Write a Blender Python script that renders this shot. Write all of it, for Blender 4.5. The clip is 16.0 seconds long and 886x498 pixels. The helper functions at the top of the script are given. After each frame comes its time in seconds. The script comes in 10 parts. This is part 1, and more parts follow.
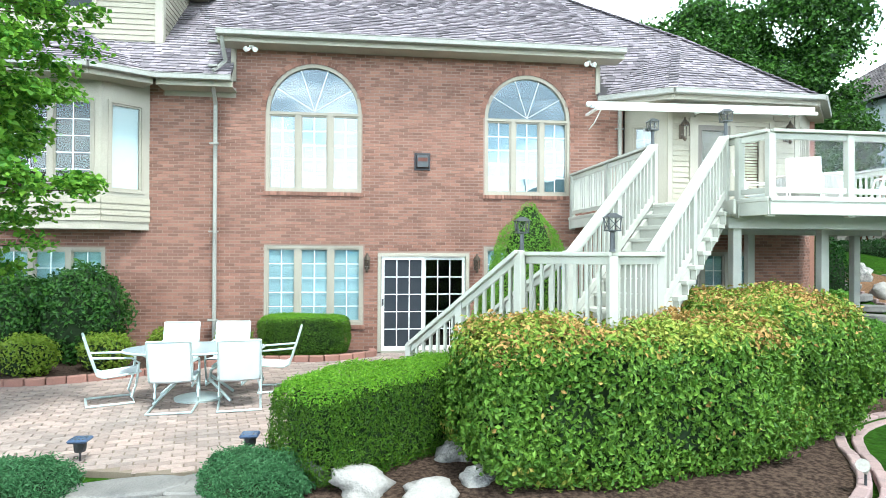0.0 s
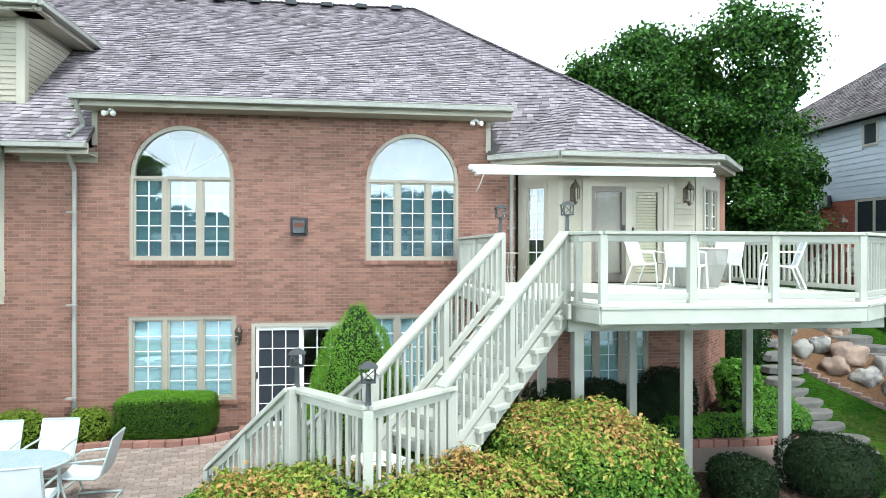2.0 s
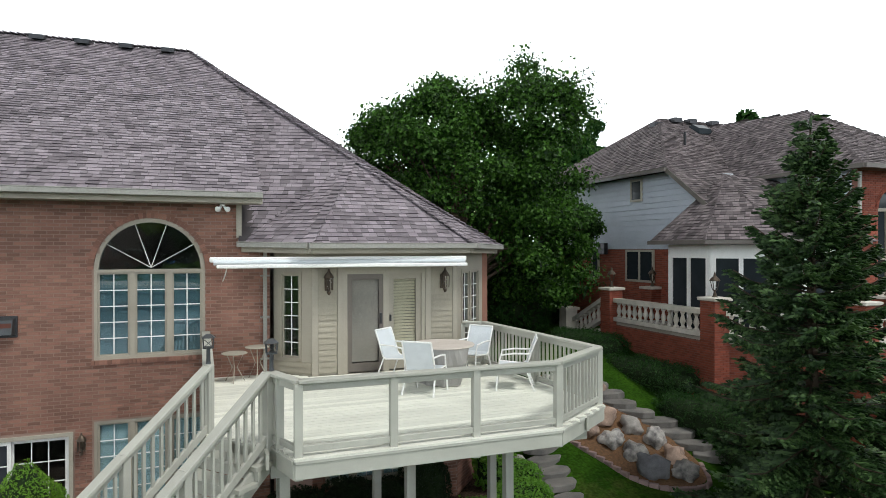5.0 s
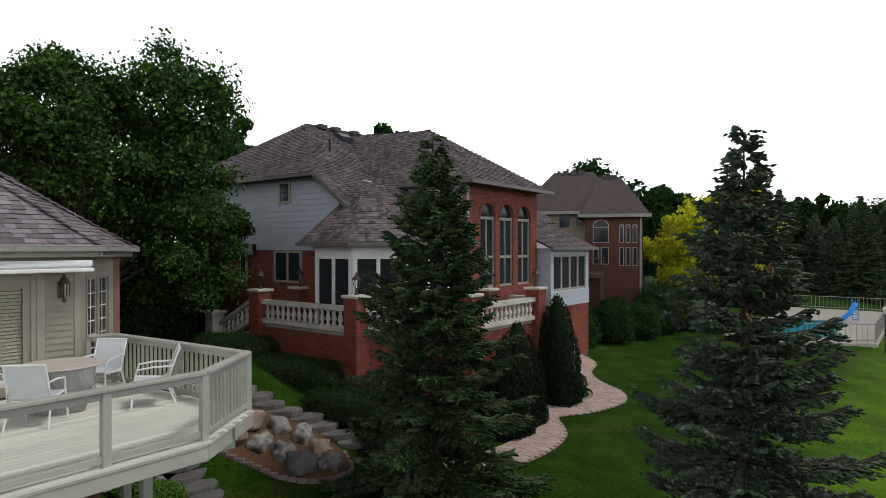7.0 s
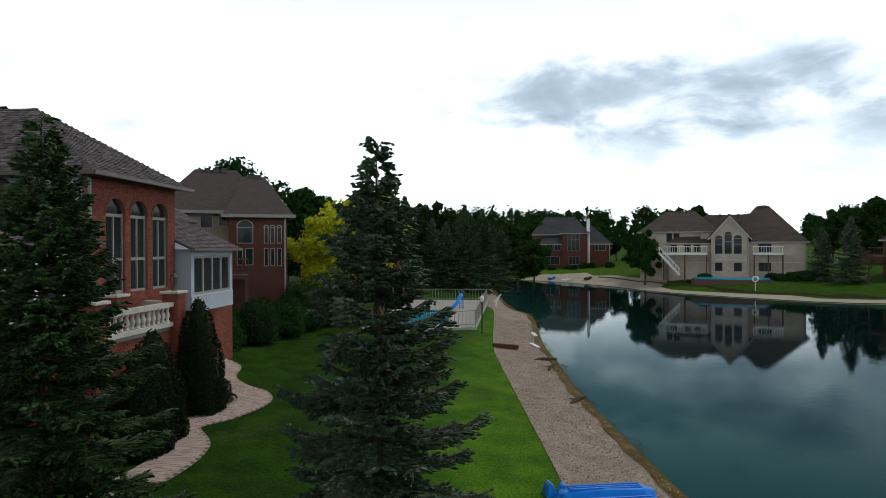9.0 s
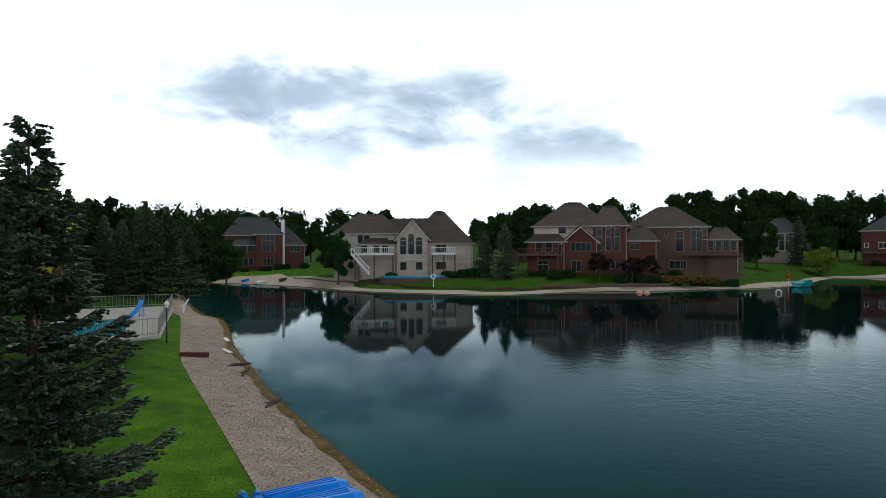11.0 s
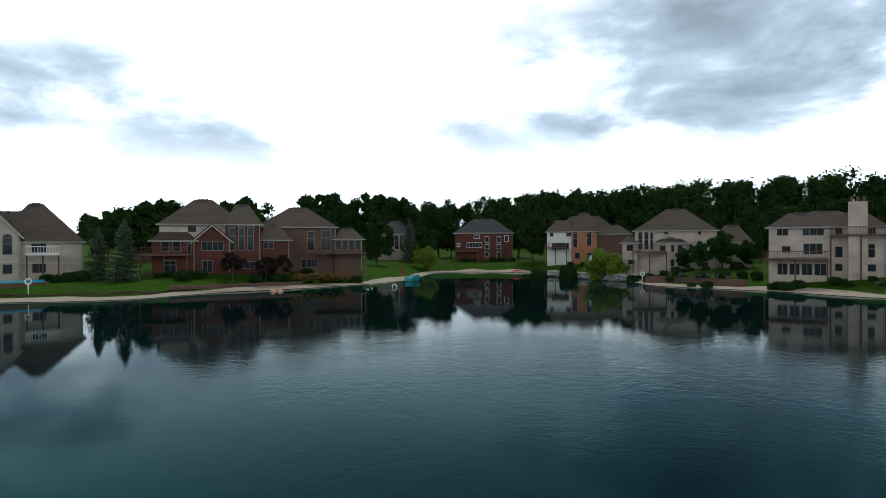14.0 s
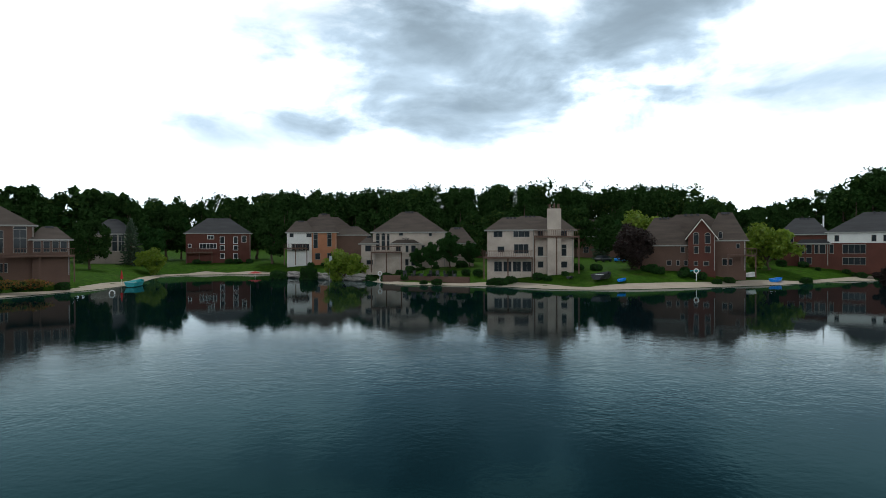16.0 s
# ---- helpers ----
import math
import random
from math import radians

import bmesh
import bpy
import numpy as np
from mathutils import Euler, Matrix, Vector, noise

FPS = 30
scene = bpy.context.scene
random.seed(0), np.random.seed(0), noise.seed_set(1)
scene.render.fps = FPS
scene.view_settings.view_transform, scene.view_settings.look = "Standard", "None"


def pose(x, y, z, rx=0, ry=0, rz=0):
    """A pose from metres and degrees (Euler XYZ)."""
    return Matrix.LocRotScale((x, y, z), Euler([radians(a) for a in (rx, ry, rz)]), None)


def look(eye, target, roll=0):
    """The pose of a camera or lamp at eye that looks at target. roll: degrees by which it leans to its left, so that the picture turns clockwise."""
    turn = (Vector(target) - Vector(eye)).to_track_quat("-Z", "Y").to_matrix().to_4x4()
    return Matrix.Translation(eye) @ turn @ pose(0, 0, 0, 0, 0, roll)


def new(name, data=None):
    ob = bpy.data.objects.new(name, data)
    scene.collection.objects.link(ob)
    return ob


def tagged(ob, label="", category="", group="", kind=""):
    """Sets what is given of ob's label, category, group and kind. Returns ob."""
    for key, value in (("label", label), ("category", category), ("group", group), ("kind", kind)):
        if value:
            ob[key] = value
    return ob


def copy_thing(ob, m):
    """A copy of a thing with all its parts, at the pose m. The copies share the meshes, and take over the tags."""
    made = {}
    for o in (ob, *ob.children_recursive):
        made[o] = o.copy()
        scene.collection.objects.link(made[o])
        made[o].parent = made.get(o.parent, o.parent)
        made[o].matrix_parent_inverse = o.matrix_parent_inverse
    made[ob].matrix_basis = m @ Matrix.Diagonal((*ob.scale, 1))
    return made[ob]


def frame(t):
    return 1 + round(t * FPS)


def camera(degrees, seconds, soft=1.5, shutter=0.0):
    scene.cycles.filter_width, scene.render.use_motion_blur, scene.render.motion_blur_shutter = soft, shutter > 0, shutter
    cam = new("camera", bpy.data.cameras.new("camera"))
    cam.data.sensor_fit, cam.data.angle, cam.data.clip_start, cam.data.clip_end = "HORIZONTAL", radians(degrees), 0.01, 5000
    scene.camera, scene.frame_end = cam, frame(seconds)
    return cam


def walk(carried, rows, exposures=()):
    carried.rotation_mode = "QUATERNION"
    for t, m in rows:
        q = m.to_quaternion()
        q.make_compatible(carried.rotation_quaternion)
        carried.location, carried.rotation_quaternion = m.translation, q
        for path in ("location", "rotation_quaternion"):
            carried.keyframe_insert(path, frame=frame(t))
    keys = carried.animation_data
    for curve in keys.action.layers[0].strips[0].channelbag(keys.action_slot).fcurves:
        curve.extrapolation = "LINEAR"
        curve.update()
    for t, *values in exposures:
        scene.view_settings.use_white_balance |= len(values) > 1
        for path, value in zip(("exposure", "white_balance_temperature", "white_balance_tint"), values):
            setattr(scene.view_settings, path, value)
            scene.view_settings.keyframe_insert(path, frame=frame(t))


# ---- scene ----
cam = camera(70.8, 16.0, soft=0.8)

PATH = [
    (0, (-0.063, -13.243, 2.096), (0.187, -11.259, 2.109), 0.32),
    (0.5, (0.795, -13.116, 2.375), (1.028, -11.130, 2.389), 0.43),
    (1, (1.444, -12.997, 2.775), (1.677, -11.011, 2.785), 0.33),
    (1.5, (1.943, -12.946, 3.209), (2.191, -10.961, 3.211), 0.20),
    (2, (2.499, -12.881, 3.584), (2.743, -10.896, 3.586), 0.13),
    (2.5, (3.011, -12.823, 3.988), (3.257, -10.838, 3.989), 0.02),
    (3, (3.520, -12.818, 4.406), (3.762, -10.832, 4.405), -0.03),
    (3.2, (3.709, -12.808, 4.568), (3.950, -10.823, 4.567), -0.06),
    (5.3, (4.469, -12.937, 5.463), (5.329, -11.132, 5.459), -0.04),
    (5.5, (4.457, -12.921, 5.480), (5.426, -11.172, 5.475), -0.01),
    (6, (4.457, -12.921, 5.480), (5.663, -11.326, 5.476), -0.08),
    (6.5, (4.457, -12.921, 5.480), (5.867, -11.503, 5.474), -0.07),
    (7, (4.457, -12.921, 5.480), (6.036, -11.694, 5.473), -0.07),
    (7.5, (4.457, -12.921, 5.480), (6.201, -11.943, 5.472), -0.07),
    (8, (4.457, -12.921, 5.480), (6.319, -12.192, 5.471), -0.07),
    (8.5, (4.457, -12.921, 5.480), (6.401, -12.451, 5.471), -0.13),
    (9, (4.457, -12.921, 5.480), (6.445, -12.711, 5.472), -0.22),
    (9.5, (4.457, -12.921, 5.480), (6.456, -12.972, 5.472), -0.28),
    (10, (4.457, -12.921, 5.480), (6.432, -13.232, 5.471), -0.22),
    (10.2, (4.457, -12.921, 5.480), (6.414, -13.331, 5.471), -0.23),
    (12.3, (4.457, -12.921, 5.480), (6.100, -14.061, 5.469), -0.24),
    (12.5, (4.457, -12.921, 5.480), (6.054, -14.125, 5.468), -0.24),
    (13, (4.457, -12.921, 5.480), (5.923, -14.281, 5.467), -0.16),
    (13.5, (4.457, -12.921, 5.480), (5.781, -14.420, 5.467), -0.13),
    (14, (4.457, -12.921, 5.480), (5.626, -14.544, 5.465), -0.14),
    (14.5, (4.457, -12.921, 5.480), (5.453, -14.655, 5.465), -0.16),
    (15, (4.457, -12.921, 5.480), (5.271, -14.748, 5.465), -0.12),
    (15.5, (4.457, -12.921, 5.480), (5.082, -14.821, 5.465), -0.14),
    (16, (4.457, -12.921, 5.480), (4.881, -14.876, 5.465), -0.22),
]
walk(cam, [(t, look(eye, target, roll)) for t, eye, target, roll in PATH],
     exposures=[(0, 1.55, 5700, -2), (1.0, 1.33, 5750, -1), (3.2, 0.97, 5800, 0), (5.3, -0.15, 6350, 8), (7, -0.68, 6450, 10), (9, -1.12, 6150, 6), (12.5, -1.05, 6000, 6), (16, -0.9, 6000, 4)])

# ---- world, sun ----
SUN_EL, SUN_AZ = 60.0, 152.0
world = bpy.data.worlds.new("world")
scene.world = world
world.use_nodes = True
wn, wl = world.node_tree.nodes, world.node_tree.links
wn.clear()


def wnode(kind, **kw):
    n = wn.new(kind)
    for k, v in kw.items():
        n.inputs[k].default_value = v
    return n


sky = wn.new("ShaderNodeTexSky")
sky.sky_type, sky.sun_disc = "NISHITA", False
sky.sun_elevation, sky.sun_rotation = radians(SUN_EL), radians(SUN_AZ)
sky_gain = wn.new("ShaderNodeVectorMath")
sky_gain.operation = "SCALE"
sky_gain.inputs["Scale"].default_value = 0.10
wl.new(sky.outputs[0], sky_gain.inputs[0])
tc = wn.new("ShaderNodeTexCoord")
sep = wn.new("ShaderNodeSeparateXYZ")
wl.new(tc.outputs["Generated"], sep.inputs[0])


def wmath(op, a, b=None, clamp=False):
    n = wn.new("ShaderNodeMath")
    n.operation, n.use_clamp = op, clamp
    for i, v in enumerate((a, b)):
        if v is None:
            continue
        if isinstance(v, (int, float)):
            n.inputs[i].default_value = v
        else:
            wl.new(v, n.inputs[i])
    return n.outputs[0]


turn_deg = wmath("MULTIPLY", wmath("ARCTAN2", sep.outputs[1], sep.outputs[0]), 57.2958)
rise_deg = wmath("MULTIPLY", wmath("ARCSINE", sep.outputs[2]), 57.2958)
comb = wn.new("ShaderNodeCombineXYZ")
wl.new(wmath("MULTIPLY", turn_deg, 0.062), comb.inputs[0])
wl.new(wmath("MULTIPLY", rise_deg, 0.13), comb.inputs[1])
cloud = wnode("ShaderNodeTexNoise", Scale=1.6, Detail=7.0, Roughness=0.52, Distortion=0.3)
wl.new(comb.outputs[0], cloud.inputs["Vector"])
wisp = wnode("ShaderNodeTexNoise", Scale=4.5, Detail=6.0, Roughness=0.6, Distortion=0.5)
wl.new(comb.outputs[0], wisp.inputs["Vector"])
ragged = wmath("ADD", wmath("MULTIPLY", wmath("SUBTRACT", cloud.outputs[0], 0.5), 2.1), wmath("MULTIPLY", wmath("SUBTRACT", wisp.outputs[0], 0.5), 0.5))
shade = wn.new("ShaderNodeValToRGB")
shade.color_ramp.elements[0].position, shade.color_ramp.elements[0].color = 0.255, (0.72, 0.86, 1.0, 1)
shade.color_ramp.elements[1].position, shade.color_ramp.elements[1].color = 0.62, (2.6, 2.65, 2.72, 1)
low = shade.color_ramp.elements.new(0.10)
low.color = (0.46, 0.53, 0.62, 1)
mid = shade.color_ramp.elements.new(0.425)
mid.color = (1.24, 1.45, 1.68, 1)
# grey clouds: heading, height, half width and half height in degrees, weight
CLOUDS = [(-10.4, 13.2, 11.0, 1.7, 0.62), (-3.8, 13.8, 6.0, 1.5, 0.42), (-10.8, 9.0, 4.2, 1.3, 0.50), (-28.1, 8.8, 8.0, 1.6, 0.62), (-32.1, 7.2, 5.5, 1.3, 0.58),
          (-59.0, 8.1, 5.5, 2.3, 0.42), (-63.7, 9.4, 6.0, 1.5, 0.30), (-19.7, 15.0, 5.5, 1.6, 0.36), (-28.1, 13.1, 3.0, 1.3, 0.30), (42.3, 14.3, 6.5, 1.2, 0.30),
          (-76.5, 15.2, 8.0, 3.4, 0.62), (-82.2, 11.6, 8.0, 1.6, 0.66), (-66.3, 19.6, 8.0, 1.9, 0.55), (-97.0, 18.6, 7.0, 2.6, 0.80), (-86.3, 19.0, 9.0, 3.0, 0.68),
          (-104.9, 12.4, 7.5, 1.9, 0.36), (-111.0, 14.5, 4.5, 3.0, 0.30), (-75.0, 36.0, 62.0, 4.5, 0.62)]
deep = 0.0
for head_, tall_, half_w, half_h, weight_ in CLOUDS:
    du = wmath("DIVIDE", wmath("SUBTRACT", turn_deg, head_), half_w * 1.6)
    dv = wmath("DIVIDE", wmath("SUBTRACT", rise_deg, tall_), half_h * 2.0)
    far_ = wmath("SQRT", wmath("ADD", wmath("MULTIPLY", du, du), wmath("MULTIPLY", dv, dv)))
    puff = wn.new("ShaderNodeMapRange")
    puff.interpolation_type = "SMOOTHSTEP"
    puff.inputs["From Min"].default_value, puff.inputs["From Max"].default_value = 0.12, 1.38
    puff.inputs["To Min"].default_value, puff.inputs["To Max"].default_value = weight_, 0.0
    wl.new(wmath("ADD", far_, ragged), puff.inputs["Value"])
    deep = wmath("ADD", deep, wmath("MULTIPLY", puff.outputs[0], wmath("SUBTRACT", 1.0, deep)))
thick = wmath("SUBTRACT", wmath("ADD", wmath("MULTIPLY", cloud.outputs[0], 0.3), 0.59), wmath("MULTIPLY", deep, 0.50))
wl.new(thick, shade.inputs[0])
cover = wnode("ShaderNodeTexNoise", Scale=1.1, Detail=5.0, Roughness=0.55)
wl.new(comb.outputs[0], cover.inputs["Vector"])
gap = wn.new("ShaderNodeMapRange")
gap.inputs["From Min"].default_value, gap.inputs["From Max"].default_value = 0.60, 0.72
gap.inputs["To Min"].default_value, gap.inputs["To Max"].default_value = 0.0, 0.35
wl.new(cover.outputs[0], gap.inputs["Value"])
mixsky = wn.new("ShaderNodeMixRGB")
wl.new(gap.outputs[0], mixsky.inputs[0])
wl.new(shade.outputs[0], mixsky.inputs[1])
wl.new(sky_gain.outputs[0], mixsky.inputs[2])
# haze whitens the sky towards the horizon
haze = wn.new("ShaderNodeMapRange")
haze.inputs["From Min"].default_value, haze.inputs["From Max"].default_value = 0.03, 0.17
haze.inputs["To Min"].default_value, haze.inputs["To Max"].default_value = 0.9, 0.0
wl.new(sep.outputs[2], haze.inputs["Value"])
mixhaze = wn.new("ShaderNodeMixRGB")
wl.new(haze.outputs[0], mixhaze.inputs[0])
wl.new(mixsky.outputs[0], mixhaze.inputs[1])
mixhaze.inputs[2].default_value = (3.7, 3.8, 3.9, 1)
# the cloud bellies darken towards the zenith
belly = wn.new("ShaderNodeMapRange")
belly.inputs["From Min"].default_value, belly.inputs["From Max"].default_value = 0.30, 0.62
belly.inputs["To Min"].default_value, belly.inputs["To Max"].default_value = 1.0, 0.12
wl.new(sep.outputs[2], belly.inputs["Value"])
bg = wnode("ShaderNodeBackground")
wl.new(belly.outputs[0], bg.inputs["Strength"])
wl.new(mixhaze.outputs[0], bg.inputs[0])
wo = wn.new("ShaderNodeOutputWorld")
wl.new(bg.outputs[0], wo.inputs[0])

sun_data = bpy.data.lights.new("sun", "SUN")
sun_data.energy, sun_data.angle, sun_data.color = 2.5, radians(14), (1.0, 0.96, 0.9)
sun = new("sun", sun_data)
saz = radians(SUN_AZ)
sun_dir = Vector((math.sin(saz) * math.cos(radians(SUN_EL)), math.cos(saz) * math.cos(radians(SUN_EL)), math.sin(radians(SUN_EL))))
sun.matrix_world = look((0, 0, 60), Vector((0, 0, 60)) - sun_dir)

# ---- materials ----


def surf(name, c1, c2, rough=0.7, scale=6.0, fine=70.0, bump=0.15, metal=0.0, vary=0.0, island=False, depth=0.004, spread=0.5, stretch=None, spec=0.3, grain=0.28):
    """A painted, stony or earthy surface: two colours mixed by a coarse noise, grain from a fine one, and relief."""
    m = bpy.data.materials.new(name)
    m.use_nodes = True
    nt = m.node_tree
    b = nt.nodes["Principled BSDF"]
    b.inputs["Roughness"].default_value, b.inputs["Metallic"].default_value = rough, metal
    b.inputs["Specular IOR Level"].default_value = spec
    geo = nt.nodes.new("ShaderNodeNewGeometry")
    src = geo.outputs["Position"]
    if stretch:
        mp = nt.nodes.new("ShaderNodeMapping")
        mp.inputs["Scale"].default_value = stretch
        nt.links.new(src, mp.inputs["Vector"])
        src = mp.outputs[0]
    n1, n2 = nt.nodes.new("ShaderNodeTexNoise"), nt.nodes.new("ShaderNodeTexNoise")
    for n, s, d in ((n1, scale, 4.0), (n2, fine, 3.0)):
        n.inputs["Scale"].default_value, n.inputs["Detail"].default_value = s, d
        nt.links.new(src, n.inputs["Vector"])
    ramp = nt.nodes.new("ShaderNodeMapRange")
    ramp.inputs["From Min"].default_value, ramp.inputs["From Max"].default_value = 0.5 - spread / 2, 0.5 + spread / 2
    nt.links.new(n1.outputs[0], ramp.inputs["Value"])
    mix = nt.nodes.new("ShaderNodeMixRGB")
    mix.inputs[1].default_value, mix.inputs[2].default_value = (*c1, 1), (*c2, 1)
    nt.links.new(ramp.outputs[0], mix.inputs[0])
    hsv = nt.nodes.new("ShaderNodeHueSaturation")
    nt.links.new(mix.outputs[0], hsv.inputs["Color"])
    val = nt.nodes.new("ShaderNodeMapRange")
    val.inputs["To Min"].default_value, val.inputs["To Max"].default_value = 1 - grain, 1 + grain
    nt.links.new(n2.outputs[0], val.inputs["Value"])
    out = val.outputs[0]
    if vary:
        rnd = nt.nodes.new("ShaderNodeMapRange")
        rnd.inputs["To Min"].default_value, rnd.inputs["To Max"].default_value = 1 - vary, 1 + vary
        if island:
            nt.links.new(geo.outputs["Random Per Island"], rnd.inputs["Value"])
        else:
            info = nt.nodes.new("ShaderNodeObjectInfo")
            nt.links.new(info.outputs["Random"], rnd.inputs["Value"])
        mul = nt.nodes.new("ShaderNodeMath")
        mul.operation = "MULTIPLY"
        nt.links.new(out, mul.inputs[0])
        nt.links.new(rnd.outputs[0], mul.inputs[1])
        out = mul.outputs[0]
    nt.links.new(out, hsv.inputs["Value"])
    nt.links.new(hsv.outputs[0], b.inputs["Base Color"])
    if bump:
        bp = nt.nodes.new("ShaderNodeBump")
        bp.inputs["Strength"].default_value, bp.inputs["Distance"].default_value = bump, depth
        nt.links.new(n2.outputs[0], bp.inputs["Height"])
        nt.links.new(bp.outputs[0], b.inputs["Normal"])
    return m


def leafy(name, c1, c2, c3=None, share=0.1, rough=0.5, thin=0.3, scale=1.2, spec=0.2):
    """Leaves: colour by leaf and by a coarse patch noise, light coming partly through."""
    m = bpy.data.materials.new(name)
    m.use_nodes = True
    nt = m.node_tree
    b = nt.nodes["Principled BSDF"]
    b.inputs["Roughness"].default_value = rough
    b.inputs["Specular IOR Level"].default_value = spec
    geo = nt.nodes.new("ShaderNodeNewGeometry")
    mix = nt.nodes.new("ShaderNodeMixRGB")
    mix.inputs[1].default_value, mix.inputs[2].default_value = (*c1, 1), (*c2, 1)
    nt.links.new(geo.outputs["Random Per Island"], mix.inputs[0])
    col = mix.outputs[0]
    if c3:
        n = nt.nodes.new("ShaderNodeTexNoise")
        n.inputs["Scale"].default_value, n.inputs["Detail"].default_value = scale, 3.0
        nt.links.new(geo.outputs["Position"], n.inputs["Vector"])
        add = nt.nodes.new("ShaderNodeMath")
        add.operation = "ADD"
        nt.links.new(n.outputs[0], add.inputs[0])
        half = nt.nodes.new("ShaderNodeMath")
        half.operation, half.inputs[1].default_value = "MULTIPLY", 0.35
        nt.links.new(geo.outputs["Random Per Island"], half.inputs[0])
        nt.links.new(half.outputs[0], add.inputs[1])
        rr = nt.nodes.new("ShaderNodeMapRange")
        rr.inputs["From Min"].default_value, rr.inputs["From Max"].default_value = 0.95 - share, 1.05 - share
        nt.links.new(add.outputs[0], rr.inputs["Value"])
        mix3 = nt.nodes.new("ShaderNodeMixRGB")
        mix3.inputs[2].default_value = (*c3, 1)
        nt.links.new(rr.outputs[0], mix3.inputs[0])
        nt.links.new(col, mix3.inputs[1])
        col = mix3.outputs[0]
    nt.links.new(col, b.inputs["Base Color"])
    tr = nt.nodes.new("ShaderNodeBsdfTranslucent")
    nt.links.new(col, tr.inputs[0])
    ms = nt.nodes.new("ShaderNodeMixShader")
    ms.inputs[0].default_value = thin
    nt.links.new(b.outputs[0], ms.inputs[1])
    nt.links.new(tr.outputs[0], ms.inputs[2])
    nt.links.new(ms.outputs[0], nt.nodes["Material Output"].inputs[0])
    return m


def glass(name, gloss=0.06, tint=(0.75, 0.85, 0.85), rough=0.0):
    """A clear pane: see-through, with a mirror gloss that grows at grazing angles."""
    m = bpy.data.materials.new(name)
    m.use_nodes = True
    nt = m.node_tree
    nt.nodes.remove(nt.nodes["Principled BSDF"])
    lw = nt.nodes.new("ShaderNodeLayerWeight")
    lw.inputs["Blend"].default_value = 0.5
    pw = nt.nodes.new("ShaderNodeMath")
    pw.operation, pw.inputs[1].default_value = "POWER", 5.0
    nt.links.new(lw.outputs["Facing"], pw.inputs[0])
    mr = nt.nodes.new("ShaderNodeMapRange")
    mr.inputs["To Min"].default_value, mr.inputs["To Max"].default_value = gloss, 0.9
    nt.links.new(pw.outputs[0], mr.inputs["Value"])
    tb, gl, ms = nt.nodes.new("ShaderNodeBsdfTransparent"), nt.nodes.new("ShaderNodeBsdfGlossy"), nt.nodes.new("ShaderNodeMixShader")
    tb.inputs[0].default_value = (*tint, 1)
    gl.inputs["Roughness"].default_value = rough
    nt.links.new(mr.outputs[0], ms.inputs[0])
    nt.links.new(tb.outputs[0], ms.inputs[1])
    nt.links.new(gl.outputs[0], ms.inputs[2])
    nt.links.new(ms.outputs[0], nt.nodes["Material Output"].inputs[0])
    return m


BRICK = surf("brick", (0.2594, 0.1354, 0.0993), (0.1767, 0.0865, 0.0632), 0.85, 1.2, 90, 0.4, vary=0.3)
BRICK_J = surf("brick_joined", (0.2594, 0.1354, 0.0993), (0.1767, 0.0865, 0.0632), 0.85, 1.2, 90, 0.4, vary=0.3, island=True)
MORTAR = surf("mortar", (0.2952, 0.205, 0.1681), (0.2296, 0.1558, 0.1271), 0.95, 3, 120, 0.4)
RED_BRICK_J = surf("red_brick_joined", (0.2618, 0.07182, 0.0419), (0.1795, 0.04641, 0.02915), 0.85, 0.8, 60, 0.4, vary=0.25, island=True)
RED_MORTAR = surf("red_mortar", (0.216, 0.108, 0.081), (0.18, 0.081, 0.063), 0.95, 3, 90, 0.3)
SHINGLE = surf("shingle", (0.2574, 0.2267, 0.2477), (0.1642, 0.1416, 0.1576), 0.9, 1.6, 140, 0.5, vary=0.36, island=True)
ROOF_BASE = surf("roof_underlay", (0.10, 0.088, 0.088), (0.075, 0.066, 0.066), 0.95, 2, 100, 0.3)
SHINGLE_BROWN = surf("shingle_brown", (0.158, 0.134, 0.138), (0.088, 0.074, 0.077), 0.9, 1.2, 90, 0.5, vary=0.55, island=True)
WINTRIM = surf("tan_window_paint", (0.342, 0.3116, 0.2546), (0.2926, 0.266, 0.2166), 0.5, 2, 60, 0.08, vary=0.05)
TRIM = surf("cream_trim_paint", (0.3627, 0.3343, 0.2736), (0.3166, 0.2922, 0.24), 0.5, 2, 60, 0.08, vary=0.05)
SIDING = surf("cream_siding", (0.3279, 0.2998, 0.235), (0.2921, 0.2672, 0.211), 0.55, 2, 40, 0.1, vary=0.05)
GUTTER = surf("gutter_paint", (0.305, 0.30, 0.272), (0.265, 0.26, 0.237), 0.4, 3, 30, 0.05)
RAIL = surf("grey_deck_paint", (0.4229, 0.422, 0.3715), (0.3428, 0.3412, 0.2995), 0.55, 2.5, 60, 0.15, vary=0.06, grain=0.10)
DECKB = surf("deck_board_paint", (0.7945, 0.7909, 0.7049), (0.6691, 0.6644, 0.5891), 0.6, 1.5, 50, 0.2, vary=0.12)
WHITE = surf("white_paint", (0.80, 0.80, 0.78), (0.74, 0.74, 0.72), 0.45, 3, 50, 0.05)
SLING = surf("white_sling_fabric", (0.62, 0.655, 0.68), (0.54, 0.575, 0.60), 0.7, 5, 300, 0.3)
CHAIR_FRAME = surf("pale_green_metal", (0.50, 0.57, 0.56), (0.42, 0.49, 0.48), 0.35, 5, 80, 0.05, metal=0.3)
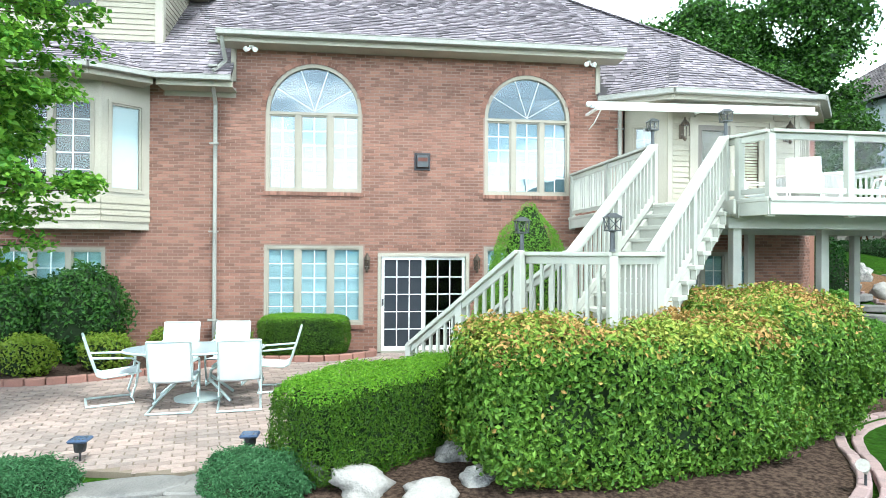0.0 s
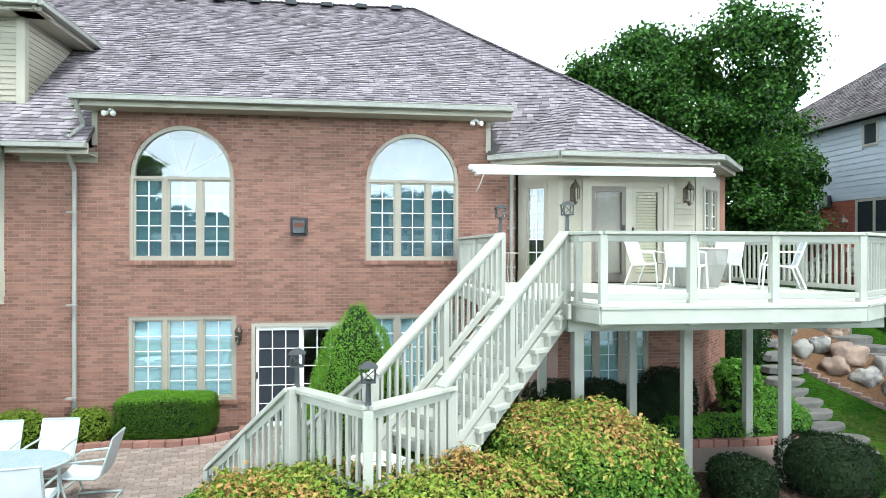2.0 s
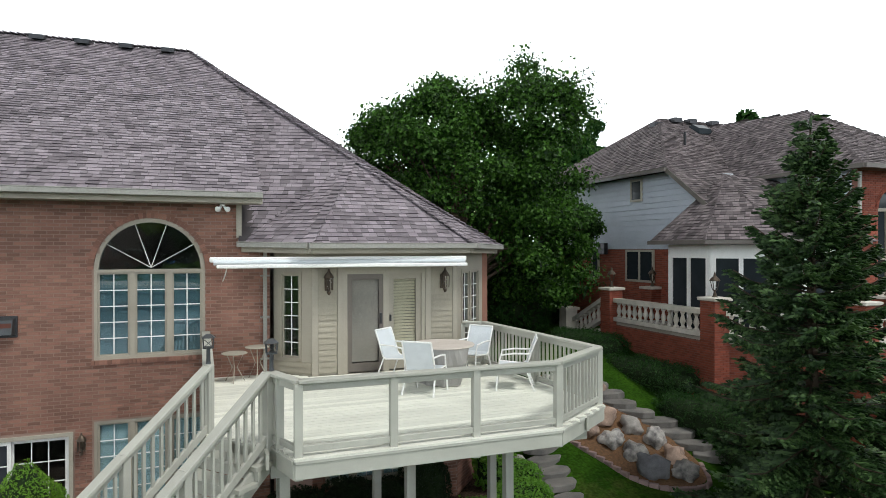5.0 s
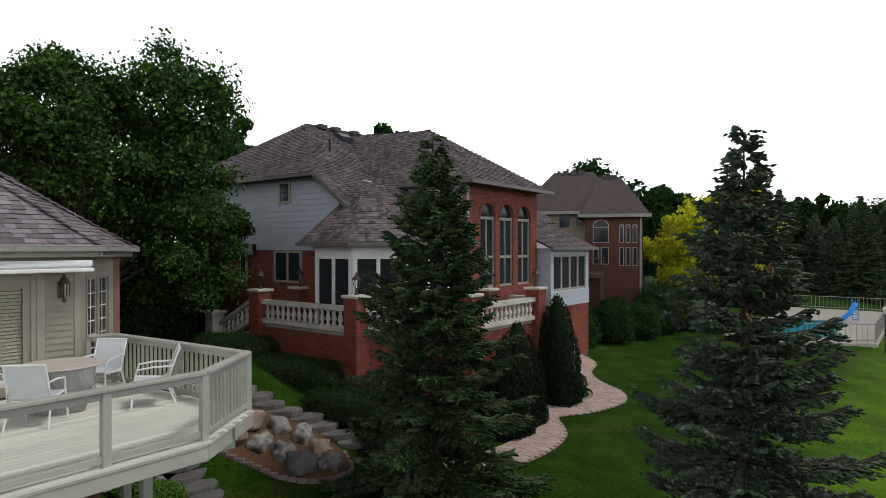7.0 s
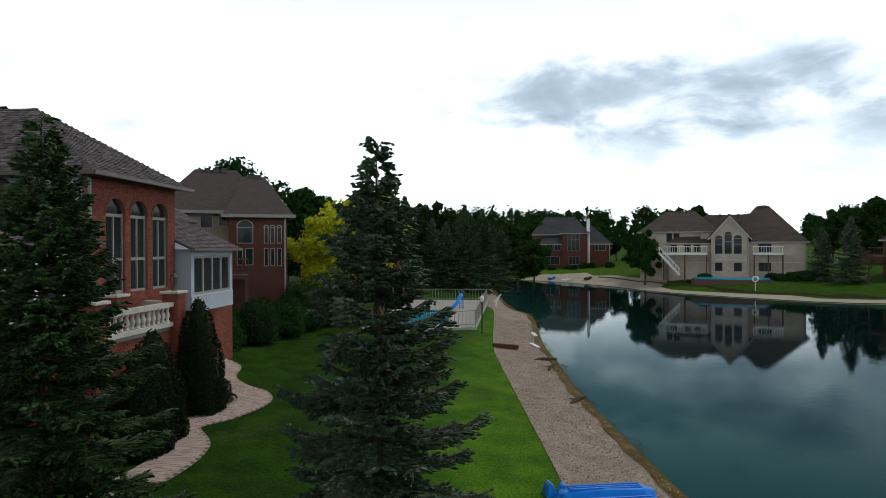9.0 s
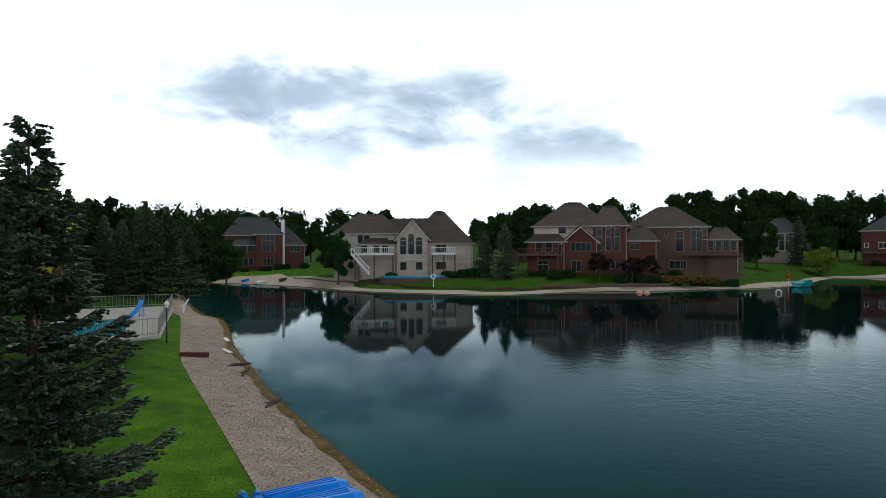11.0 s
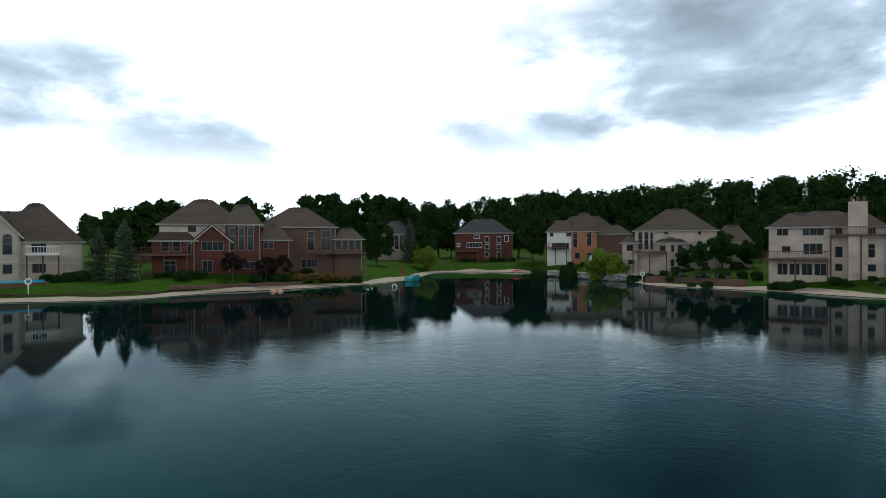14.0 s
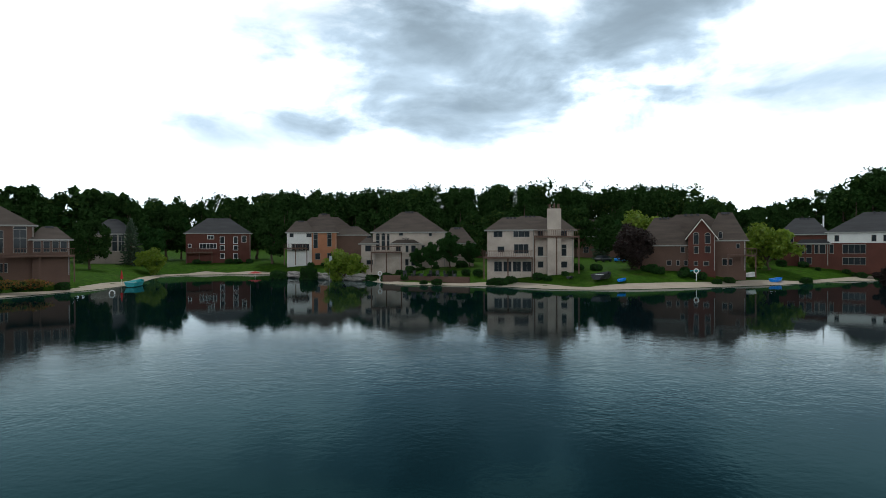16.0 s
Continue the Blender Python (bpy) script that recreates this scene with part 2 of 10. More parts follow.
DARKMETAL = surf("dark_metal", (0.035, 0.036, 0.04), (0.06, 0.06, 0.065), 0.4, 6, 80, 0.1, metal=0.5)
BRONZE = surf("aged_bronze", (0.10, 0.075, 0.055), (0.06, 0.05, 0.04), 0.5, 9, 80, 0.15, metal=0.6)
NGUTTER = surf("brown_gutter_paint", (0.143, 0.1293, 0.1155), (0.1155, 0.1045, 0.0935), 0.4, 3, 30, 0.05)
# blue-grey blind with the dark upper room's dimness put into its colour
DIMMED_BLIND = surf("dimmed_blue_blind", (0.11, 0.17, 0.19), (0.08, 0.13, 0.15), 0.6, 2, 30, 0.02)
GLASS = glass("window_glass", 0.10, (0.84, 0.92, 0.94))
DIMGLASS = glass("dim_window_glass", 0.05, (0.6, 0.68, 0.68))
CLEAR = glass("clear_glass", 0.012, (0.985, 0.99, 0.985))
DOORGLASS = glass("door_glass", 0.05, (0.6, 0.65, 0.65))
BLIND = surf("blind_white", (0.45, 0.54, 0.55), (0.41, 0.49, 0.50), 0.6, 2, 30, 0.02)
INNER = surf("dim_room_paint", (0.22, 0.2, 0.18), (0.17, 0.15, 0.13), 0.9, 2, 20, 0.0)
SCREEN = surf("insect_screen", (0.0205, 0.0246, 0.0316), (0.0298, 0.0342, 0.0428), 0.8, 3, 200, 0.1)
PAVER = surf("paver", (0.315, 0.2352, 0.2016), (0.2394, 0.1974, 0.1764), 0.9, 1.1, 90, 0.4, vary=0.2)
PAVER_J = surf("paver_joined", (0.315, 0.2352, 0.2016), (0.2394, 0.1974, 0.1764), 0.9, 1.1, 90, 0.4, vary=0.2, island=True)
SANDJOINT = surf("joint_sand", (0.20, 0.16, 0.12), (0.16, 0.13, 0.10), 0.95, 4, 90, 0.3)
KERB = surf("kerb_block", (0.30, 0.15, 0.12), (0.24, 0.13, 0.105), 0.9, 5, 80, 0.4, vary=0.15)
PALEKERB = surf("pale_kerb", (0.31, 0.215, 0.20), (0.23, 0.17, 0.165), 0.9, 5, 80, 0.4, vary=0.12)
MULCH = surf("mulch", (0.0336, 0.0208, 0.0153), (0.1163, 0.0783, 0.0575), 0.95, 22, 75, 1.0, depth=0.04, spread=0.25, spec=0.1, grain=0.5)
PEWTER = surf("pewter_metal", (0.08, 0.084, 0.088), (0.056, 0.06, 0.064), 0.4, 6, 80, 0.1, metal=0.5)
N2BRICK = surf("dark_brown_red_brick", (0.125, 0.048, 0.036), (0.09, 0.036, 0.028), 0.85, 0.5, 12, 0.3)


def lawn_material():
    """Mown grass: bright along the shore, tree shade put into the colour further in, mottled at three scales."""
    m = bpy.data.materials.new("lawn")
    m.use_nodes = True
    nt = m.node_tree
    b = nt.nodes["Principled BSDF"]
    b.inputs["Roughness"].default_value, b.inputs["Specular IOR Level"].default_value = 0.95, 0.05
    geo = nt.nodes.new("ShaderNodeNewGeometry")

    def tex(scale, detail=3.0):
        n = nt.nodes.new("ShaderNodeTexNoise")
        n.inputs["Scale"].default_value, n.inputs["Detail"].default_value = scale, detail
        nt.links.new(geo.outputs["Position"], n.inputs["Vector"])
        return n.outputs[0]

    def spread(value, lo, hi, a=0.0, c=1.0):
        n = nt.nodes.new("ShaderNodeMapRange")
        for key, v in (("From Min", lo), ("From Max", hi), ("To Min", a), ("To Max", c)):
            n.inputs[key].default_value = v
        nt.links.new(value, n.inputs["Value"])
        return n.outputs[0]

    def blend(fac, c1, c2):
        n = nt.nodes.new("ShaderNodeMixRGB")
        nt.links.new(fac, n.inputs[0])
        for k, c in ((1, c1), (2, c2)):
            if isinstance(c, tuple):
                n.inputs[k].default_value = (*c, 1)
            else:
                nt.links.new(c, n.inputs[k])
        return n.outputs[0]

    def add(a, c, op="ADD"):
        n = nt.nodes.new("ShaderNodeMath")
        n.operation = op
        nt.links.new(a, n.inputs[0])
        if isinstance(c, float):
            n.inputs[1].default_value = c
        else:
            nt.links.new(c, n.inputs[1])
        return n.outputs[0]

    sep_ = nt.nodes.new("ShaderNodeSeparateXYZ")
    nt.links.new(geo.outputs["Position"], sep_.inputs[0])
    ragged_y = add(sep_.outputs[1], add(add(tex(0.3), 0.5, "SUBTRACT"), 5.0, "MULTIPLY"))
    # bright shore grass against tree shade, painted in by position
    lit_band = add(spread(ragged_y, -8.6, -11.6), spread(sep_.outputs[1], -45.0, -22.0, 0.35, 1.0), "MULTIPLY")
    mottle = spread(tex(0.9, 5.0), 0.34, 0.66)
    shade_c = blend(mottle, (0.012, 0.037, 0.003), (0.026, 0.066, 0.005))
    lit_c = blend(mottle, (0.044, 0.115, 0.006), (0.088, 0.175, 0.010))
    col = blend(lit_band, shade_c, lit_c)
    worn = spread(add(tex(0.24, 4.0), spread(tex(3.0), 0.3, 0.7, -0.06, 0.06)), 0.60, 0.70, 0.0, 0.45)
    col = blend(worn, col, (0.070, 0.072, 0.022))
    fine = tex(14.0)
    hsv = nt.nodes.new("ShaderNodeHueSaturation")
    nt.links.new(spread(fine, 0.25, 0.75, 0.5, 1.5), hsv.inputs["Value"])
    nt.links.new(col, hsv.inputs["Color"])
    nt.links.new(hsv.outputs[0], b.inputs["Base Color"])
    bp = nt.nodes.new("ShaderNodeBump")
    bp.inputs["Distance"].default_value = 0.03
    nt.links.new(fine, bp.inputs["Height"])
    nt.links.new(bp.outputs[0], b.inputs["Normal"])
    return m


LAWN = lawn_material()
SAND = surf("beach_gravel", (0.38, 0.305, 0.25), (0.25, 0.195, 0.155), 0.95, 0.9, 11, 1.0, depth=0.05, spread=0.4, spec=0.1, stretch=(1, 1, 1), grain=0.75)
WETSAND = surf("wet_weedy_edge", (0.075, 0.052, 0.014), (0.17, 0.115, 0.04), 0.9, 1.5, 20, 0.8, depth=0.03, spec=0.05)
ROCK = surf("boulder", (0.44, 0.415, 0.385), (0.13, 0.125, 0.125), 0.85, 5.0, 45, 1.0, vary=0.25, depth=0.03, spread=0.3)
PINKROCK = surf("pink_boulder", (0.44, 0.32, 0.25), (0.24, 0.175, 0.145), 0.85, 5.0, 45, 1.0, vary=0.15, depth=0.03, spread=0.35)
FLAG = surf("flagstone", (0.2046, 0.1922, 0.1767), (0.1054, 0.1023, 0.0992), 0.85, 2.5, 50, 0.7, vary=0.15, depth=0.015)
LIMESTONE = surf("cast_stone", (0.638, 0.605, 0.539), (0.4352, 0.4068, 0.3595), 0.85, 3, 60, 0.4)
GREYSIDE = surf("grey_siding", (0.4188, 0.4562, 0.5063), (0.375, 0.4062, 0.4625), 0.6, 1.5, 40, 0.1, vary=0.04)
TAN = surf("tan_brick", (0.285, 0.24, 0.195), (0.225, 0.1913, 0.1575), 0.85, 0.6, 14, 0.3)
FARTRIM = surf("far_window_paint", (0.30, 0.285, 0.255), (0.24, 0.225, 0.20), 0.6, 1.5, 20, 0.1)
FARWHITE = surf("far_white_siding", (0.68, 0.67, 0.64), (0.60, 0.59, 0.56), 0.7, 0.6, 14, 0.2)
PALETAN = surf("pale_stucco", (0.528, 0.45, 0.378), (0.36, 0.3, 0.252), 0.85, 0.6, 14, 0.2)
FARRED = surf("far_red_brick", (0.111, 0.0396, 0.027), (0.081, 0.0288, 0.0204), 0.85, 0.5, 12, 0.3)
FARORANGE = surf("far_orange_brick", (0.38, 0.17, 0.09), (0.30, 0.13, 0.07), 0.85, 0.5, 12, 0.3)
FARBROWN = surf("far_brown_brick", (0.1368, 0.08064, 0.05904), (0.1008, 0.05976, 0.04464), 0.85, 0.5, 12, 0.3)
FARROOF = surf("far_roof_brown", (0.08554, 0.0661, 0.05443), (0.0535, 0.04176, 0.03499), 0.95, 0.5, 9, 0.4, stretch=(0.72, 0.72, 4.32))
N2ROOF = surf("dark_brown_shingle_roof", (0.088, 0.068, 0.064), (0.052, 0.041, 0.040), 0.95, 3.0, 14, 0.5, stretch=(1, 1, 5))
FARROOF_G = surf("far_roof_grey", (0.0594, 0.0594, 0.0627), (0.0396, 0.0396, 0.0429), 0.95, 0.5, 9, 0.4, stretch=(0.55, 0.55, 3.3))
FARGLASS = surf("far_window_glass", (0.018, 0.023, 0.028), (0.03, 0.036, 0.04), 0.06, 0.4, 3, 0.0, spec=0.14)
BARK = surf("bark", (0.09, 0.065, 0.045), (0.055, 0.04, 0.03), 0.95, 6, 40, 0.9, depth=0.03, stretch=(4, 4, 1))
BLUEPLASTIC = surf("blue_plastic", (0.018, 0.24, 0.80), (0.014, 0.20, 0.70), 0.3, 3, 40, 0.03)
TEAL = surf("teal_plastic", (0.05, 0.36, 0.38), (0.04, 0.3, 0.33), 0.35, 3, 40, 0.03)
POOLWATER = surf("pool_water", (0.03, 0.30, 0.45), (0.05, 0.36, 0.5), 0.05, 1.5, 5, 0.05)
CONCRETE = surf("concrete", (0.42, 0.39, 0.35), (0.34, 0.32, 0.29), 0.9, 1.5, 40, 0.3)
REDCLOTH = surf("red_cloth", (0.45, 0.03, 0.03), (0.36, 0.025, 0.025), 0.8, 4, 60, 0.1)
ORANGEISH = surf("peach_plastic", (0.62, 0.36, 0.25), (0.55, 0.32, 0.22), 0.4, 3, 40, 0.03)

HEDGE_LEAF = leafy("hedge_leaf", (0.0327, 0.0869, 0.0069), (0.1185, 0.216, 0.0237), (0.2212, 0.1896, 0.0369), 0.05, scale=1.1, thin=0.12)
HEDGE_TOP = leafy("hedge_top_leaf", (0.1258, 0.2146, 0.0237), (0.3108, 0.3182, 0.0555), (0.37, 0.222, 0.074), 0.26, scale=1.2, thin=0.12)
# yews: darker sides and paler tops put light from above into leaf colour
YEW_LEAF = leafy("yew_leaf", (0.0198, 0.0617, 0.004), (0.0727, 0.141, 0.008), thin=0.12)
YEW_LIT_TOP = leafy("yew_lit_top", (0.075, 0.20, 0.012), (0.20, 0.37, 0.025), thin=0.25)
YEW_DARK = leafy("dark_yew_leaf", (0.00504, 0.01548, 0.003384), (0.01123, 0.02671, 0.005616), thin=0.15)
LIME_LEAF = leafy("lime_leaf", (0.1159, 0.1897, 0.01581), (0.1897, 0.253, 0.02635))
MAPLE_LEAF = leafy("maple_leaf", (0.00465, 0.01953, 0.00279), (0.06587, 0.1628, 0.01937), thin=0.28)
NEAR_LEAF = leafy("near_maple_leaf", (0.035, 0.13, 0.012), (0.19, 0.36, 0.035), thin=0.4)
DARK_LEAF = leafy("dark_leaf", (0.0144, 0.0468, 0.0108), (0.0324, 0.0792, 0.018), thin=0.2, rough=0.8, spec=0.06)
FAR_LEAF = leafy("far_leaf", (0.01755, 0.04185, 0.0108), (0.02835, 0.05805, 0.01485), (0.0594, 0.0918, 0.0216), 0.10, 0.9, 0.08, 0.045, 0.02)
YELLOW_LEAF = leafy("yellow_leaf", (0.36, 0.40, 0.018), (0.70, 0.70, 0.04), thin=0.5)
PURPLE_LEAF = leafy("purple_leaf", (0.018, 0.011, 0.010), (0.032, 0.019, 0.016), thin=0.2)
SPRUCE_LEAF = leafy("spruce_needles", (0.005915, 0.01749, 0.004745), (0.03341, 0.07319, 0.02067), (0.06773, 0.1193, 0.03978), 0.25, thin=0.05, scale=2.0)
SPRUCE_BLUE = leafy("blue_spruce_needles", (0.0168, 0.0336, 0.0168), (0.0576, 0.0928, 0.0512), (0.14, 0.185, 0.115), 0.12, thin=0.05, scale=2.0)
JUNIPER = leafy("juniper_leaf", (0.0288, 0.0928, 0.032), (0.0672, 0.16, 0.0627), thin=0.1)
DWARF_LEAF = leafy("dwarf_spruce_needles", (0.0936, 0.216, 0.0158), (0.1872, 0.3456, 0.036), thin=0.2)
COVER_LEAF = leafy("groundcover_leaf", (0.08, 0.208, 0.024), (0.16, 0.32, 0.04))
# near-black filler colour stands for the shade in gaps between leaves
CORE_SHADE = surf("shrub_core_shade", (0.0096, 0.02, 0.006), (0.016, 0.03, 0.009), 1.0, 3, 20, 0.5)

# water: dark, glossy, with fine ripples; greener over the shallows by the near shore
WATER = bpy.data.materials.new("lake_water")
WATER.use_nodes = True
_n, _l = WATER.node_tree.nodes, WATER.node_tree.links
_b = _n["Principled BSDF"]
_b.inputs["Roughness"].default_value = 0.03
_b.inputs["IOR"].default_value = 1.33
_b.inputs["Specular IOR Level"].default_value = 0.0
_gl = _n.new("ShaderNodeBsdfGlossy")
_fr = _n.new("ShaderNodeFresnel")
_fr.inputs["IOR"].default_value = 1.115
_tint = _n.new("ShaderNodeValToRGB")
_tint.color_ramp.elements[0].position, _tint.color_ramp.elements[0].color = 0.03, (0.20, 0.52, 0.60, 1)
_tint.color_ramp.elements[1].position, _tint.color_ramp.elements[1].color = 0.30, (0.90, 0.98, 1.0, 1)
_l.new(_fr.outputs[0], _tint.inputs[0])
_l.new(_tint.outputs[0], _gl.inputs["Color"])
_sheen = _n.new("ShaderNodeMixShader")
_l.new(_fr.outputs[0], _sheen.inputs[0])
_l.new(_b.outputs[0], _sheen.inputs[1])
_l.new(_gl.outputs[0], _sheen.inputs[2])
_l.new(_sheen.outputs[0], _n["Material Output"].inputs["Surface"])
_g = _n.new("ShaderNodeNewGeometry")
_att = _n.new("ShaderNodeAttribute")
_att.attribute_name = "depth"
_mx = _n.new("ShaderNodeMixRGB")
_mx.inputs[1].default_value, _mx.inputs[2].default_value = (0.010, 0.040, 0.036, 1), (0.0012, 0.0072, 0.0090, 1)
_l.new(_att.outputs["Fac"], _mx.inputs[0])
_l.new(_mx.outputs[0], _b.inputs["Base Color"])
# wind ripples laid in an arc round the camera's final spot; corners stay calm
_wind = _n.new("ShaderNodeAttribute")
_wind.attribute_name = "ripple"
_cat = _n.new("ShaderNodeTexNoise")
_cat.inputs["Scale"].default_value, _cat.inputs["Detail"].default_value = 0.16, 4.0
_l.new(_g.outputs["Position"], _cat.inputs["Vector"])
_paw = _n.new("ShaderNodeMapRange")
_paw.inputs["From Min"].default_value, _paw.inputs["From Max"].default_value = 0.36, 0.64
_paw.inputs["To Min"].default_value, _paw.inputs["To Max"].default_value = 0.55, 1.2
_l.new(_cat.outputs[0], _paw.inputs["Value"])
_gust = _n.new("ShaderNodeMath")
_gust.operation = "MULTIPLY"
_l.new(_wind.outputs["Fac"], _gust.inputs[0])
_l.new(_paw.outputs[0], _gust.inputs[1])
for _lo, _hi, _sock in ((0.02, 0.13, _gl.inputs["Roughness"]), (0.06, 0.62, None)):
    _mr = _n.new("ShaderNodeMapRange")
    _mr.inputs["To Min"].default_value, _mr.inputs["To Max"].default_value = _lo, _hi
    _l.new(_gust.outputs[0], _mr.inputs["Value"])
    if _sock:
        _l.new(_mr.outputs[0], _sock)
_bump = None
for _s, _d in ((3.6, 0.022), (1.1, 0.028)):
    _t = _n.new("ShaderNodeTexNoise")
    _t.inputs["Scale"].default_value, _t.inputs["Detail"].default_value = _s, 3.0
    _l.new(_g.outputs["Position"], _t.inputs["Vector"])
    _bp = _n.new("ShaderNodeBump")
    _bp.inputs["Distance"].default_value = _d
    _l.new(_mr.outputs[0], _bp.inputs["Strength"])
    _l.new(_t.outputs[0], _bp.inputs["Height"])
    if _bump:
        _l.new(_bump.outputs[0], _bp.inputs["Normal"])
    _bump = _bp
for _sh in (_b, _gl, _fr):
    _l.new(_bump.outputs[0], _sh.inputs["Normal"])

# ---- building helpers ----
rng = np.random.default_rng(7)


class Solid:
    """Vertices and faces gathered for one mesh."""

    def __init__(self):
        self.v, self.f = [], []

    def add(self, verts, faces):
        n = len(self.v)
        self.v.extend(tuple(map(float, p)) for p in verts)
        self.f.extend(tuple(i + n for i in f) for f in faces)
        return self

    def box(self, x0, y0, z0, x1, y1, z1):
        x0, x1 = min(x0, x1), max(x0, x1)
        y0, y1 = min(y0, y1), max(y0, y1)
        z0, z1 = min(z0, z1), max(z0, z1)
        return self.add([(x0, y0, z0), (x1, y0, z0), (x1, y1, z0), (x0, y1, z0), (x0, y0, z1), (x1, y0, z1), (x1, y1, z1), (x0, y1, z1)],
                        [(0, 3, 2, 1), (4, 5, 6, 7), (0, 1, 5, 4), (1, 2, 6, 5), (2, 3, 7, 6), (3, 0, 4, 7)])

    def beam(self, p, q, w, h, up=(0, 0, 1)):
        """A bar from p to q, w wide across and h high."""
        p, q = Vector(p), Vector(q)
        d = (q - p).normalized()
        side = d.cross(Vector(up))
        side = side.normalized() if side.length > 1e-5 else Vector((1, 0, 0))
        top = side.cross(d).normalized()
        a, b = side * (w / 2), top * (h / 2)
        c = [e + s * a + t * b for e in (p, q) for s, t in ((-1, -1), (1, -1), (1, 1), (-1, 1))]
        return self.add(c, [(0, 1, 2, 3), (7, 6, 5, 4), (0, 4, 5, 1), (1, 5, 6, 2), (2, 6, 7, 3), (3, 7, 4, 0)])

    def tube(self, pts, radii, n=8, cap=True):
        """A round bar through the points."""
        pts = [Vector(p) for p in pts]
        if isinstance(radii, (int, float)):
            radii = [radii] * len(pts)
        rings = []
        for i, p in enumerate(pts):
            d = (pts[min(i + 1, len(pts) - 1)] - pts[max(i - 1, 0)]).normalized()
            ref = Vector((0, 0, 1)) if abs(d.z) < 0.9 else Vector((1, 0, 0))
            a = d.cross(ref).normalized()
            b = d.cross(a)
            rings.append([p + radii[i] * (math.cos(2 * math.pi * k / n) * a + math.sin(2 * math.pi * k / n) * b) for k in range(n)])
        faces = [(i * n + k, i * n + (k + 1) % n, (i + 1) * n + (k + 1) % n, (i + 1) * n + k) for i in range(len(pts) - 1) for k in range(n)]
        if cap:
            faces += [tuple(range(n))[::-1], tuple((len(pts) - 1) * n + k for k in range(n))]
        return self.add([v for r in rings for v in r], faces)

    def lathe(self, prof, c=(0, 0, 0), n=14):
        """Radius and height pairs turned about a standing axis."""
        v = [(c[0] + r * math.cos(2 * math.pi * k / n), c[1] + r * math.sin(2 * math.pi * k / n), c[2] + z) for r, z in prof for k in range(n)]
        f = [(i * n + k, i * n + (k + 1) % n, (i + 1) * n + (k + 1) % n, (i + 1) * n + k) for i in range(len(prof) - 1) for k in range(n)]
        return self.add(v, f + [tuple(range(n))[::-1], tuple((len(prof) - 1) * n + k for k in range(n))])

    def prism(self, poly, z0, z1):
        """A flat outline (counter-clockwise) raised from z0 to z1; z0 and z1 may be lists."""
        n = len(poly)
        a = z0 if isinstance(z0, (list, tuple)) else [z0] * n
        b = z1 if isinstance(z1, (list, tuple)) else [z1] * n
        v = [(p[0], p[1], a[i]) for i, p in enumerate(poly)] + [(p[0], p[1], b[i]) for i, p in enumerate(poly)]
        return self.add(v, [tuple(range(n))[::-1], tuple(range(n, 2 * n))] + [(i, (i + 1) % n, n + (i + 1) % n, n + i) for i in range(n)])

    def slab(self, corners, thick):
        """A plate: corners in space, thickened downwards along its normal."""
        c = [Vector(p) for p in corners]
        nrm = Vector((0, 0, 0))
        for i in range(len(c)):
            nrm += c[i].cross(c[(i + 1) % len(c)])
        nrm.normalize()
        n = len(c)
        return self.add(c + [p - nrm * thick for p in c], [tuple(range(n)), tuple(range(n, 2 * n))[::-1]] + [(i, n + i, n + (i + 1) % n, (i + 1) % n) for i in range(n)])

    weld = False

    def mesh(self, name, mat, bevel=0.0, smooth=False):
        me = bpy.data.meshes.new(name)
        me.from_pydata(self.v, [], self.f)
        if self.weld:
            bm = bmesh.new()
            bm.from_mesh(me)
            bmesh.ops.remove_doubles(bm, verts=bm.verts, dist=1e-5)
            bm.to_mesh(me)
            bm.free()
        if bevel:
            bm = bmesh.new()
            bm.from_mesh(me)
            bmesh.ops.bevel(bm, geom=[e for e in bm.edges if e.is_manifold and e.calc_face_angle(0) > 0.5], offset=bevel, segments=1, affect="EDGES", clamp_overlap=True)
            bm.to_mesh(me)
            bm.free()
        if mat:
            me.materials.append(mat)
        if smooth:
            me.polygons.foreach_set("use_smooth", [True] * len(me.polygons))
        me.update()
        return me


def frame_ring(x0, x1, z0, z1, y0, y1, t, tz=None):
    """A window frame of one piece, standing along x."""
    tz = t if tz is None else tz
    out, inn = [(x0, z0), (x1, z0), (x1, z1), (x0, z1)], [(x0 + t, z0 + tz), (x1 - t, z0 + tz), (x1 - t, z1 - tz), (x0 + t, z1 - tz)]
    v = [(x, y, z) for y in (y0, y1) for ring in (out, inn) for x, z in ring]
    f = []
    for i in range(4):
        j = (i + 1) % 4
        f += [(i, j, 4 + j, 4 + i), (8 + j, 8 + i, 12 + i, 12 + j), (j, i, 8 + i, 8 + j), (4 + i, 4 + j, 12 + j, 12 + i)]
    return Solid().add(v, f)


def part(name, solid, mat, parent, label="", bevel=0.0, smooth=False):
    """One mesh object under a thing or a part, in the thing's own space."""
    ob = new(name, solid.mesh(name, mat, bevel, smooth))
    ob.parent = parent
    return tagged(ob, label) if label else ob


def share(name, mesh, parent, m):
    ob = new(name, mesh)
    ob.parent = parent
    ob.matrix_basis = m
    return ob


def thing(name, label, category, m=None, group="", kind=""):
    ob = new(name)
    ob.empty_display_size = 0.1
    if m is not None:
        ob.matrix_basis = m
    return tagged(ob, label, category, group, kind)


def structure(name, solid, mat, label, category, bevel=0.0, smooth=False):
    return tagged(new(name, solid.mesh(name, mat, bevel, smooth)), label, category, kind="structure")


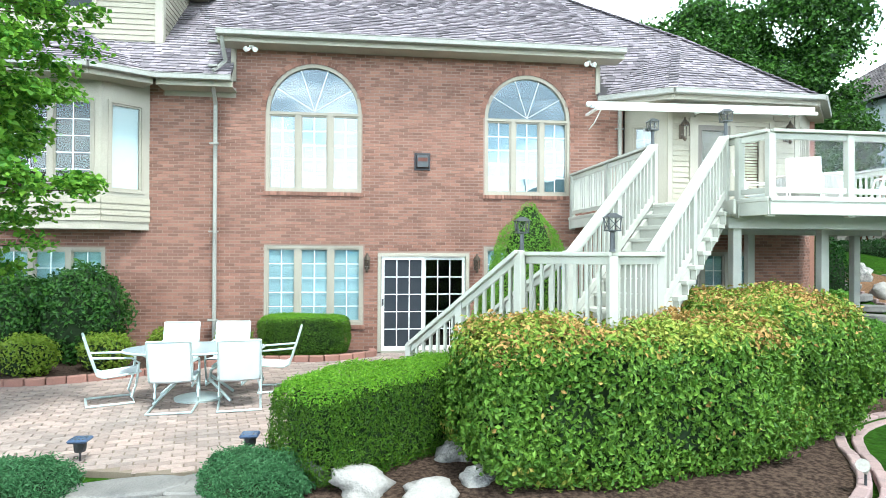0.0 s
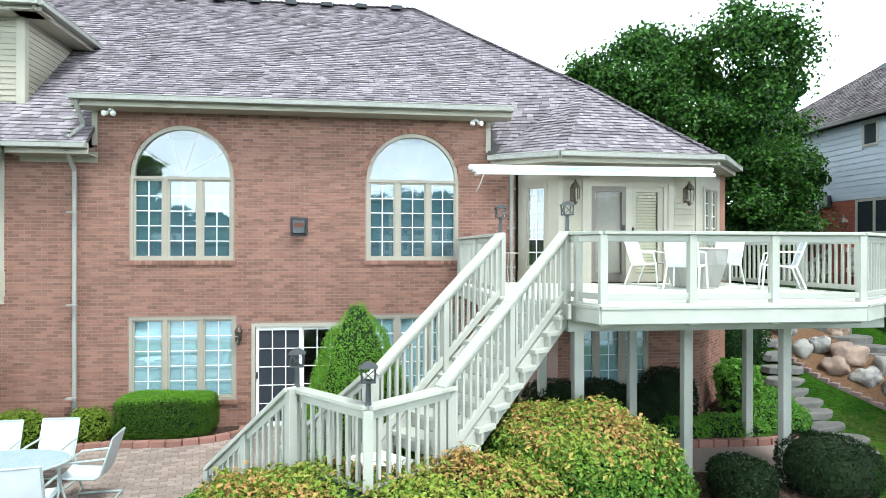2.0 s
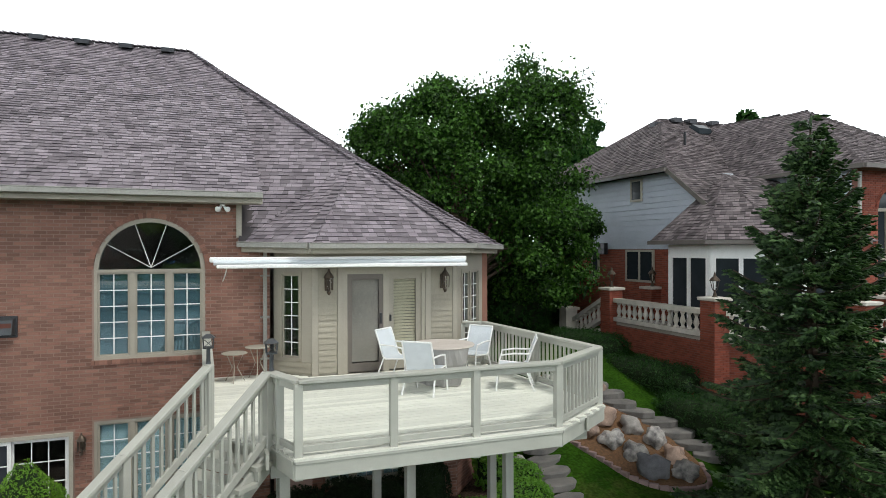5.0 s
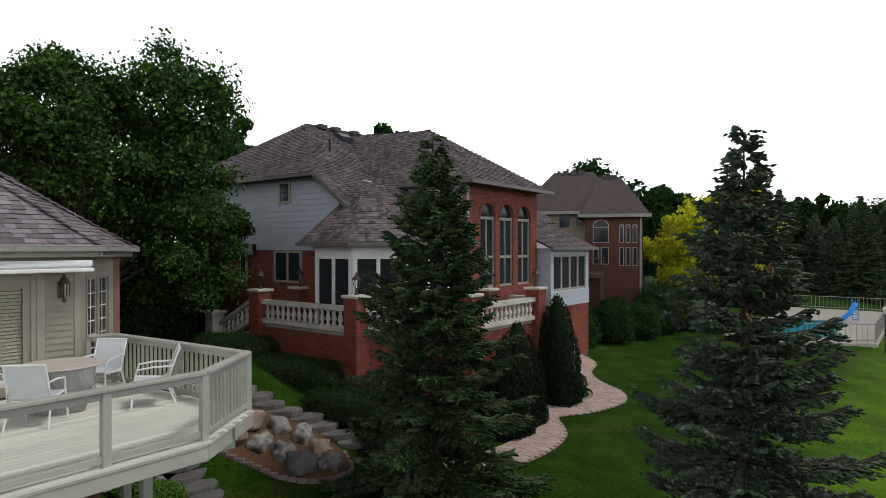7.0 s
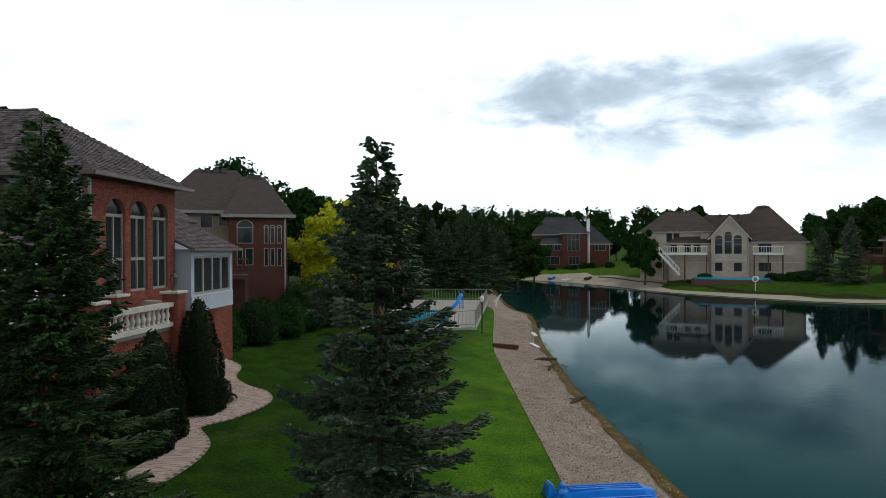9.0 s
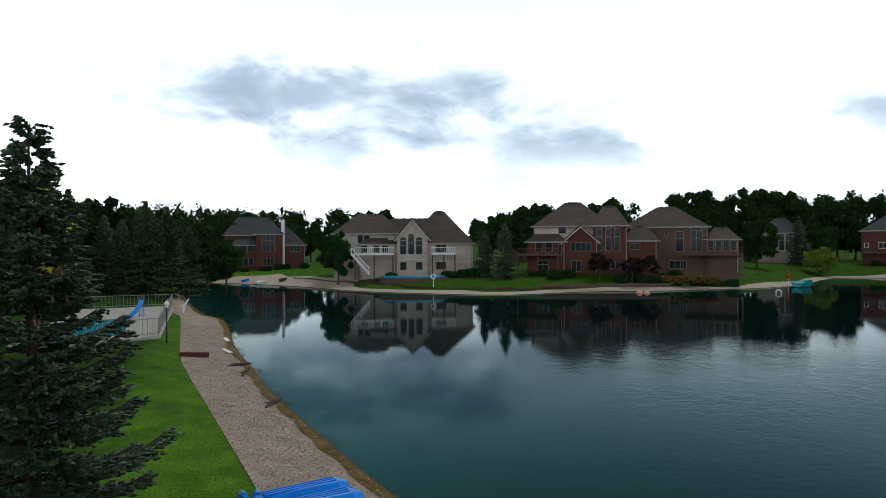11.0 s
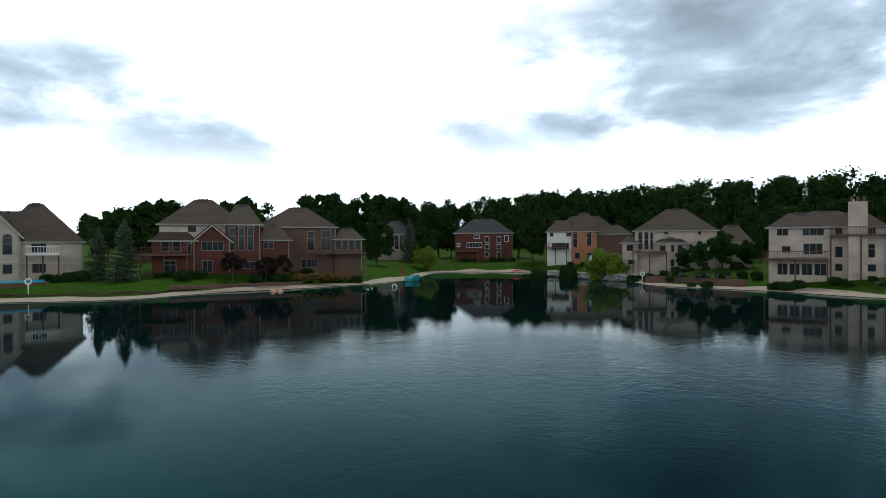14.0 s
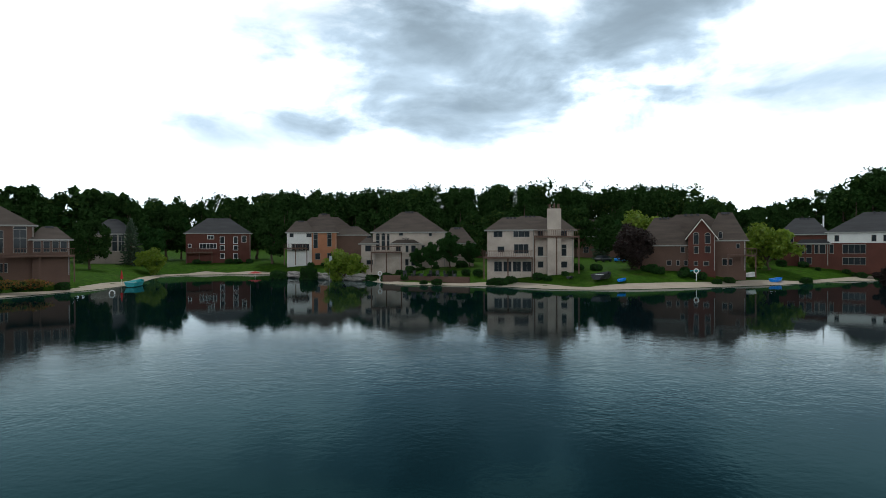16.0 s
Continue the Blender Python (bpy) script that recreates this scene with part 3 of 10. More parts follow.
def array_mesh(name, verts, faces, mat, smooth=False):
    """A mesh from numpy arrays; faces all of one size."""
    me = bpy.data.meshes.new(name)
    verts, faces = np.asarray(verts, np.float32), np.asarray(faces, np.int32)
    k = faces.shape[1]
    me.vertices.add(len(verts))
    me.vertices.foreach_set("co", verts.ravel())
    me.loops.add(faces.size)
    me.loops.foreach_set("vertex_index", faces.ravel())
    me.polygons.add(len(faces))
    me.polygons.foreach_set("loop_start", np.arange(0, faces.size, k, dtype=np.int32))
    me.update(calc_edges=True)
    me.materials.append(mat)
    if smooth:
        me.polygons.foreach_set("use_smooth", np.ones(len(faces), bool))
    else:
        me.shade_flat()
    return me


def unit(a):
    return a / np.maximum(np.linalg.norm(a, axis=-1, keepdims=True), 1e-9)


def leaves_mesh(name, pts, nrm, size, mat, seed=1, tilt=0.7, slim=0.6, fold=0.25):
    """Leaves as folded diamonds at the points, facing about the normals."""
    r = np.random.default_rng(seed)
    n = len(pts)
    pts = np.asarray(pts, float)
    nn = unit(np.asarray(nrm, float) + tilt * r.normal(size=(n, 3)))
    a = unit(np.cross(nn, r.normal(size=(n, 3))))
    b = np.cross(nn, a)
    s = size * r.uniform(0.65, 1.35, (n, 1))
    v = np.stack([pts - a * s * 0.5, pts + b * s * slim * 0.5 + nn * s * fold * 0.5 - a * s * 0.05, pts + a * s * 0.5 - nn * s * 0.1, pts - b * s * slim * 0.5 + nn * s * fold * 0.5 - a * s * 0.05], 1).reshape(-1, 3)
    k = np.arange(n)[:, None] * 4
    return array_mesh(name, v, np.concatenate([k + [0, 1, 2], k + [0, 2, 3]], 1).reshape(-1, 3), mat)


def spikes_mesh(name, p0, p1, rad, mat):
    """Needled twigs: slim three-sided spindles from p0 to p1."""
    n = len(p0)
    d = unit(p1 - p0)
    a = unit(np.cross(d, np.array([0.31, 0.2, 0.93])))
    b = np.cross(d, a)
    rad = np.broadcast_to(np.asarray(rad, float), (n,))[:, None]
    midp = p0 + (p1 - p0) * 0.45
    ring = [midp + rad * (math.cos(t) * a + math.sin(t) * b) for t in (0, 2.1, 4.2)]
    v = np.stack([p0, *ring, p1], 1).reshape(-1, 3)
    k = np.arange(n)[:, None] * 5
    f = np.concatenate([k + q for q in ([0, 2, 1], [0, 3, 2], [0, 1, 3], [4, 1, 2], [4, 2, 3], [4, 3, 1])], 1).reshape(-1, 3)
    return array_mesh(name, v, f, mat)


def rough_ball(name, mat, seed, sub=2, amp=0.25, freq=1.6, flat=1.0):
    """A lumpy ball of radius about 1."""
    bm = bmesh.new()
    bmesh.ops.create_icosphere(bm, subdivisions=sub, radius=1.0)
    off = Vector((seed * 7.13, seed * 3.7, seed * 1.9))
    for v in bm.verts:
        v.co *= 1 + amp * noise.noise(v.co * freq + off) + amp * 0.4 * noise.noise(v.co * freq * 2.7 + off)
        v.co.z *= flat
    me = bpy.data.meshes.new(name)
    bm.to_mesh(me)
    bm.free()
    me.polygons.foreach_set("use_smooth", [True] * len(me.polygons))
    me.materials.append(mat)
    return me


def inside(poly, x, y):
    """Which of the points lie in the outline."""
    x, y = np.asarray(x, float), np.asarray(y, float)
    c = np.zeros(x.shape, bool)
    n = len(poly)
    for i in range(n):
        (x1, y1), (x2, y2) = poly[i], poly[(i + 1) % n]
        cond = (y1 > y) != (y2 > y)
        with np.errstate(divide="ignore", invalid="ignore"):
            c ^= cond & (x < (x2 - x1) * (y - y1) / ((y2 - y1) if y2 != y1 else 1e-9) + x1)
    return c


def edge_distance(poly, x, y):
    best = np.full(np.shape(x), 1e9)
    for i in range(len(poly)):
        (x1, y1), (x2, y2) = poly[i], poly[(i + 1) % len(poly)]
        t = np.clip(((x - x1) * (x2 - x1) + (y - y1) * (y2 - y1)) / ((x2 - x1) ** 2 + (y2 - y1) ** 2 + 1e-12), 0, 1)
        best = np.minimum(best, np.hypot(x - x1 - t * (x2 - x1), y - y1 - t * (y2 - y1)))
    return best


def smooth01(a, b, v):
    t = np.clip((np.asarray(v) - a) / (b - a), 0, 1)
    return t * t * (3 - 2 * t)


def curve_points(ctrl, n):
    """Points along a smooth open line through the given ones."""
    c = np.asarray(ctrl, float)
    p = np.vstack([2 * c[0] - c[1], c, 2 * c[-1] - c[-2]])
    out = []
    for i in range(1, len(p) - 2):
        for t in np.linspace(0, 1, n, endpoint=False):
            out.append(0.5 * (2 * p[i] + (p[i + 1] - p[i - 1]) * t + (2 * p[i - 1] - 5 * p[i] + 4 * p[i + 1] - p[i + 2]) * t * t + (3 * p[i] - p[i - 1] - 3 * p[i + 1] + p[i + 2]) * t ** 3))
    return np.array(out + [c[-1]])


# ---- ground and lake ----
WATER_Z = -1.3
LAKE = [(-60, -27), (-10, -22), (10, -19.3), (22, -17.5), (28, -16.7), (35, -15.9), (41, -15.6), (49, -15.1), (65.5, -15), (73.5, -13.1), (99.6, -10.8), (138, -9.5),
        (131.5, -15.5), (122, -23.2), (110.7, -30), (98.5, -35.2), (88.5, -43.6), (81.5, -53), (82, -65), (78, -82), (78.5, -103), (92, -131), (88, -141), (74, -144.5), (57, -140.5),
        (41, -121.5), (34, -114), (18, -112), (6, -107), (-4.5, -109.5), (-27, -122.5), (-48.5, -138.5), (-90, -140), (-120, -80), (-100, -35)]
LAKE = [tuple(p) for p in curve_points(LAKE + LAKE[:1], 3)[:-1]]


def ground_z(x, y):
    x, y = np.asarray(x, float), np.asarray(y, float)
    d = edge_distance(LAKE, x, y)
    wet = inside(LAKE, x, y)
    near = np.interp(d, [0, 3.6, 6, 9.5, 14], [WATER_Z, -0.82, -0.6, -0.28, -0.07])
    far = np.interp(d, [0, 2.4, 6.5, 10, 14, 30, 60, 120, 400], [WATER_Z, -1.06, 0.2, 0.8, 1.05, 1.4, 1.9, 4.2, 13.0])
    bank = np.interp(d, [0, 3.5, 4.5, 10, 18, 30, 60, 120, 400], [WATER_Z, -1.0, -0.65, 0.05, 0.6, 1.1, 1.9, 4.2, 13.0])
    far = far + (bank - far) * smooth01(-68, -58, y)
    far_w = smooth01(52, 75, np.hypot(x - 4, y + 4)) * np.where(y < -18, 1.0, 0.25)
    z = near * (1 - far_w) + far * far_w
    rise = 2.3 * smooth01(-3.2, 6.0, y) * smooth01(10.6, 12.2, x) * (1 - smooth01(26, 40, x))
    z = z + rise
    level = smooth01(46.4, 47.6, x) * (1 - smooth01(74, 76, x)) * smooth01(-11.6, -10.6, y) * (1 - smooth01(-2.0, 0.0, y))
    z = z * (1 - level) + np.minimum(z, -0.66) * level
    return np.where(wet, WATER_Z - np.minimum(d * 0.16, 2.5) - 0.02, z)


def gz(x, y):
    return float(ground_z(np.array([x]), np.array([y]))[0])


xs = np.unique(np.concatenate([np.linspace(-1600, -200, 12), np.linspace(-200, -20, 46), np.arange(-20, 60, 0.5), np.linspace(60, 240, 73), np.linspace(240, 1700, 13)]))
ys = np.unique(np.concatenate([np.linspace(-1600, -240, 12), np.linspace(-240, -30, 70), np.arange(-30, 12, 0.4), np.linspace(12, 80, 24), np.linspace(80, 1600, 13)]))
gx, gy = np.meshgrid(xs, ys)
gzv = ground_z(gx, gy)
gv = np.stack([gx, gy, gzv], -1).reshape(-1, 3)
ni, nj = gx.shape
k = (np.arange(ni - 1)[:, None] * nj + np.arange(nj - 1)[None]).ravel()[:, None]
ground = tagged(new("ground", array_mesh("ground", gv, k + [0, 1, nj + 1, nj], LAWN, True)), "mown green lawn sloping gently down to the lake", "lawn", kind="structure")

# the lake's surface, reaching under the shore
wx, wy = np.meshgrid(np.linspace(-130, 160, 146), np.linspace(-160, 0, 81))
wd = edge_distance(LAKE, wx, wy)
wi = inside(LAKE, wx, wy)
wv = np.stack([wx, wy, np.full(wx.shape, WATER_Z)], -1).reshape(-1, 3)
ni, nj = wx.shape
kf = (np.arange(ni - 1)[:, None] * nj + np.arange(nj - 1)[None]).ravel()
keep = (wi | (wd < 6)).ravel()
kf = kf[keep[kf] | keep[kf + 1] | keep[kf + nj] | keep[kf + nj + 1]][:, None]
lake_mesh = array_mesh("lake_water", wv, kf + [0, 1, nj + 1, nj], WATER, True)
att = lake_mesh.attributes.new("depth", "FLOAT", "POINT")
att.data.foreach_set("value", np.clip(np.where(wi, wd, 0) / 10.0, 0, 1).ravel().astype(np.float32))
# ripple strength by distance and heading from the camera's final spot
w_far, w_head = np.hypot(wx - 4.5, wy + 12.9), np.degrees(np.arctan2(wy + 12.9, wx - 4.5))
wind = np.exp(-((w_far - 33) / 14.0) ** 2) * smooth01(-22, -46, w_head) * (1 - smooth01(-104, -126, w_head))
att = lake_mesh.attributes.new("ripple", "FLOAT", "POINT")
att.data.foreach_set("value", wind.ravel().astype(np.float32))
tagged(new("water", lake_mesh), "dark calm lake with fine ripples and reflections", "lake", kind="structure")


def strip(name, inner, outer, mat, label, category, lift=0.02, cells=4):
    """A sheet laid on the ground between two lines with as many points."""
    a, b = np.asarray(inner, float), np.asarray(outer, float)
    rows = [a + (b - a) * t for t in np.linspace(0, 1, cells + 1)]
    p = np.stack(rows)
    z = ground_z(p[..., 0], p[..., 1]) + lift
    v = np.concatenate([p, z[..., None]], -1).reshape(-1, 3)
    n = p.shape[1]
    k = (np.arange(cells)[:, None] * n + np.arange(n - 1)[None]).ravel()[:, None]
    return tagged(new(name, array_mesh(name, v, k + [0, n, n + 1, 1], mat, True)), label, category, kind="structure")


near_line = curve_points([(-40, -24.6), (-10, -21.9), (10, -19.3), (22, -17.5), (28, -16.7), (35, -15.9), (41, -15.6), (49, -15.1), (65.5, -15), (73.5, -13.1), (99.6, -10.8), (130, -9.6)], 16)
grass_line = curve_points([(-40, -20.0), (-10, -17.6), (10, -15.4), (20.5, -14.4), (27, -13.7), (34, -12.9), (38, -12.45), (44.8, -11.9), (66, -11.4), (73.5, -10.4), (99.6, -8.6), (130, -7.6)], 16)
strip("beach", near_line + [0, -0.25], grass_line, SAND, "pale gravel beach along the lake edge", "beach", 0.025, 12)
edge_i = np.arange(len(near_line))
edge_n = np.stack([0 * edge_i, 0.14 * np.sin(edge_i * 0.9) + 0.10 * np.sin(edge_i * 0.37 + 2)], 1)
strip("shore_edge", near_line + [0, -0.55] + edge_n, near_line + [0, 0.36] + edge_n[::-1] * 0.45, WETSAND, "wet brown weedy strip at the water line", "shore", 0.045, 6)


def shore_strip(a, b, w, mat, name, label):
    ctrl = np.array(LAKE)
    idx = np.arange(a, b)
    p = ctrl[idx]
    t = np.gradient(p, axis=0)
    nrm = unit(np.stack([t[:, 1], -t[:, 0]], 1))
    ws = (w * (0.6 + 0.7 * np.random.default_rng(a).random(len(p))) * (1 + 2.2 * smooth01(97, 112, p[:, 0])))[:, None]
    return strip(name, p + nrm * 0.3, p - nrm * ws, mat, label, "shore", 0.12, 5)


FARSAND = surf("far_beach", (0.46, 0.39, 0.31), (0.37, 0.31, 0.245), 0.95, 0.5, 8, 0.5)
shore_strip(36, 60, 2.5, FARSAND, "far_beach", "pale sandy strip along the far shore")
shore_strip(59, 97, 2.7, FARSAND, "far_beach", "pale sandy strip along the far shore")

# ---- the brick house ----


def arch_top(x0, x1, zs, zt):
    """The upper edge of a half-round opening."""
    c, r = (x0 + x1) / 2, (x1 - x0) / 2
    return lambda x: zs + (zt - zs) * math.sqrt(max(0.0, 1 - ((x - c) / r) ** 2))


def flat_top(z):
    return lambda x: z


def wall_core(x0, x1, z0, z1, openings, y0=0.0, thick=0.26):
    """A wall along x with openings (x0, x1, z0, top) that go through it."""
    cuts = {x0, x1}
    for a, b, _, top in openings:
        cuts |= set(np.linspace(a, b, 21 if top(a) != top((a + b) / 2) else 2))
    cuts = sorted(c for c in cuts if x0 <= c <= x1)
    s = Solid()
    s.weld = True
    for a, b in zip(cuts, cuts[1:]):
        if b - a < 1e-6:
            continue
        m = (a + b) / 2
        low = z0
        for lo, hi in sorted((o[2], o[3](m)) for o in openings if o[0] <= m <= o[1]):
            if lo > low:
                s.box(a, y0, low, b, y0 + thick, lo)
            low = max(low, hi)
        if z1 > low:
            s.box(a, y0, low, b, y0 + thick, z1)
    return s


def brick_faces(x0, x1, z0, z1, openings, proud=0.008, length=0.203, height=0.0667, joint=0.010):
    """The bricks of a wall along x: lists of x, z, width and height."""
    out = []
    row = 0
    z = z0
    while z + height - joint <= z1 + 1e-6:
        x = x0 - (length / 2 if row % 2 else 0)
        h = height - joint
        while x < x1:
            a, b = max(x, x0), min(x + length - joint, x1)
            x += length
            if b - a < 0.03:
                continue
            t = np.linspace(a, b, 9)
            free = [not any(o[0] - 0.004 < q < o[1] + 0.004 and o[2] - h < z and z < o[3](min(max(q, o[0]), o[1])) for o in openings) for q in t]
            if all(free):
                out.append((a, z, b - a, h))
            elif any(free):
                i = [j for j, f in enumerate(free) if f]
                a2, b2 = t[i[0]], t[i[-1]]
                if b2 - a2 > 0.03:
                    out.append((a2, z, b2 - a2, h))
        row += 1
        z += height
    return out


def bricks_joined(name, cells, y, proud, mat, m=None):
    c = np.array(cells)
    n = len(c)
    r = np.random.default_rng(3)
    yy = y - proud - r.uniform(-0.0025, 0.003, n)
    x0, z0, x1, z1 = c[:, 0], c[:, 1], c[:, 0] + c[:, 2], c[:, 1] + c[:, 3]
    f = 0.004
    v = np.stack([np.stack([x0, np.full(n, y + 0.01), z0], 1), np.stack([x1, np.full(n, y + 0.01), z0], 1), np.stack([x1, np.full(n, y + 0.01), z1], 1), np.stack([x0, np.full(n, y + 0.01), z1], 1),
                  np.stack([x0 + f, yy, z0 + f], 1), np.stack([x1 - f, yy, z0 + f], 1), np.stack([x1 - f, yy, z1 - f], 1), np.stack([x0 + f, yy, z1 - f], 1)], 1).reshape(-1, 3)
    k = np.arange(n)[:, None] * 8
    q = np.concatenate([k + a for a in ([4, 5, 6, 7], [0, 1, 5, 4], [1, 2, 6, 5], [2, 3, 7, 6], [3, 0, 4, 7])], 1).reshape(-1, 4)
    me = array_mesh(name, v, q, mat)
    if m is not None:
        me.transform(m)
    return me


_brick_cache = {}


def brick_piece(w, h):
    key = (round(w, 2), round(h, 3))
    if key not in _brick_cache:
        f = 0.004
        s = Solid().add([(0, 0.01, 0), (w, 0.01, 0), (w, 0.01, h), (0, 0.01, h), (f, -0.008, f), (w - f, -0.008, f), (w - f, -0.008, h - f), (f, -0.008, h - f)],
                        [(4, 5, 6, 7), (0, 1, 5, 4), (1, 2, 6, 5), (2, 3, 7, 6), (3, 0, 4, 7)])
        _brick_cache[key] = s.mesh("brick", BRICK)
    return _brick_cache[key]


A1 = (-2.10, -0.14, 3.36, arch_top(-2.10, -0.14, 5.02, 6.03))
A2 = (2.50, 4.40, 3.36, arch_top(2.50, 4.40, 5.02, 5.98))
LW1 = (-2.12, -0.09, 0.58, flat_top(2.24))
LW2 = (2.50, 4.40, 0.58, flat_top(2.24))
DOOR = (0.22, 2.17, -0.02, flat_top(2.09))
LWIN = (-7.3, -5.22, 0.36, flat_top(2.17))
OPEN = [A1, A2, LW1, LW2, DOOR, LWIN]

wall_bits = wall_core(-9.5, 5.62, -0.2, 5.55, OPEN)
up_bits = wall_core(-2.78, 5.05, 5.55, 6.42, [A1, A2])
wall_bits.add(up_bits.v, up_bits.f)
house_wall = structure("wall_south", wall_bits, MORTAR, "weathered reddish-brown brick wall with two arched windows", "wall")
cells = brick_faces(-9.5, 5.62, -0.13, 6.30, OPEN + [(-9.5, -2.78, 5.5, flat_top(7.0)), (5.05, 5.62, 5.5, flat_top(7.0))])
soldier = [(x, 6.305, 0.057, 0.10) for x in np.arange(-2.77, 5.0, 0.0667)]
near_cells = [c for c in cells if 0.5 < c[0] < 4.0 and 2.35 < c[1] < 3.30]
near_set = set(near_cells[:300])
far_cells = [c for c in cells if c not in near_set] + soldier
rest = new("brick_field", bricks_joined("brick_field", far_cells, 0.0, 0.008, BRICK_J))
rest.parent = house_wall
tagged(rest, kind="stuff")


def arch_bricks(x0, x1, zs, zt, y):
    """A ring of bricks on end round a half-round opening."""
    s = Solid()
    c, r, k = (x0 + x1) / 2, (x1 - x0) / 2, (zt - zs) / ((x1 - x0) / 2)
    n = 46
    for i in range(n):
        a0, a1 = math.pi * (i + 0.07) / n, math.pi * (i + 0.93) / n
        p = [(c + (r + d) * math.cos(t), zs + (r + d) * k * math.sin(t)) for d, t in ((0.005, a0), (0.105, a0), (0.105, a1), (0.005, a1))]
        s.add([(q[0], y - 0.014, q[1]) for q in p] + [(q[0], y + 0.02, q[1]) for q in p], [(0, 1, 2, 3), (0, 4, 5, 1), (1, 5, 6, 2), (2, 6, 7, 3), (3, 7, 4, 0)])
    return s


for o, zt in ((A1, 6.03), (A2, 5.98)):
    part("arch_course", arch_bricks(o[0], o[1], 5.02, zt, 0.0), BRICK_J, house_wall)

# the other walls of the house, closing it
rest_walls = Solid()
rest_walls.box(-9.76, 0, -0.2, -9.5, 13.0, 5.5)
rest_walls.box(-9.5, 12.74, -0.2, 10.6, 13.0, 5.5)
rest_walls.box(10.34, 0.42, -0.2, 10.6, 12.74, 5.5)
structure("wall_rear", rest_walls, BRICK_J, "plain brick outer walls of the house", "wall")
floor_between = Solid().box(-9.5, 0.28, 2.62, 10.34, 12.7, 2.86).box(-9.5, 0.28, -0.2, 10.34, 12.7, -0.03)
structure("floor_upper", floor_between, INNER, "plain dim inner floors of the house", "floor")
structure("partition", Solid().box(-9.4, 3.2, -0.03, 10.3, 3.3, 2.62).box(-9.4, 3.2, 2.86, 10.3, 3.3, 6.3), INNER, "plain dim inner partition wall", "wall")


def casement_unit(name, x0, x1, z0, z1, y, panes, cols, rows, label, blind=False, arch=None, sill=True, slats=None, glaze=None):
    """A window with a cream frame, mullions, glass panes and white glazing bars."""
    w = thing(name, label, "window", kind="structure")
    fr = Solid()
    t = 0.055
    d0, d1 = y - 0.02, y + 0.10
    fr.box(x0, d0, z0, x0 + t, d1, z1).box(x1 - t, d0, z0, x1, d1, z1).box(x0 + t, d0, z0, x1 - t, d1, z0 + t).box(x0 + t, d0, z1 - t, x1 - t, d1, z1)
    step = (x1 - x0) / panes
    for i in range(1, panes):
        fr.box(x0 + i * step - 0.045, d0 + 0.004, z0 + t, x0 + i * step + 0.045, d1, z1 - t)
    if arch:
        c, r, k = (x0 + x1) / 2, (x1 - x0) / 2, (arch - z1) / ((x1 - x0) / 2)
        n = 28
        for i in range(n):
            a0, a1 = math.pi * i / n, math.pi * (i + 1) / n
            p = [(c + q * math.cos(a), z1 + q * k * math.sin(a)) for q, a in ((r - 0.075, a0), (r, a0), (r, a1), (r - 0.075, a1))]
            fr.add([(q[0], d0, q[1]) for q in p] + [(q[0], d1, q[1]) for q in p], [(0, 1, 2, 3), (7, 6, 5, 4), (0, 4, 5, 1), (2, 6, 7, 3), (1, 5, 6, 2), (3, 7, 4, 0)])
    part("window_frame", fr, WINTRIM, w)
    for i in range(panes):
        a, b = x0 + i * step + (0.055 if i == 0 else 0.045), x0 + (i + 1) * step - (0.055 if i == panes - 1 else 0.045)
        sash = Solid()
        e = 0.035
        za, zb = z0 + t, z1 - t
        sash.box(a, y + 0.012, za, a + e, y + 0.06, zb).box(b - e, y + 0.012, za, b, y + 0.06, zb).box(a + e, y + 0.012, za, b - e, y + 0.06, za + e).box(a + e, y + 0.012, zb - e, b - e, y + 0.06, zb)
        sh = part("sash", sash, WINTRIM, w)
        pane = part("pane", Solid().box(a + e, y + 0.034, za + e, b - e, y + 0.040, zb - e), glaze or GLASS, sh)
        pane.visible_shadow = False
        mu = Solid()
        for j in range(1, cols):
            q = a + e + (b - a - 2 * e) * j / cols
            mu.box(q - 0.009, y + 0.024, za + e, q + 0.009, y + 0.0335, zb - e)
        for j in range(1, rows):
            q = za + e + (zb - za - 2 * e) * j / rows
            mu.box(a + e, y + 0.0245, q - 0.009, b - e, y + 0.0335, q + 0.009)
        part("glazing_bar", mu, WHITE, sh)
    if arch:
        r2 = r - 0.07
        outline = [(c + r2 * math.cos(math.pi * i / 24), z1 + 0.0 + r2 * k * math.sin(math.pi * i / 24)) for i in range(25)]
        ar = Solid().add([(p[0], y + 0.034, p[1]) for p in outline] + [(p[0], y + 0.040, p[1]) for p in outline], [tuple(range(25)), tuple(range(25, 50))[::-1]])
        pane = part("pane", ar, GLASS, w, "half-round glass pane")
        pane.visible_shadow = False
        sp = Solid()
        for a in (32, 72, 108, 148):
            sp.beam((c, y + 0.028, z1 + 0.03), (c + r2 * math.cos(radians(a)), y + 0.028, z1 + r2 * k * math.sin(radians(a))), 0.011, 0.02, up=(0, 1, 0))
        part("sunburst_bar", sp, WHITE, w)
    if sill:
        sl = Solid()
        n = int((x1 - x0 + 0.1) / 0.0667)
        for i in range(n):
            q = x0 - 0.05 + i * (x1 - x0 + 0.1) / n
            sl.box(q + 0.004, y - 0.075, z0 - 0.085, q + (x1 - x0 + 0.1) / n - 0.004, y + 0.02, z0 - 0.005)
        part("window_sill", sl, BRICK_J, w, "rowlock brick sill")
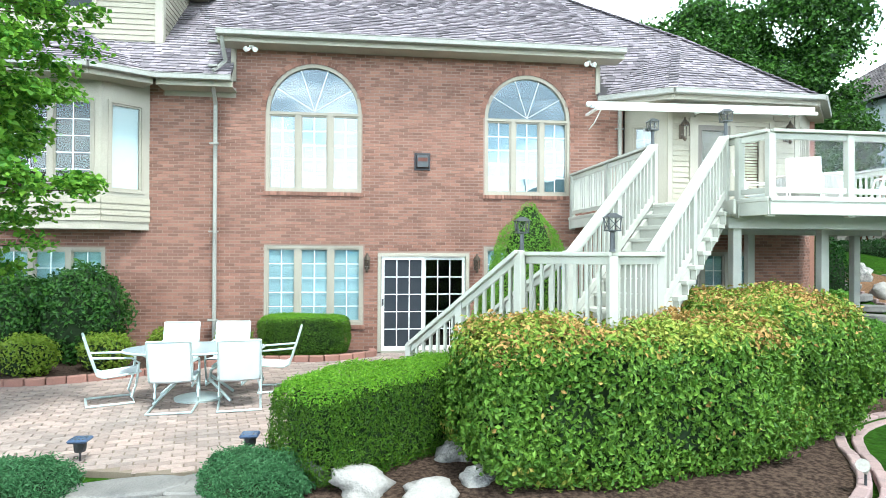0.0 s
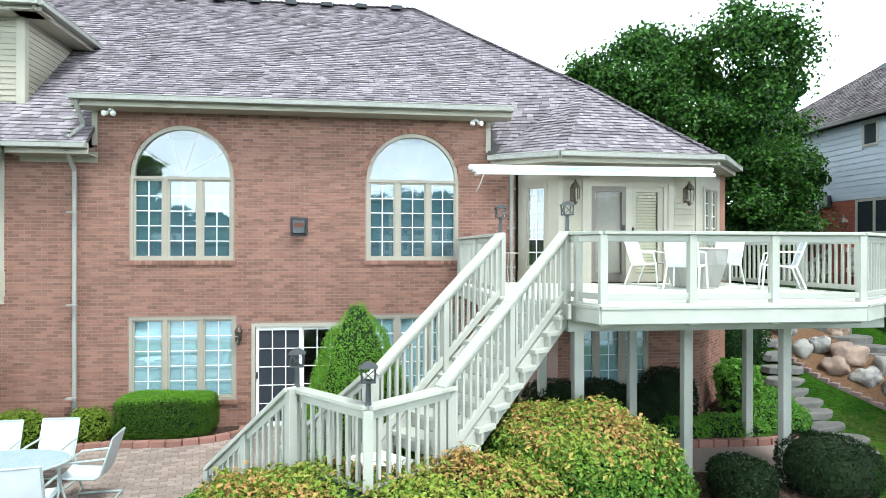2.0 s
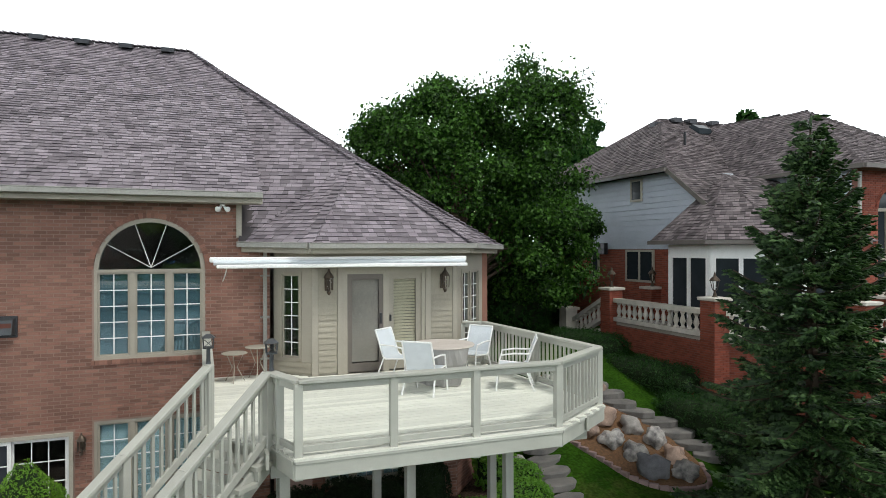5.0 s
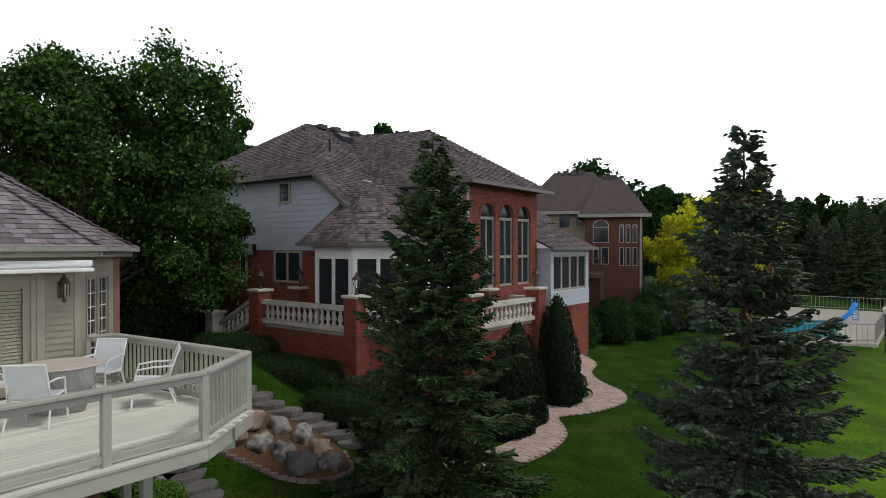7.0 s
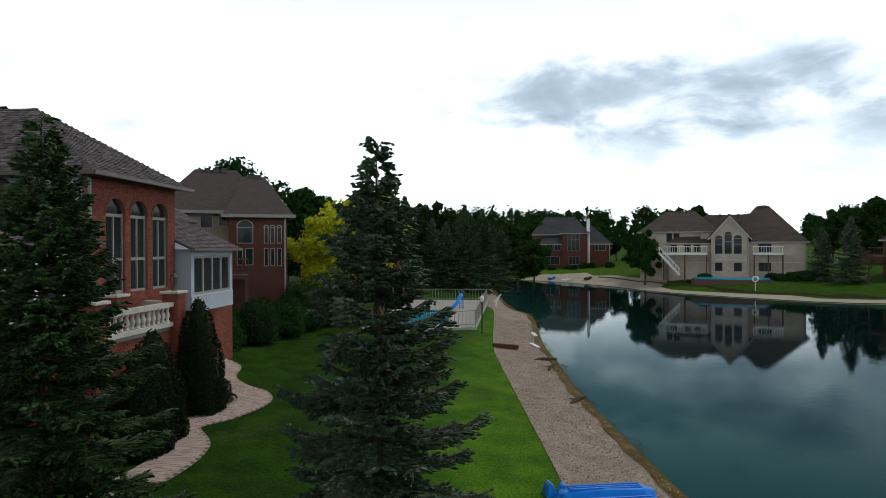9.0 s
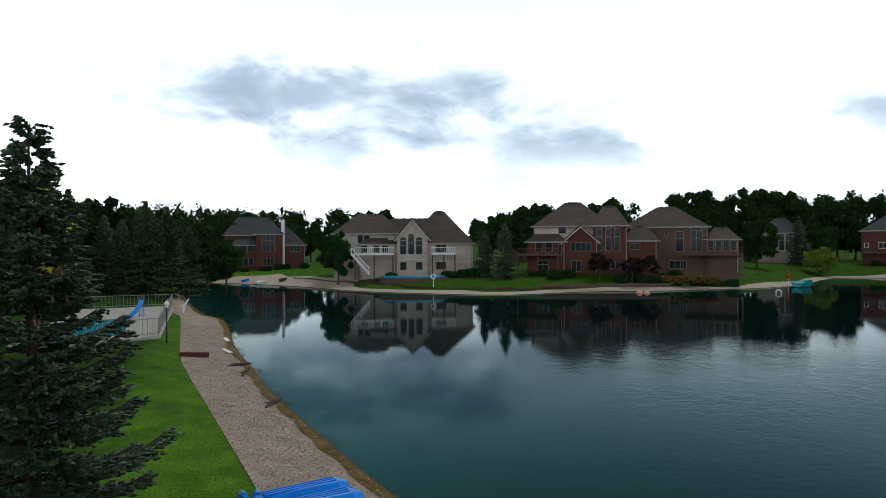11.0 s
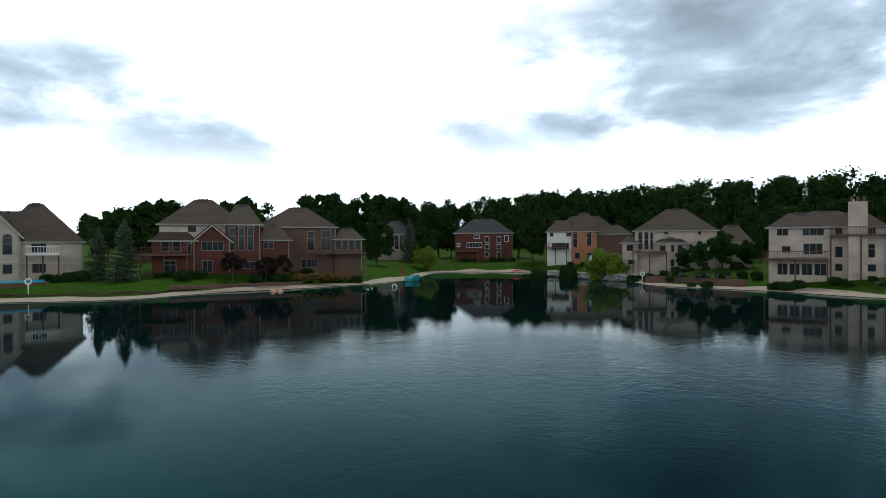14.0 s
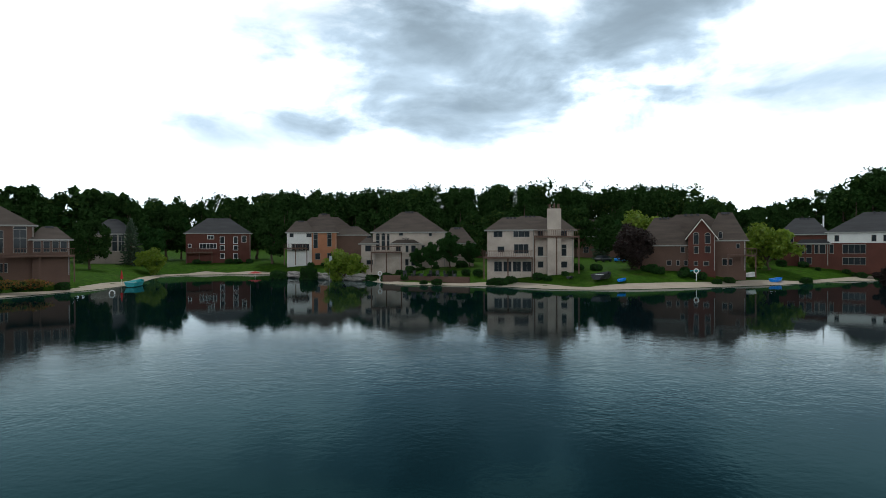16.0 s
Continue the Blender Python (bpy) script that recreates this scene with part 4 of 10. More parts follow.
    if blind:
        bl = Solid()
        z = z0 + 0.06
        while z < z1 - 0.03:
            bl.add([(x0 + 0.06, y + 0.066, z), (x1 - 0.06, y + 0.066, z), (x1 - 0.06, y + 0.074, z + 0.045), (x0 + 0.06, y + 0.074, z + 0.045)], [(0, 1, 2, 3)])
            z += 0.043
        part("blind", bl, slats or BLIND, w, "closed horizontal slatted blind")
    return w


casement_unit("window_1", A1[0], A1[1], 3.36, 5.02, 0.03, 3, 2, 5, "arched cream-framed triple window with sunburst top", arch=6.03, blind=True, slats=DIMMED_BLIND)
casement_unit("window_2", A2[0], A2[1], 3.36, 5.02, 0.03, 3, 2, 5, "arched cream-framed triple window above the small tree", arch=5.98, blind=True, slats=DIMMED_BLIND)
casement_unit("window_3", LW1[0], LW1[1], 0.58, 2.24, 0.03, 3, 2, 5, "cream-framed triple window with white blinds, lower storey", blind=True)
casement_unit("window_4", LW2[0], LW2[1], 0.58, 2.24, 0.03, 3, 2, 5, "cream-framed triple window behind the stairs", blind=True)
casement_unit("window_5", LWIN[0], LWIN[1], 0.36, 2.17, 0.03, 3, 2, 5, "cream-framed lower window behind the shrubs", blind=True)

# sliding patio door
pd = thing("door_1", "white-framed sliding patio door with grid panes, screen half drawn", "door", kind="structure")
fr = Solid().box(0.22, -0.03, 0.0, 0.29, 0.12, 2.09).box(2.10, -0.03, 0.0, 2.17, 0.12, 2.09).box(0.29, -0.03, 2.02, 2.10, 0.12, 2.09).box(0.29, -0.03, -0.02, 2.10, 0.14, 0.03)
part("door_frame", fr, TRIM, pd)
for i, (a, b) in enumerate(((0.30, 1.21), (1.18, 2.09))):
    y = 0.0 if i == 0 else 0.06
    s = Solid().box(a, y, 0.03, a + 0.06, y + 0.045, 2.02).box(b - 0.06, y, 0.03, b, y + 0.045, 2.02).box(a + 0.06, y, 1.95, b - 0.06, y + 0.045, 2.02).box(a + 0.06, y, 0.03, b - 0.06, y + 0.045, 0.11)
    leaf = part("door_panel", s, WHITE, pd)
    if i == 0:
        part("screen", Solid().box(a + 0.06, y + 0.032, 0.11, b - 0.06, y + 0.036, 1.95), SCREEN, leaf, "fine grey insect screen")
        part("door_handle", Solid().box(a + 0.012, y - 0.035, 0.98, a + 0.045, y, 1.12), DARKMETAL, leaf, "black door pull", bevel=0.006)
    else:
        g = part("pane", Solid().box(a + 0.06, y + 0.02, 0.11, b - 0.06, y + 0.026, 1.95), DOORGLASS, leaf)
        g.visible_shadow = False
    mu = Solid()
    for j in range(1, 3):
        q = a + 0.06 + (b - a - 0.12) * j / 3
        mu.box(q - 0.01, y + 0.012, 0.11, q + 0.01, y + 0.018, 1.95)
    for j in range(1, 5):
        q = 0.11 + 1.84 * j / 5
        mu.box(a + 0.06, y + 0.0125, q - 0.01, b - 0.06, y + 0.018, q + 0.01)
    part("glazing_bar", mu, WHITE, leaf)

# roof
E_Y = -0.52
kink_r, ridge_r = (5.22, 4.46, 9.70), (4.05, 6.7, 11.12)
kink_l, ridge_l = (-2.98, 4.46, 9.70), (-9.9, 6.7, 11.12)
APEX = (7.62, 1.35, 7.45)
FL, FR, TIP, GL = (6.21, -1.14, 5.47), (9.66, -1.0, 5.47), (10.95, 0.42, 5.44), (5.02, -0.12, 5.50)
bay_l, bay_r, bay_a = (-6.9, -1.22, 5.52), (-5.05, -1.22, 5.52), (-5.95, 0.72, 6.75)
PLANES = {
    "front": [(-2.98, E_Y, 6.47), (5.44, E_Y, 6.47), kink_r, kink_l],
    "front_upper": [(-9.9, 4.46, 9.70), kink_r, ridge_r, ridge_l],
    "right_low": [GL, APEX, kink_r, (5.44, -0.12, 5.50)],
    "oct_left": [GL, FL, APEX],
    "oct_front": [FL, FR, APEX],
    "oct_right": [FR, TIP, APEX],
    "side": [TIP, (10.95, 13.4, 5.44), ridge_r, kink_r, APEX],
    "left_low": [(-9.9, E_Y, 5.55), (-2.72, E_Y, 5.55), (-2.98, 4.46, 9.70), (-9.9, 4.46, 9.70)],
    "rear": [(-9.9, 13.4, 5.44), ridge_l, ridge_r, (10.95, 13.4, 5.44)],
    "bay_front": [bay_l, bay_r, bay_a],
    "bay_right": [bay_r, (-4.15, -0.50, 5.54), bay_a],
    "bay_left": [(-7.85, -0.50, 5.54), bay_l, bay_a],
}
roof_s = Solid()
for nm, c in PLANES.items():
    cc = [Vector(p) for p in c]
    nrm = sum(((cc[i].cross(cc[(i + 1) % len(cc)])) for i in range(len(cc))), Vector((0, 0, 0)))
    if nrm.z < 0:
        cc = cc[::-1]
    for i in range(1, len(cc) - 1):
        roof_s.slab([cc[0], cc[i], cc[i + 1]], 0.06)
house_roof = structure("roof", roof_s, ROOF_BASE, "grey-brown asphalt shingle hip roof", "roof")


def shingle_rows(tris, mat, name, parent, exposure=0.135, width=0.18, seed=4, thick=0.02):
    """Courses of shingle tabs laid on triangles given as lists of three corners."""
    r = np.random.default_rng(seed)
    vs, n_tab = [], 0
    for t in tris:
        a, b, c = (np.array(p, float) for p in t)
        nrm = np.cross(b - a, c - a)
        nrm /= np.linalg.norm(nrm)
        if nrm[2] < 0:
            nrm = -nrm
        upv = np.array([0, 0, 1.0]) - nrm * nrm[2]
        if np.linalg.norm(upv) < 1e-4:
            continue
        upv /= np.linalg.norm(upv)
        acr = np.cross(upv, nrm)
        base = a
        uv = [((p - base) @ acr, (p - base) @ upv) for p in (a, b, c)]
        v0, v1 = min(q[1] for q in uv), max(q[1] for q in uv)
        # courses keep step over the whole roof by their height
        zsc = upv[2]
        kz = math.floor((base[2] + v0 * zsc) / (exposure * zsc))
        while kz * exposure - base[2] / zsc < v1:
            v = kz * exposure - base[2] / zsc
            vm = v + exposure / 2
            xsx = []
            for (u1, w1), (u2, w2) in zip(uv, uv[1:] + uv[:1]):
                if (w1 - vm) * (w2 - vm) < 0:
                    xsx.append(u1 + (u2 - u1) * (vm - w1) / (w2 - w1))
            kz += 1
            if len(xsx) < 2:
                continue
            lo, hi = min(xsx), max(xsx)
            u = lo - r.uniform(0, width)
            while u < hi:
                w = width * r.uniform(0.55, 1.35)
                p, q = max(u, lo), min(u + w - 0.006, hi)
                u += w
                if q - p < 0.02:
                    continue
                lift = thick * r.uniform(0.7, 1.7)
                va, vb = v - r.uniform(0.0, 0.008), v + exposure * 1.28
                o = base + acr * p + upv * va
                o2 = base + acr * q + upv * va
                p2 = base + acr * q + upv * vb
                p3 = base + acr * p + upv * vb
                vs += [o + nrm * lift, o2 + nrm * lift, p2 + nrm * 0.003, p3 + nrm * 0.003, o + upv * 0.012, o2 + upv * 0.012]
                n_tab += 1
    k = np.arange(n_tab)[:, None] * 6
    f = np.concatenate([k + [0, 1, 2, 3], k + [4, 5, 1, 0]], 1).reshape(-1, 4)
    ob = new(name, array_mesh(name, np.array(vs), f, mat))
    ob.parent = parent
    return tagged(ob, kind="stuff")


def fan(c):
    return [(c[0], c[i], c[i + 1]) for i in range(1, len(c) - 1)]


shingle_rows([t for nm, c in PLANES.items() if nm not in ("rear",) for t in fan(c)], SHINGLE, "shingle_field", house_roof)
cap = Solid()
for p, q in ((APEX, FL), (APEX, FR), (APEX, TIP), (kink_r, (APEX[0], APEX[1], APEX[2])), (ridge_r, kink_r), (ridge_r, ridge_l), (bay_a, bay_l), (bay_a, bay_r)):
    p, q = Vector(p), Vector(q)
    L = (q - p).length
    n = int(L / 0.16)
    for i in range(n):
        a, b = p.lerp(q, i / n), p.lerp(q, (i + 1.15) / n)
        cap.beam(a + Vector((0, 0, 0.022)), b + Vector((0, 0, 0.062)), 0.19, 0.02)
part("ridge_cap", cap, SHINGLE, house_roof, "overlapping ridge and hip cap shingles")

# gutters and fascia


def gutter(name, pts, label):
    g = thing(name, label, "gutter", kind="structure")
    s, fas = Solid(), Solid()
    for a, b in zip(pts, pts[1:]):
        a, b = Vector(a), Vector(b)
        s.beam(a + Vector((0, 0, -0.015)), b + Vector((0, 0, -0.015)), 0.15, 0.10)
        s.beam(a + Vector((0, 0, 0.035)), b + Vector((0, 0, 0.035)), 0.17, 0.018)
        d = (b - a).normalized()
        inn = Vector((-d.y, d.x, 0)) * 0.10
        fas.beam(a + inn + Vector((0, 0, -0.06)), b + inn + Vector((0, 0, -0.06)), 0.04, 0.20)
        for w in (0.32,):
            so = Vector((-d.y, d.x, 0)) * w
            fas.beam(a + so + Vector((0, 0, -0.15)), b + so + Vector((0, 0, -0.15)), 0.46, 0.02)
    part("trough", s, GUTTER, g, bevel=0.012)
    part("fascia", fas, TRIM, g)
    return g


gutter("gutter_1", [(-2.98, E_Y - 0.06, 6.43), (5.44, E_Y - 0.06, 6.43)], "cream metal gutter and fascia under the main eave")
gutter("gutter_2", [GL, (FL[0], FL[1] - 0.05, FL[2]), (FR[0], FR[1] - 0.05, FR[2]), TIP], "cream metal gutter round the breakfast room eave")
gutter("gutter_3", [(-9.9, -0.58, 5.52), (-7.85, -0.58, 5.52), (bay_l[0], bay_l[1] - 0.05, 5.50), (bay_r[0], bay_r[1] - 0.05, 5.50), (-4.12, -0.58, 5.52), (-2.68, -0.58, 5.52)], "cream metal gutter under the lower eave and bay")
frieze = Solid().box(-2.78, -0.035, 6.28, 5.05, -0.012, 6.42).box(-9.5, -0.035, 5.30, -7.85, -0.012, 5.46).box(-4.1, -0.035, 5.26, -2.70, -0.012, 5.46)
frieze.box(-2.80, -0.04, 5.60, -2.70, 0.0, 6.28).box(4.98, -0.04, 5.62, 5.08, 0.0, 6.28)
structure("trim_frieze", frieze, TRIM, "cream frieze boards along the top of the brick wall", "trim")


def downspout(pts, label):
    d = thing("downspout", label, "downspout", group="downspouts")
    for a, b in zip(pts, pts[1:]):
        part("pipe_length", Solid().beam(a, b, 0.075, 0.06, up=(0, 1, 0) if abs(a[2] - b[2]) > abs(a[0] - b[0]) + abs(a[1] - b[1]) else (0, 0, 1)), GUTTER, d, bevel=0.008)
    z0, z1 = min(p[2] for p in pts), max(p[2] for p in pts)
    for i in range(3):
        z = z0 + (z1 - z0) * (0.12 + 0.33 * i)
        p = pts[-1]
        part("strap", Solid().box(p[0] - 0.09, p[1] - 0.034, z, p[0] + 0.09, p[1] + 0.06, z + 0.03), GUTTER, d)


downspout([(-2.88, -0.55, 6.40), (-2.88, -0.40, 6.15), (-2.86, -0.25, 5.95), (-3.06, -0.46, 5.68)], "cream elbow downspout from the upper gutter")
downspout([(-3.06, -0.52, 5.46), (-3.09, -0.08, 5.10), (-3.09, -0.06, 0.25), (-3.09, -0.2, 0.06)], "cream downspout on the brick wall")
downspout([(5.50, -0.30, 5.40), (5.52, -0.07, 5.25), (5.52, -0.07, 2.9)], "cream downspout beside the breakfast room")

# the roof's ridge vents
for i in range(9):
    v = thing("roof_vent", "dark metal box vent on the roof ridge", "vent", pose(3.4 - i * 1.06, 6.42, 10.95, 0, 0, 0), group="roof vents")
    part("hood", Solid().add([(-0.17, -0.2, 0.0), (0.17, -0.2, 0.0), (0.17, 0.22, 0.12), (-0.17, 0.22, 0.12), (-0.17, -0.2, 0.12), (0.17, -0.2, 0.12), (0.17, 0.22, 0.24), (-0.17, 0.22, 0.24)],
                             [(0, 3, 2, 1), (4, 5, 6, 7), (0, 1, 5, 4), (1, 2, 6, 5), (2, 3, 7, 6), (3, 0, 4, 7)]), DARKMETAL, v)


# clapboard
def clapboards(p, q, z0, z1, mat, parent, openings=(), exposure=0.115, name="plank", lap=0.026):
    """Lapped boards on the wall from p to q (seen from its right-hand side), with openings along it (s0, s1, z0, z1)."""
    p, q = Vector((*p, 0)), Vector((*q, 0))
    L = (q - p).length
    d = (q - p) / L
    out = Vector((d.y, -d.x, 0))
    z = z0
    while z < z1 - 0.02:
        h = min(exposure, z1 - z)
        runs = [(0.0, L)]
        for s0, s1, a, b in openings:
            if a < z + h - 0.01 and b > z + 0.01:
                runs = [r for lo, hi in runs for r in ((lo, min(hi, s0)), (max(lo, s1), hi)) if r[1] - r[0] > 0.01]
        for lo, hi in runs:
            a, b = p + d * lo, p + d * hi
            s = Solid()
            vs = []
            for e in (a, b):
                vs += [e + Vector((0, 0, z)) + out * lap, e + Vector((0, 0, z + h + 0.012)) + out * 0.006, e + Vector((0, 0, z + h + 0.012)), e + Vector((0, 0, z))]
            s.add(vs, [(0, 4, 5, 1), (1, 5, 6, 2), (3, 7, 4, 0), (0, 1, 2, 3), (7, 6, 5, 4)])
            part(name, s, mat, parent)
        z += exposure


# breakfast room: an eight-sided bay over the deck
OCT = [(5.70, 0.08), (6.36, -0.60), (9.42, -0.60), (10.5, 0.45)]
room = Solid()
room_open = [(6.98, 8.70, 2.9, flat_top(4.97))]
core = wall_core(6.36, 9.42, 2.6, 5.45, room_open, y0=-0.60, thick=0.14)
room.add(core.v, core.f)


def slanted_wall(p, q, z0, z1, openings, thick=0.14):
    """A wall core from p to q with openings along it."""
    L = math.dist(p, q)
    c = wall_core(0, L, z0, z1, openings, 0.0, thick)
    a = math.atan2(q[1] - p[1], q[0] - p[0])
    m = Matrix.Translation((p[0], p[1], 0)) @ Matrix.Rotation(a, 4, "Z")
    s = Solid()
    s.add([m @ Vector(v) for v in c.v], c.f)
    return s, m, L


sl, m_l, L_l = slanted_wall(OCT[0], OCT[1], 2.6, 5.45, [(0.16, 0.70, 3.18, flat_top(4.95))])
room.add(sl.v, sl.f)
sr, m_r, L_r = slanted_wall(OCT[2], OCT[3], 2.6, 5.45, [(0.22, 1.25, 3.18, flat_top(4.95))])
room.add(sr.v, sr.f)
bay_wall = structure("wall_breakfast_room", room, TRIM, "cream clapboard breakfast room walls above the deck", "wall")
clapboards((6.48, -0.60), (6.88, -0.60), 2.95, 5.12, SIDING, bay_wall)
clapboards((8.82, -0.60), (9.30, -0.60), 2.95, 5.12, SIDING, bay_wall)
clapboards(OCT[0], OCT[1], 2.72, 3.14, SIDING, bay_wall)
tr = Solid().box(6.86, -0.65, 2.9, 6.98, -0.60, 5.05).box(8.70, -0.65, 2.9, 8.82, -0.60, 5.05).box(6.98, -0.65, 4.97, 8.70, -0.60, 5.09).box(6.36, -0.63, 2.9, 6.47, -0.60, 5.3).box(9.31, -0.63, 2.9, 9.42, -0.60, 5.3)
part("corner_board", tr, TRIM, bay_wall)
for m, a, b in ((m_l, 0.16, 0.70), (m_r, 0.22, 1.25)):
    n = 1 if b - a < 0.6 else 2
    w = casement_unit("window_6" if n == 1 else "window_7", a, b, 3.18, 4.95, 0.0, n, 2, 6, "narrow cream window with white glazing bars", sill=False)
    w.matrix_basis = m
# french doors
STORMGREY = surf("storm_door_grey", (0.16, 0.14, 0.12), (0.13, 0.115, 0.10), 0.45, 3, 50, 0.05)
CREAMBLIND = surf("cream_blind", (0.44, 0.41, 0.30), (0.37, 0.345, 0.25), 0.6, 2, 30, 0.02)
STORMBLIND = surf("grey_blind", (0.27, 0.25, 0.22), (0.21, 0.195, 0.17), 0.6, 2, 30, 0.02)
fd = thing("door_2", "pair of cream glazed doors, one behind a grey storm door", "door", kind="structure")
part("door_frame", Solid().box(6.98, -0.62, 2.9, 7.06, -0.48, 4.97).box(8.62, -0.62, 2.9, 8.70, -0.48, 4.97).box(7.06, -0.62, 4.89, 8.62, -0.48, 4.97).box(7.80, -0.62, 2.9, 7.92, -0.48, 4.89), TRIM, fd)
for a, b, storm in ((7.06, 7.80, True), (7.92, 8.62, False)):
    s = Solid()
    e = 0.09 if storm else 0.11
    y0, y1 = (-0.61, -0.57) if storm else (-0.57, -0.53)
    s.box(a, y0, 2.93, a + e, y1, 4.89).box(b - e, y0, 2.93, b, y1, 4.89).box(a + e, y0, 4.78, b - e, y1, 4.89).box(a + e, y0, 2.93, b - e, y1, 3.10)
    leaf = part("door_leaf", s, STORMGREY if storm else TRIM, fd, "grey storm door" if storm else "cream glazed door")
    g = part("pane", Solid().box(a + e, y0 + 0.015, 3.10, b - e, y0 + 0.020, 4.78), CLEAR, leaf)
    g.visible_shadow = False
    bl = Solid()
    z = 3.12
    while z < 4.76:
        bl.add([(a + e, y1 + 0.02, z), (b - e, y1 + 0.02, z), (b - e, y1 + 0.035, z + 0.05), (a + e, y1 + 0.035, z + 0.05)], [(0, 1, 2, 3)])
        z += 0.046 if storm else 0.062
    part("blind", bl, STORMBLIND if storm else CREAMBLIND, leaf, "grey slatted blind" if storm else "cream slatted blind")
part("door_handle", Solid().box(7.72, -0.67, 3.88, 7.76, -0.61, 4.10), DARKMETAL, fd, "dark lever handle", bevel=0.006)
part("door_handle", Solid().box(7.94, -0.63, 3.92, 7.97, -0.57, 4.05), DARKMETAL, fd, "dark lever handle", bevel=0.006)
# brick walls of the room's lower storey, under the deck
low = wall_core(6.36, 9.42, -0.2, 2.6, [(6.62, 8.3, 0.7, flat_top(2.15))], y0=-0.60, thick=0.2)
for p, q in ((OCT[0], OCT[1]), (OCT[2], OCT[3])):
    s, _, _ = slanted_wall(p, q, -0.2, 2.6, [], 0.2)
    low.add(s.v, s.f)
low_wall = structure("wall_under_deck", low, MORTAR, "shaded brick wall under the deck", "wall")
ob = new("brick_field", bricks_joined("brick_field", brick_faces(6.36, 9.42, -0.13, 2.58, [(6.62, 8.3, 0.7, flat_top(2.15))]), -0.60, 0.008, BRICK_J))
ob.parent = low_wall
tagged(ob, kind="stuff")
ob = new("brick_field", bricks_joined("brick_field", brick_faces(0.0, L_r, -0.13, 2.58, []), 0.0, 0.008, BRICK_J, m_r))
ob.parent = low_wall
tagged(ob, kind="stuff")
casement_unit("window_8", 6.62, 8.3, 0.7, 2.15, -0.57, 3, 2, 4, "cream-framed window in the shade of the deck", blind=True)

# the left bay, hung on the wall
BAYP = [(-7.5, 0.0), (-6.85, -0.66), (-5.05, -0.66), (-4.38, 0.0)]
bay = structure("wall_bay", Solid().prism(BAYP, 2.52, 2.60).prism(BAYP, 5.28, 5.50), TRIM, "cream clapboard bay window hung on the brick wall", "bay")
for i, (p, q) in enumerate(zip(BAYP, BAYP[1:])):
    L = math.dist(p, q)
    ops = [(0.12, L - 0.12, 3.24, flat_top(5.02))]
    s, m, _ = slanted_wall(p, q, 2.60, 5.28, ops, 0.12)
    part("wall_panel", s, TRIM, bay)
    clapboards(p, q, 2.68, 3.14, SIDING, bay)
    w = casement_unit("window_%d" % (9 + i), 0.12, L - 0.12, 3.24, 5.02, 0.0, 2 if i == 1 else 1, 1 if i == 2 else 2, 1 if i == 2 else 5, "bay window with cream frame", sill=False, blind=i == 2, glaze=CLEAR if i == 2 else DIMGLASS)
    w.matrix_basis = m

# dormer
dorm = structure("wall_dormer", Solid().box(-8.2, 0.62, 6.0, -4.36, 5.0, 8.55), TRIM, "pale clapboard dormer on the roof", "dormer")
clapboards((-8.1, 0.62), (-4.48, 0.62), 6.55, 8.5, SIDING, dorm, [(1.3, 2.4, 7.15, 8.3)])
clapboards((-4.36, 0.75), (-4.36, 4.9), 6.55, 8.5, SIDING, dorm)
part("corner_board", Solid().box(-4.49, 0.585, 6.45, -4.33, 0.62, 8.5).box(-4.36, 0.62, 6.45, -4.325, 0.74, 8.5), TRIM, dorm)
part("pane", Solid().box(-6.75, 0.60, 7.2, -5.75, 0.612, 8.25), FARGLASS, dorm, "dormer window glass")
part("window_frame", Solid().box(-6.83, 0.575, 7.12, -6.75, 0.62, 8.33).box(-5.75, 0.575, 7.12, -5.67, 0.62, 8.33).box(-6.75, 0.575, 8.25, -5.75, 0.62, 8.33).box(-6.75, 0.575, 7.12, -5.75, 0.62, 7.2), TRIM, dorm)
dr = Solid()
for c in ([(-8.7, 0.15, 8.42), (-3.86, 0.15, 8.42), (-5.6, 2.2, 9.7), (-7.0, 2.2, 9.7)], [(-3.86, 0.15, 8.42), (-3.86, 5.5, 8.42), (-5.6, 5.5, 9.7), (-5.6, 2.2, 9.7)]):
    dr.slab(c, 0.08)
part("dormer_roof", dr, ROOF_BASE, dorm, "shingled dormer roof")
ob = shingle_rows([t for c in ([(-8.7, 0.15, 8.42), (-3.86, 0.15, 8.42), (-5.6, 2.2, 9.7), (-7.0, 2.2, 9.7)], [(-3.86, 0.15, 8.42), (-3.86, 5.5, 8.42), (-5.6, 5.5, 9.7), (-5.6, 2.2, 9.7)]) for t in fan(c)], SHINGLE, "shingle_field", dorm)
gutter("gutter_4", [(-8.7, 0.12, 8.40), (-3.84, 0.12, 8.40), (-3.84, 5.5, 8.40)], "cream gutter round the dormer eave")

# awning cassette over the deck doors
aw = thing("awning", "white retracted awning cassette with folded arms", "awning", group="")
part("cassette", Solid().beam((4.48, -0.82, 5.20), (9.45, -1.02, 5.20), 0.13, 0.10), WHITE, aw, bevel=0.02)
part("front_bar", Solid().beam((4.60, -1.0, 5.08), (9.42, -1.18, 5.08), 0.05, 0.07), WHITE, aw, bevel=0.015)
part("fabric_roll", Solid().tube([(4.55, -0.9, 5.15), (9.4, -1.08, 5.15)], 0.05, 10), SLING, aw)
for x in (4.75, 7.0, 9.2):
    part("bracket", Solid().beam((x, -0.10 if x < 5.6 else -0.6, 5.14), (x, -0.86, 5.14), 0.05, 0.05), WHITE, aw)
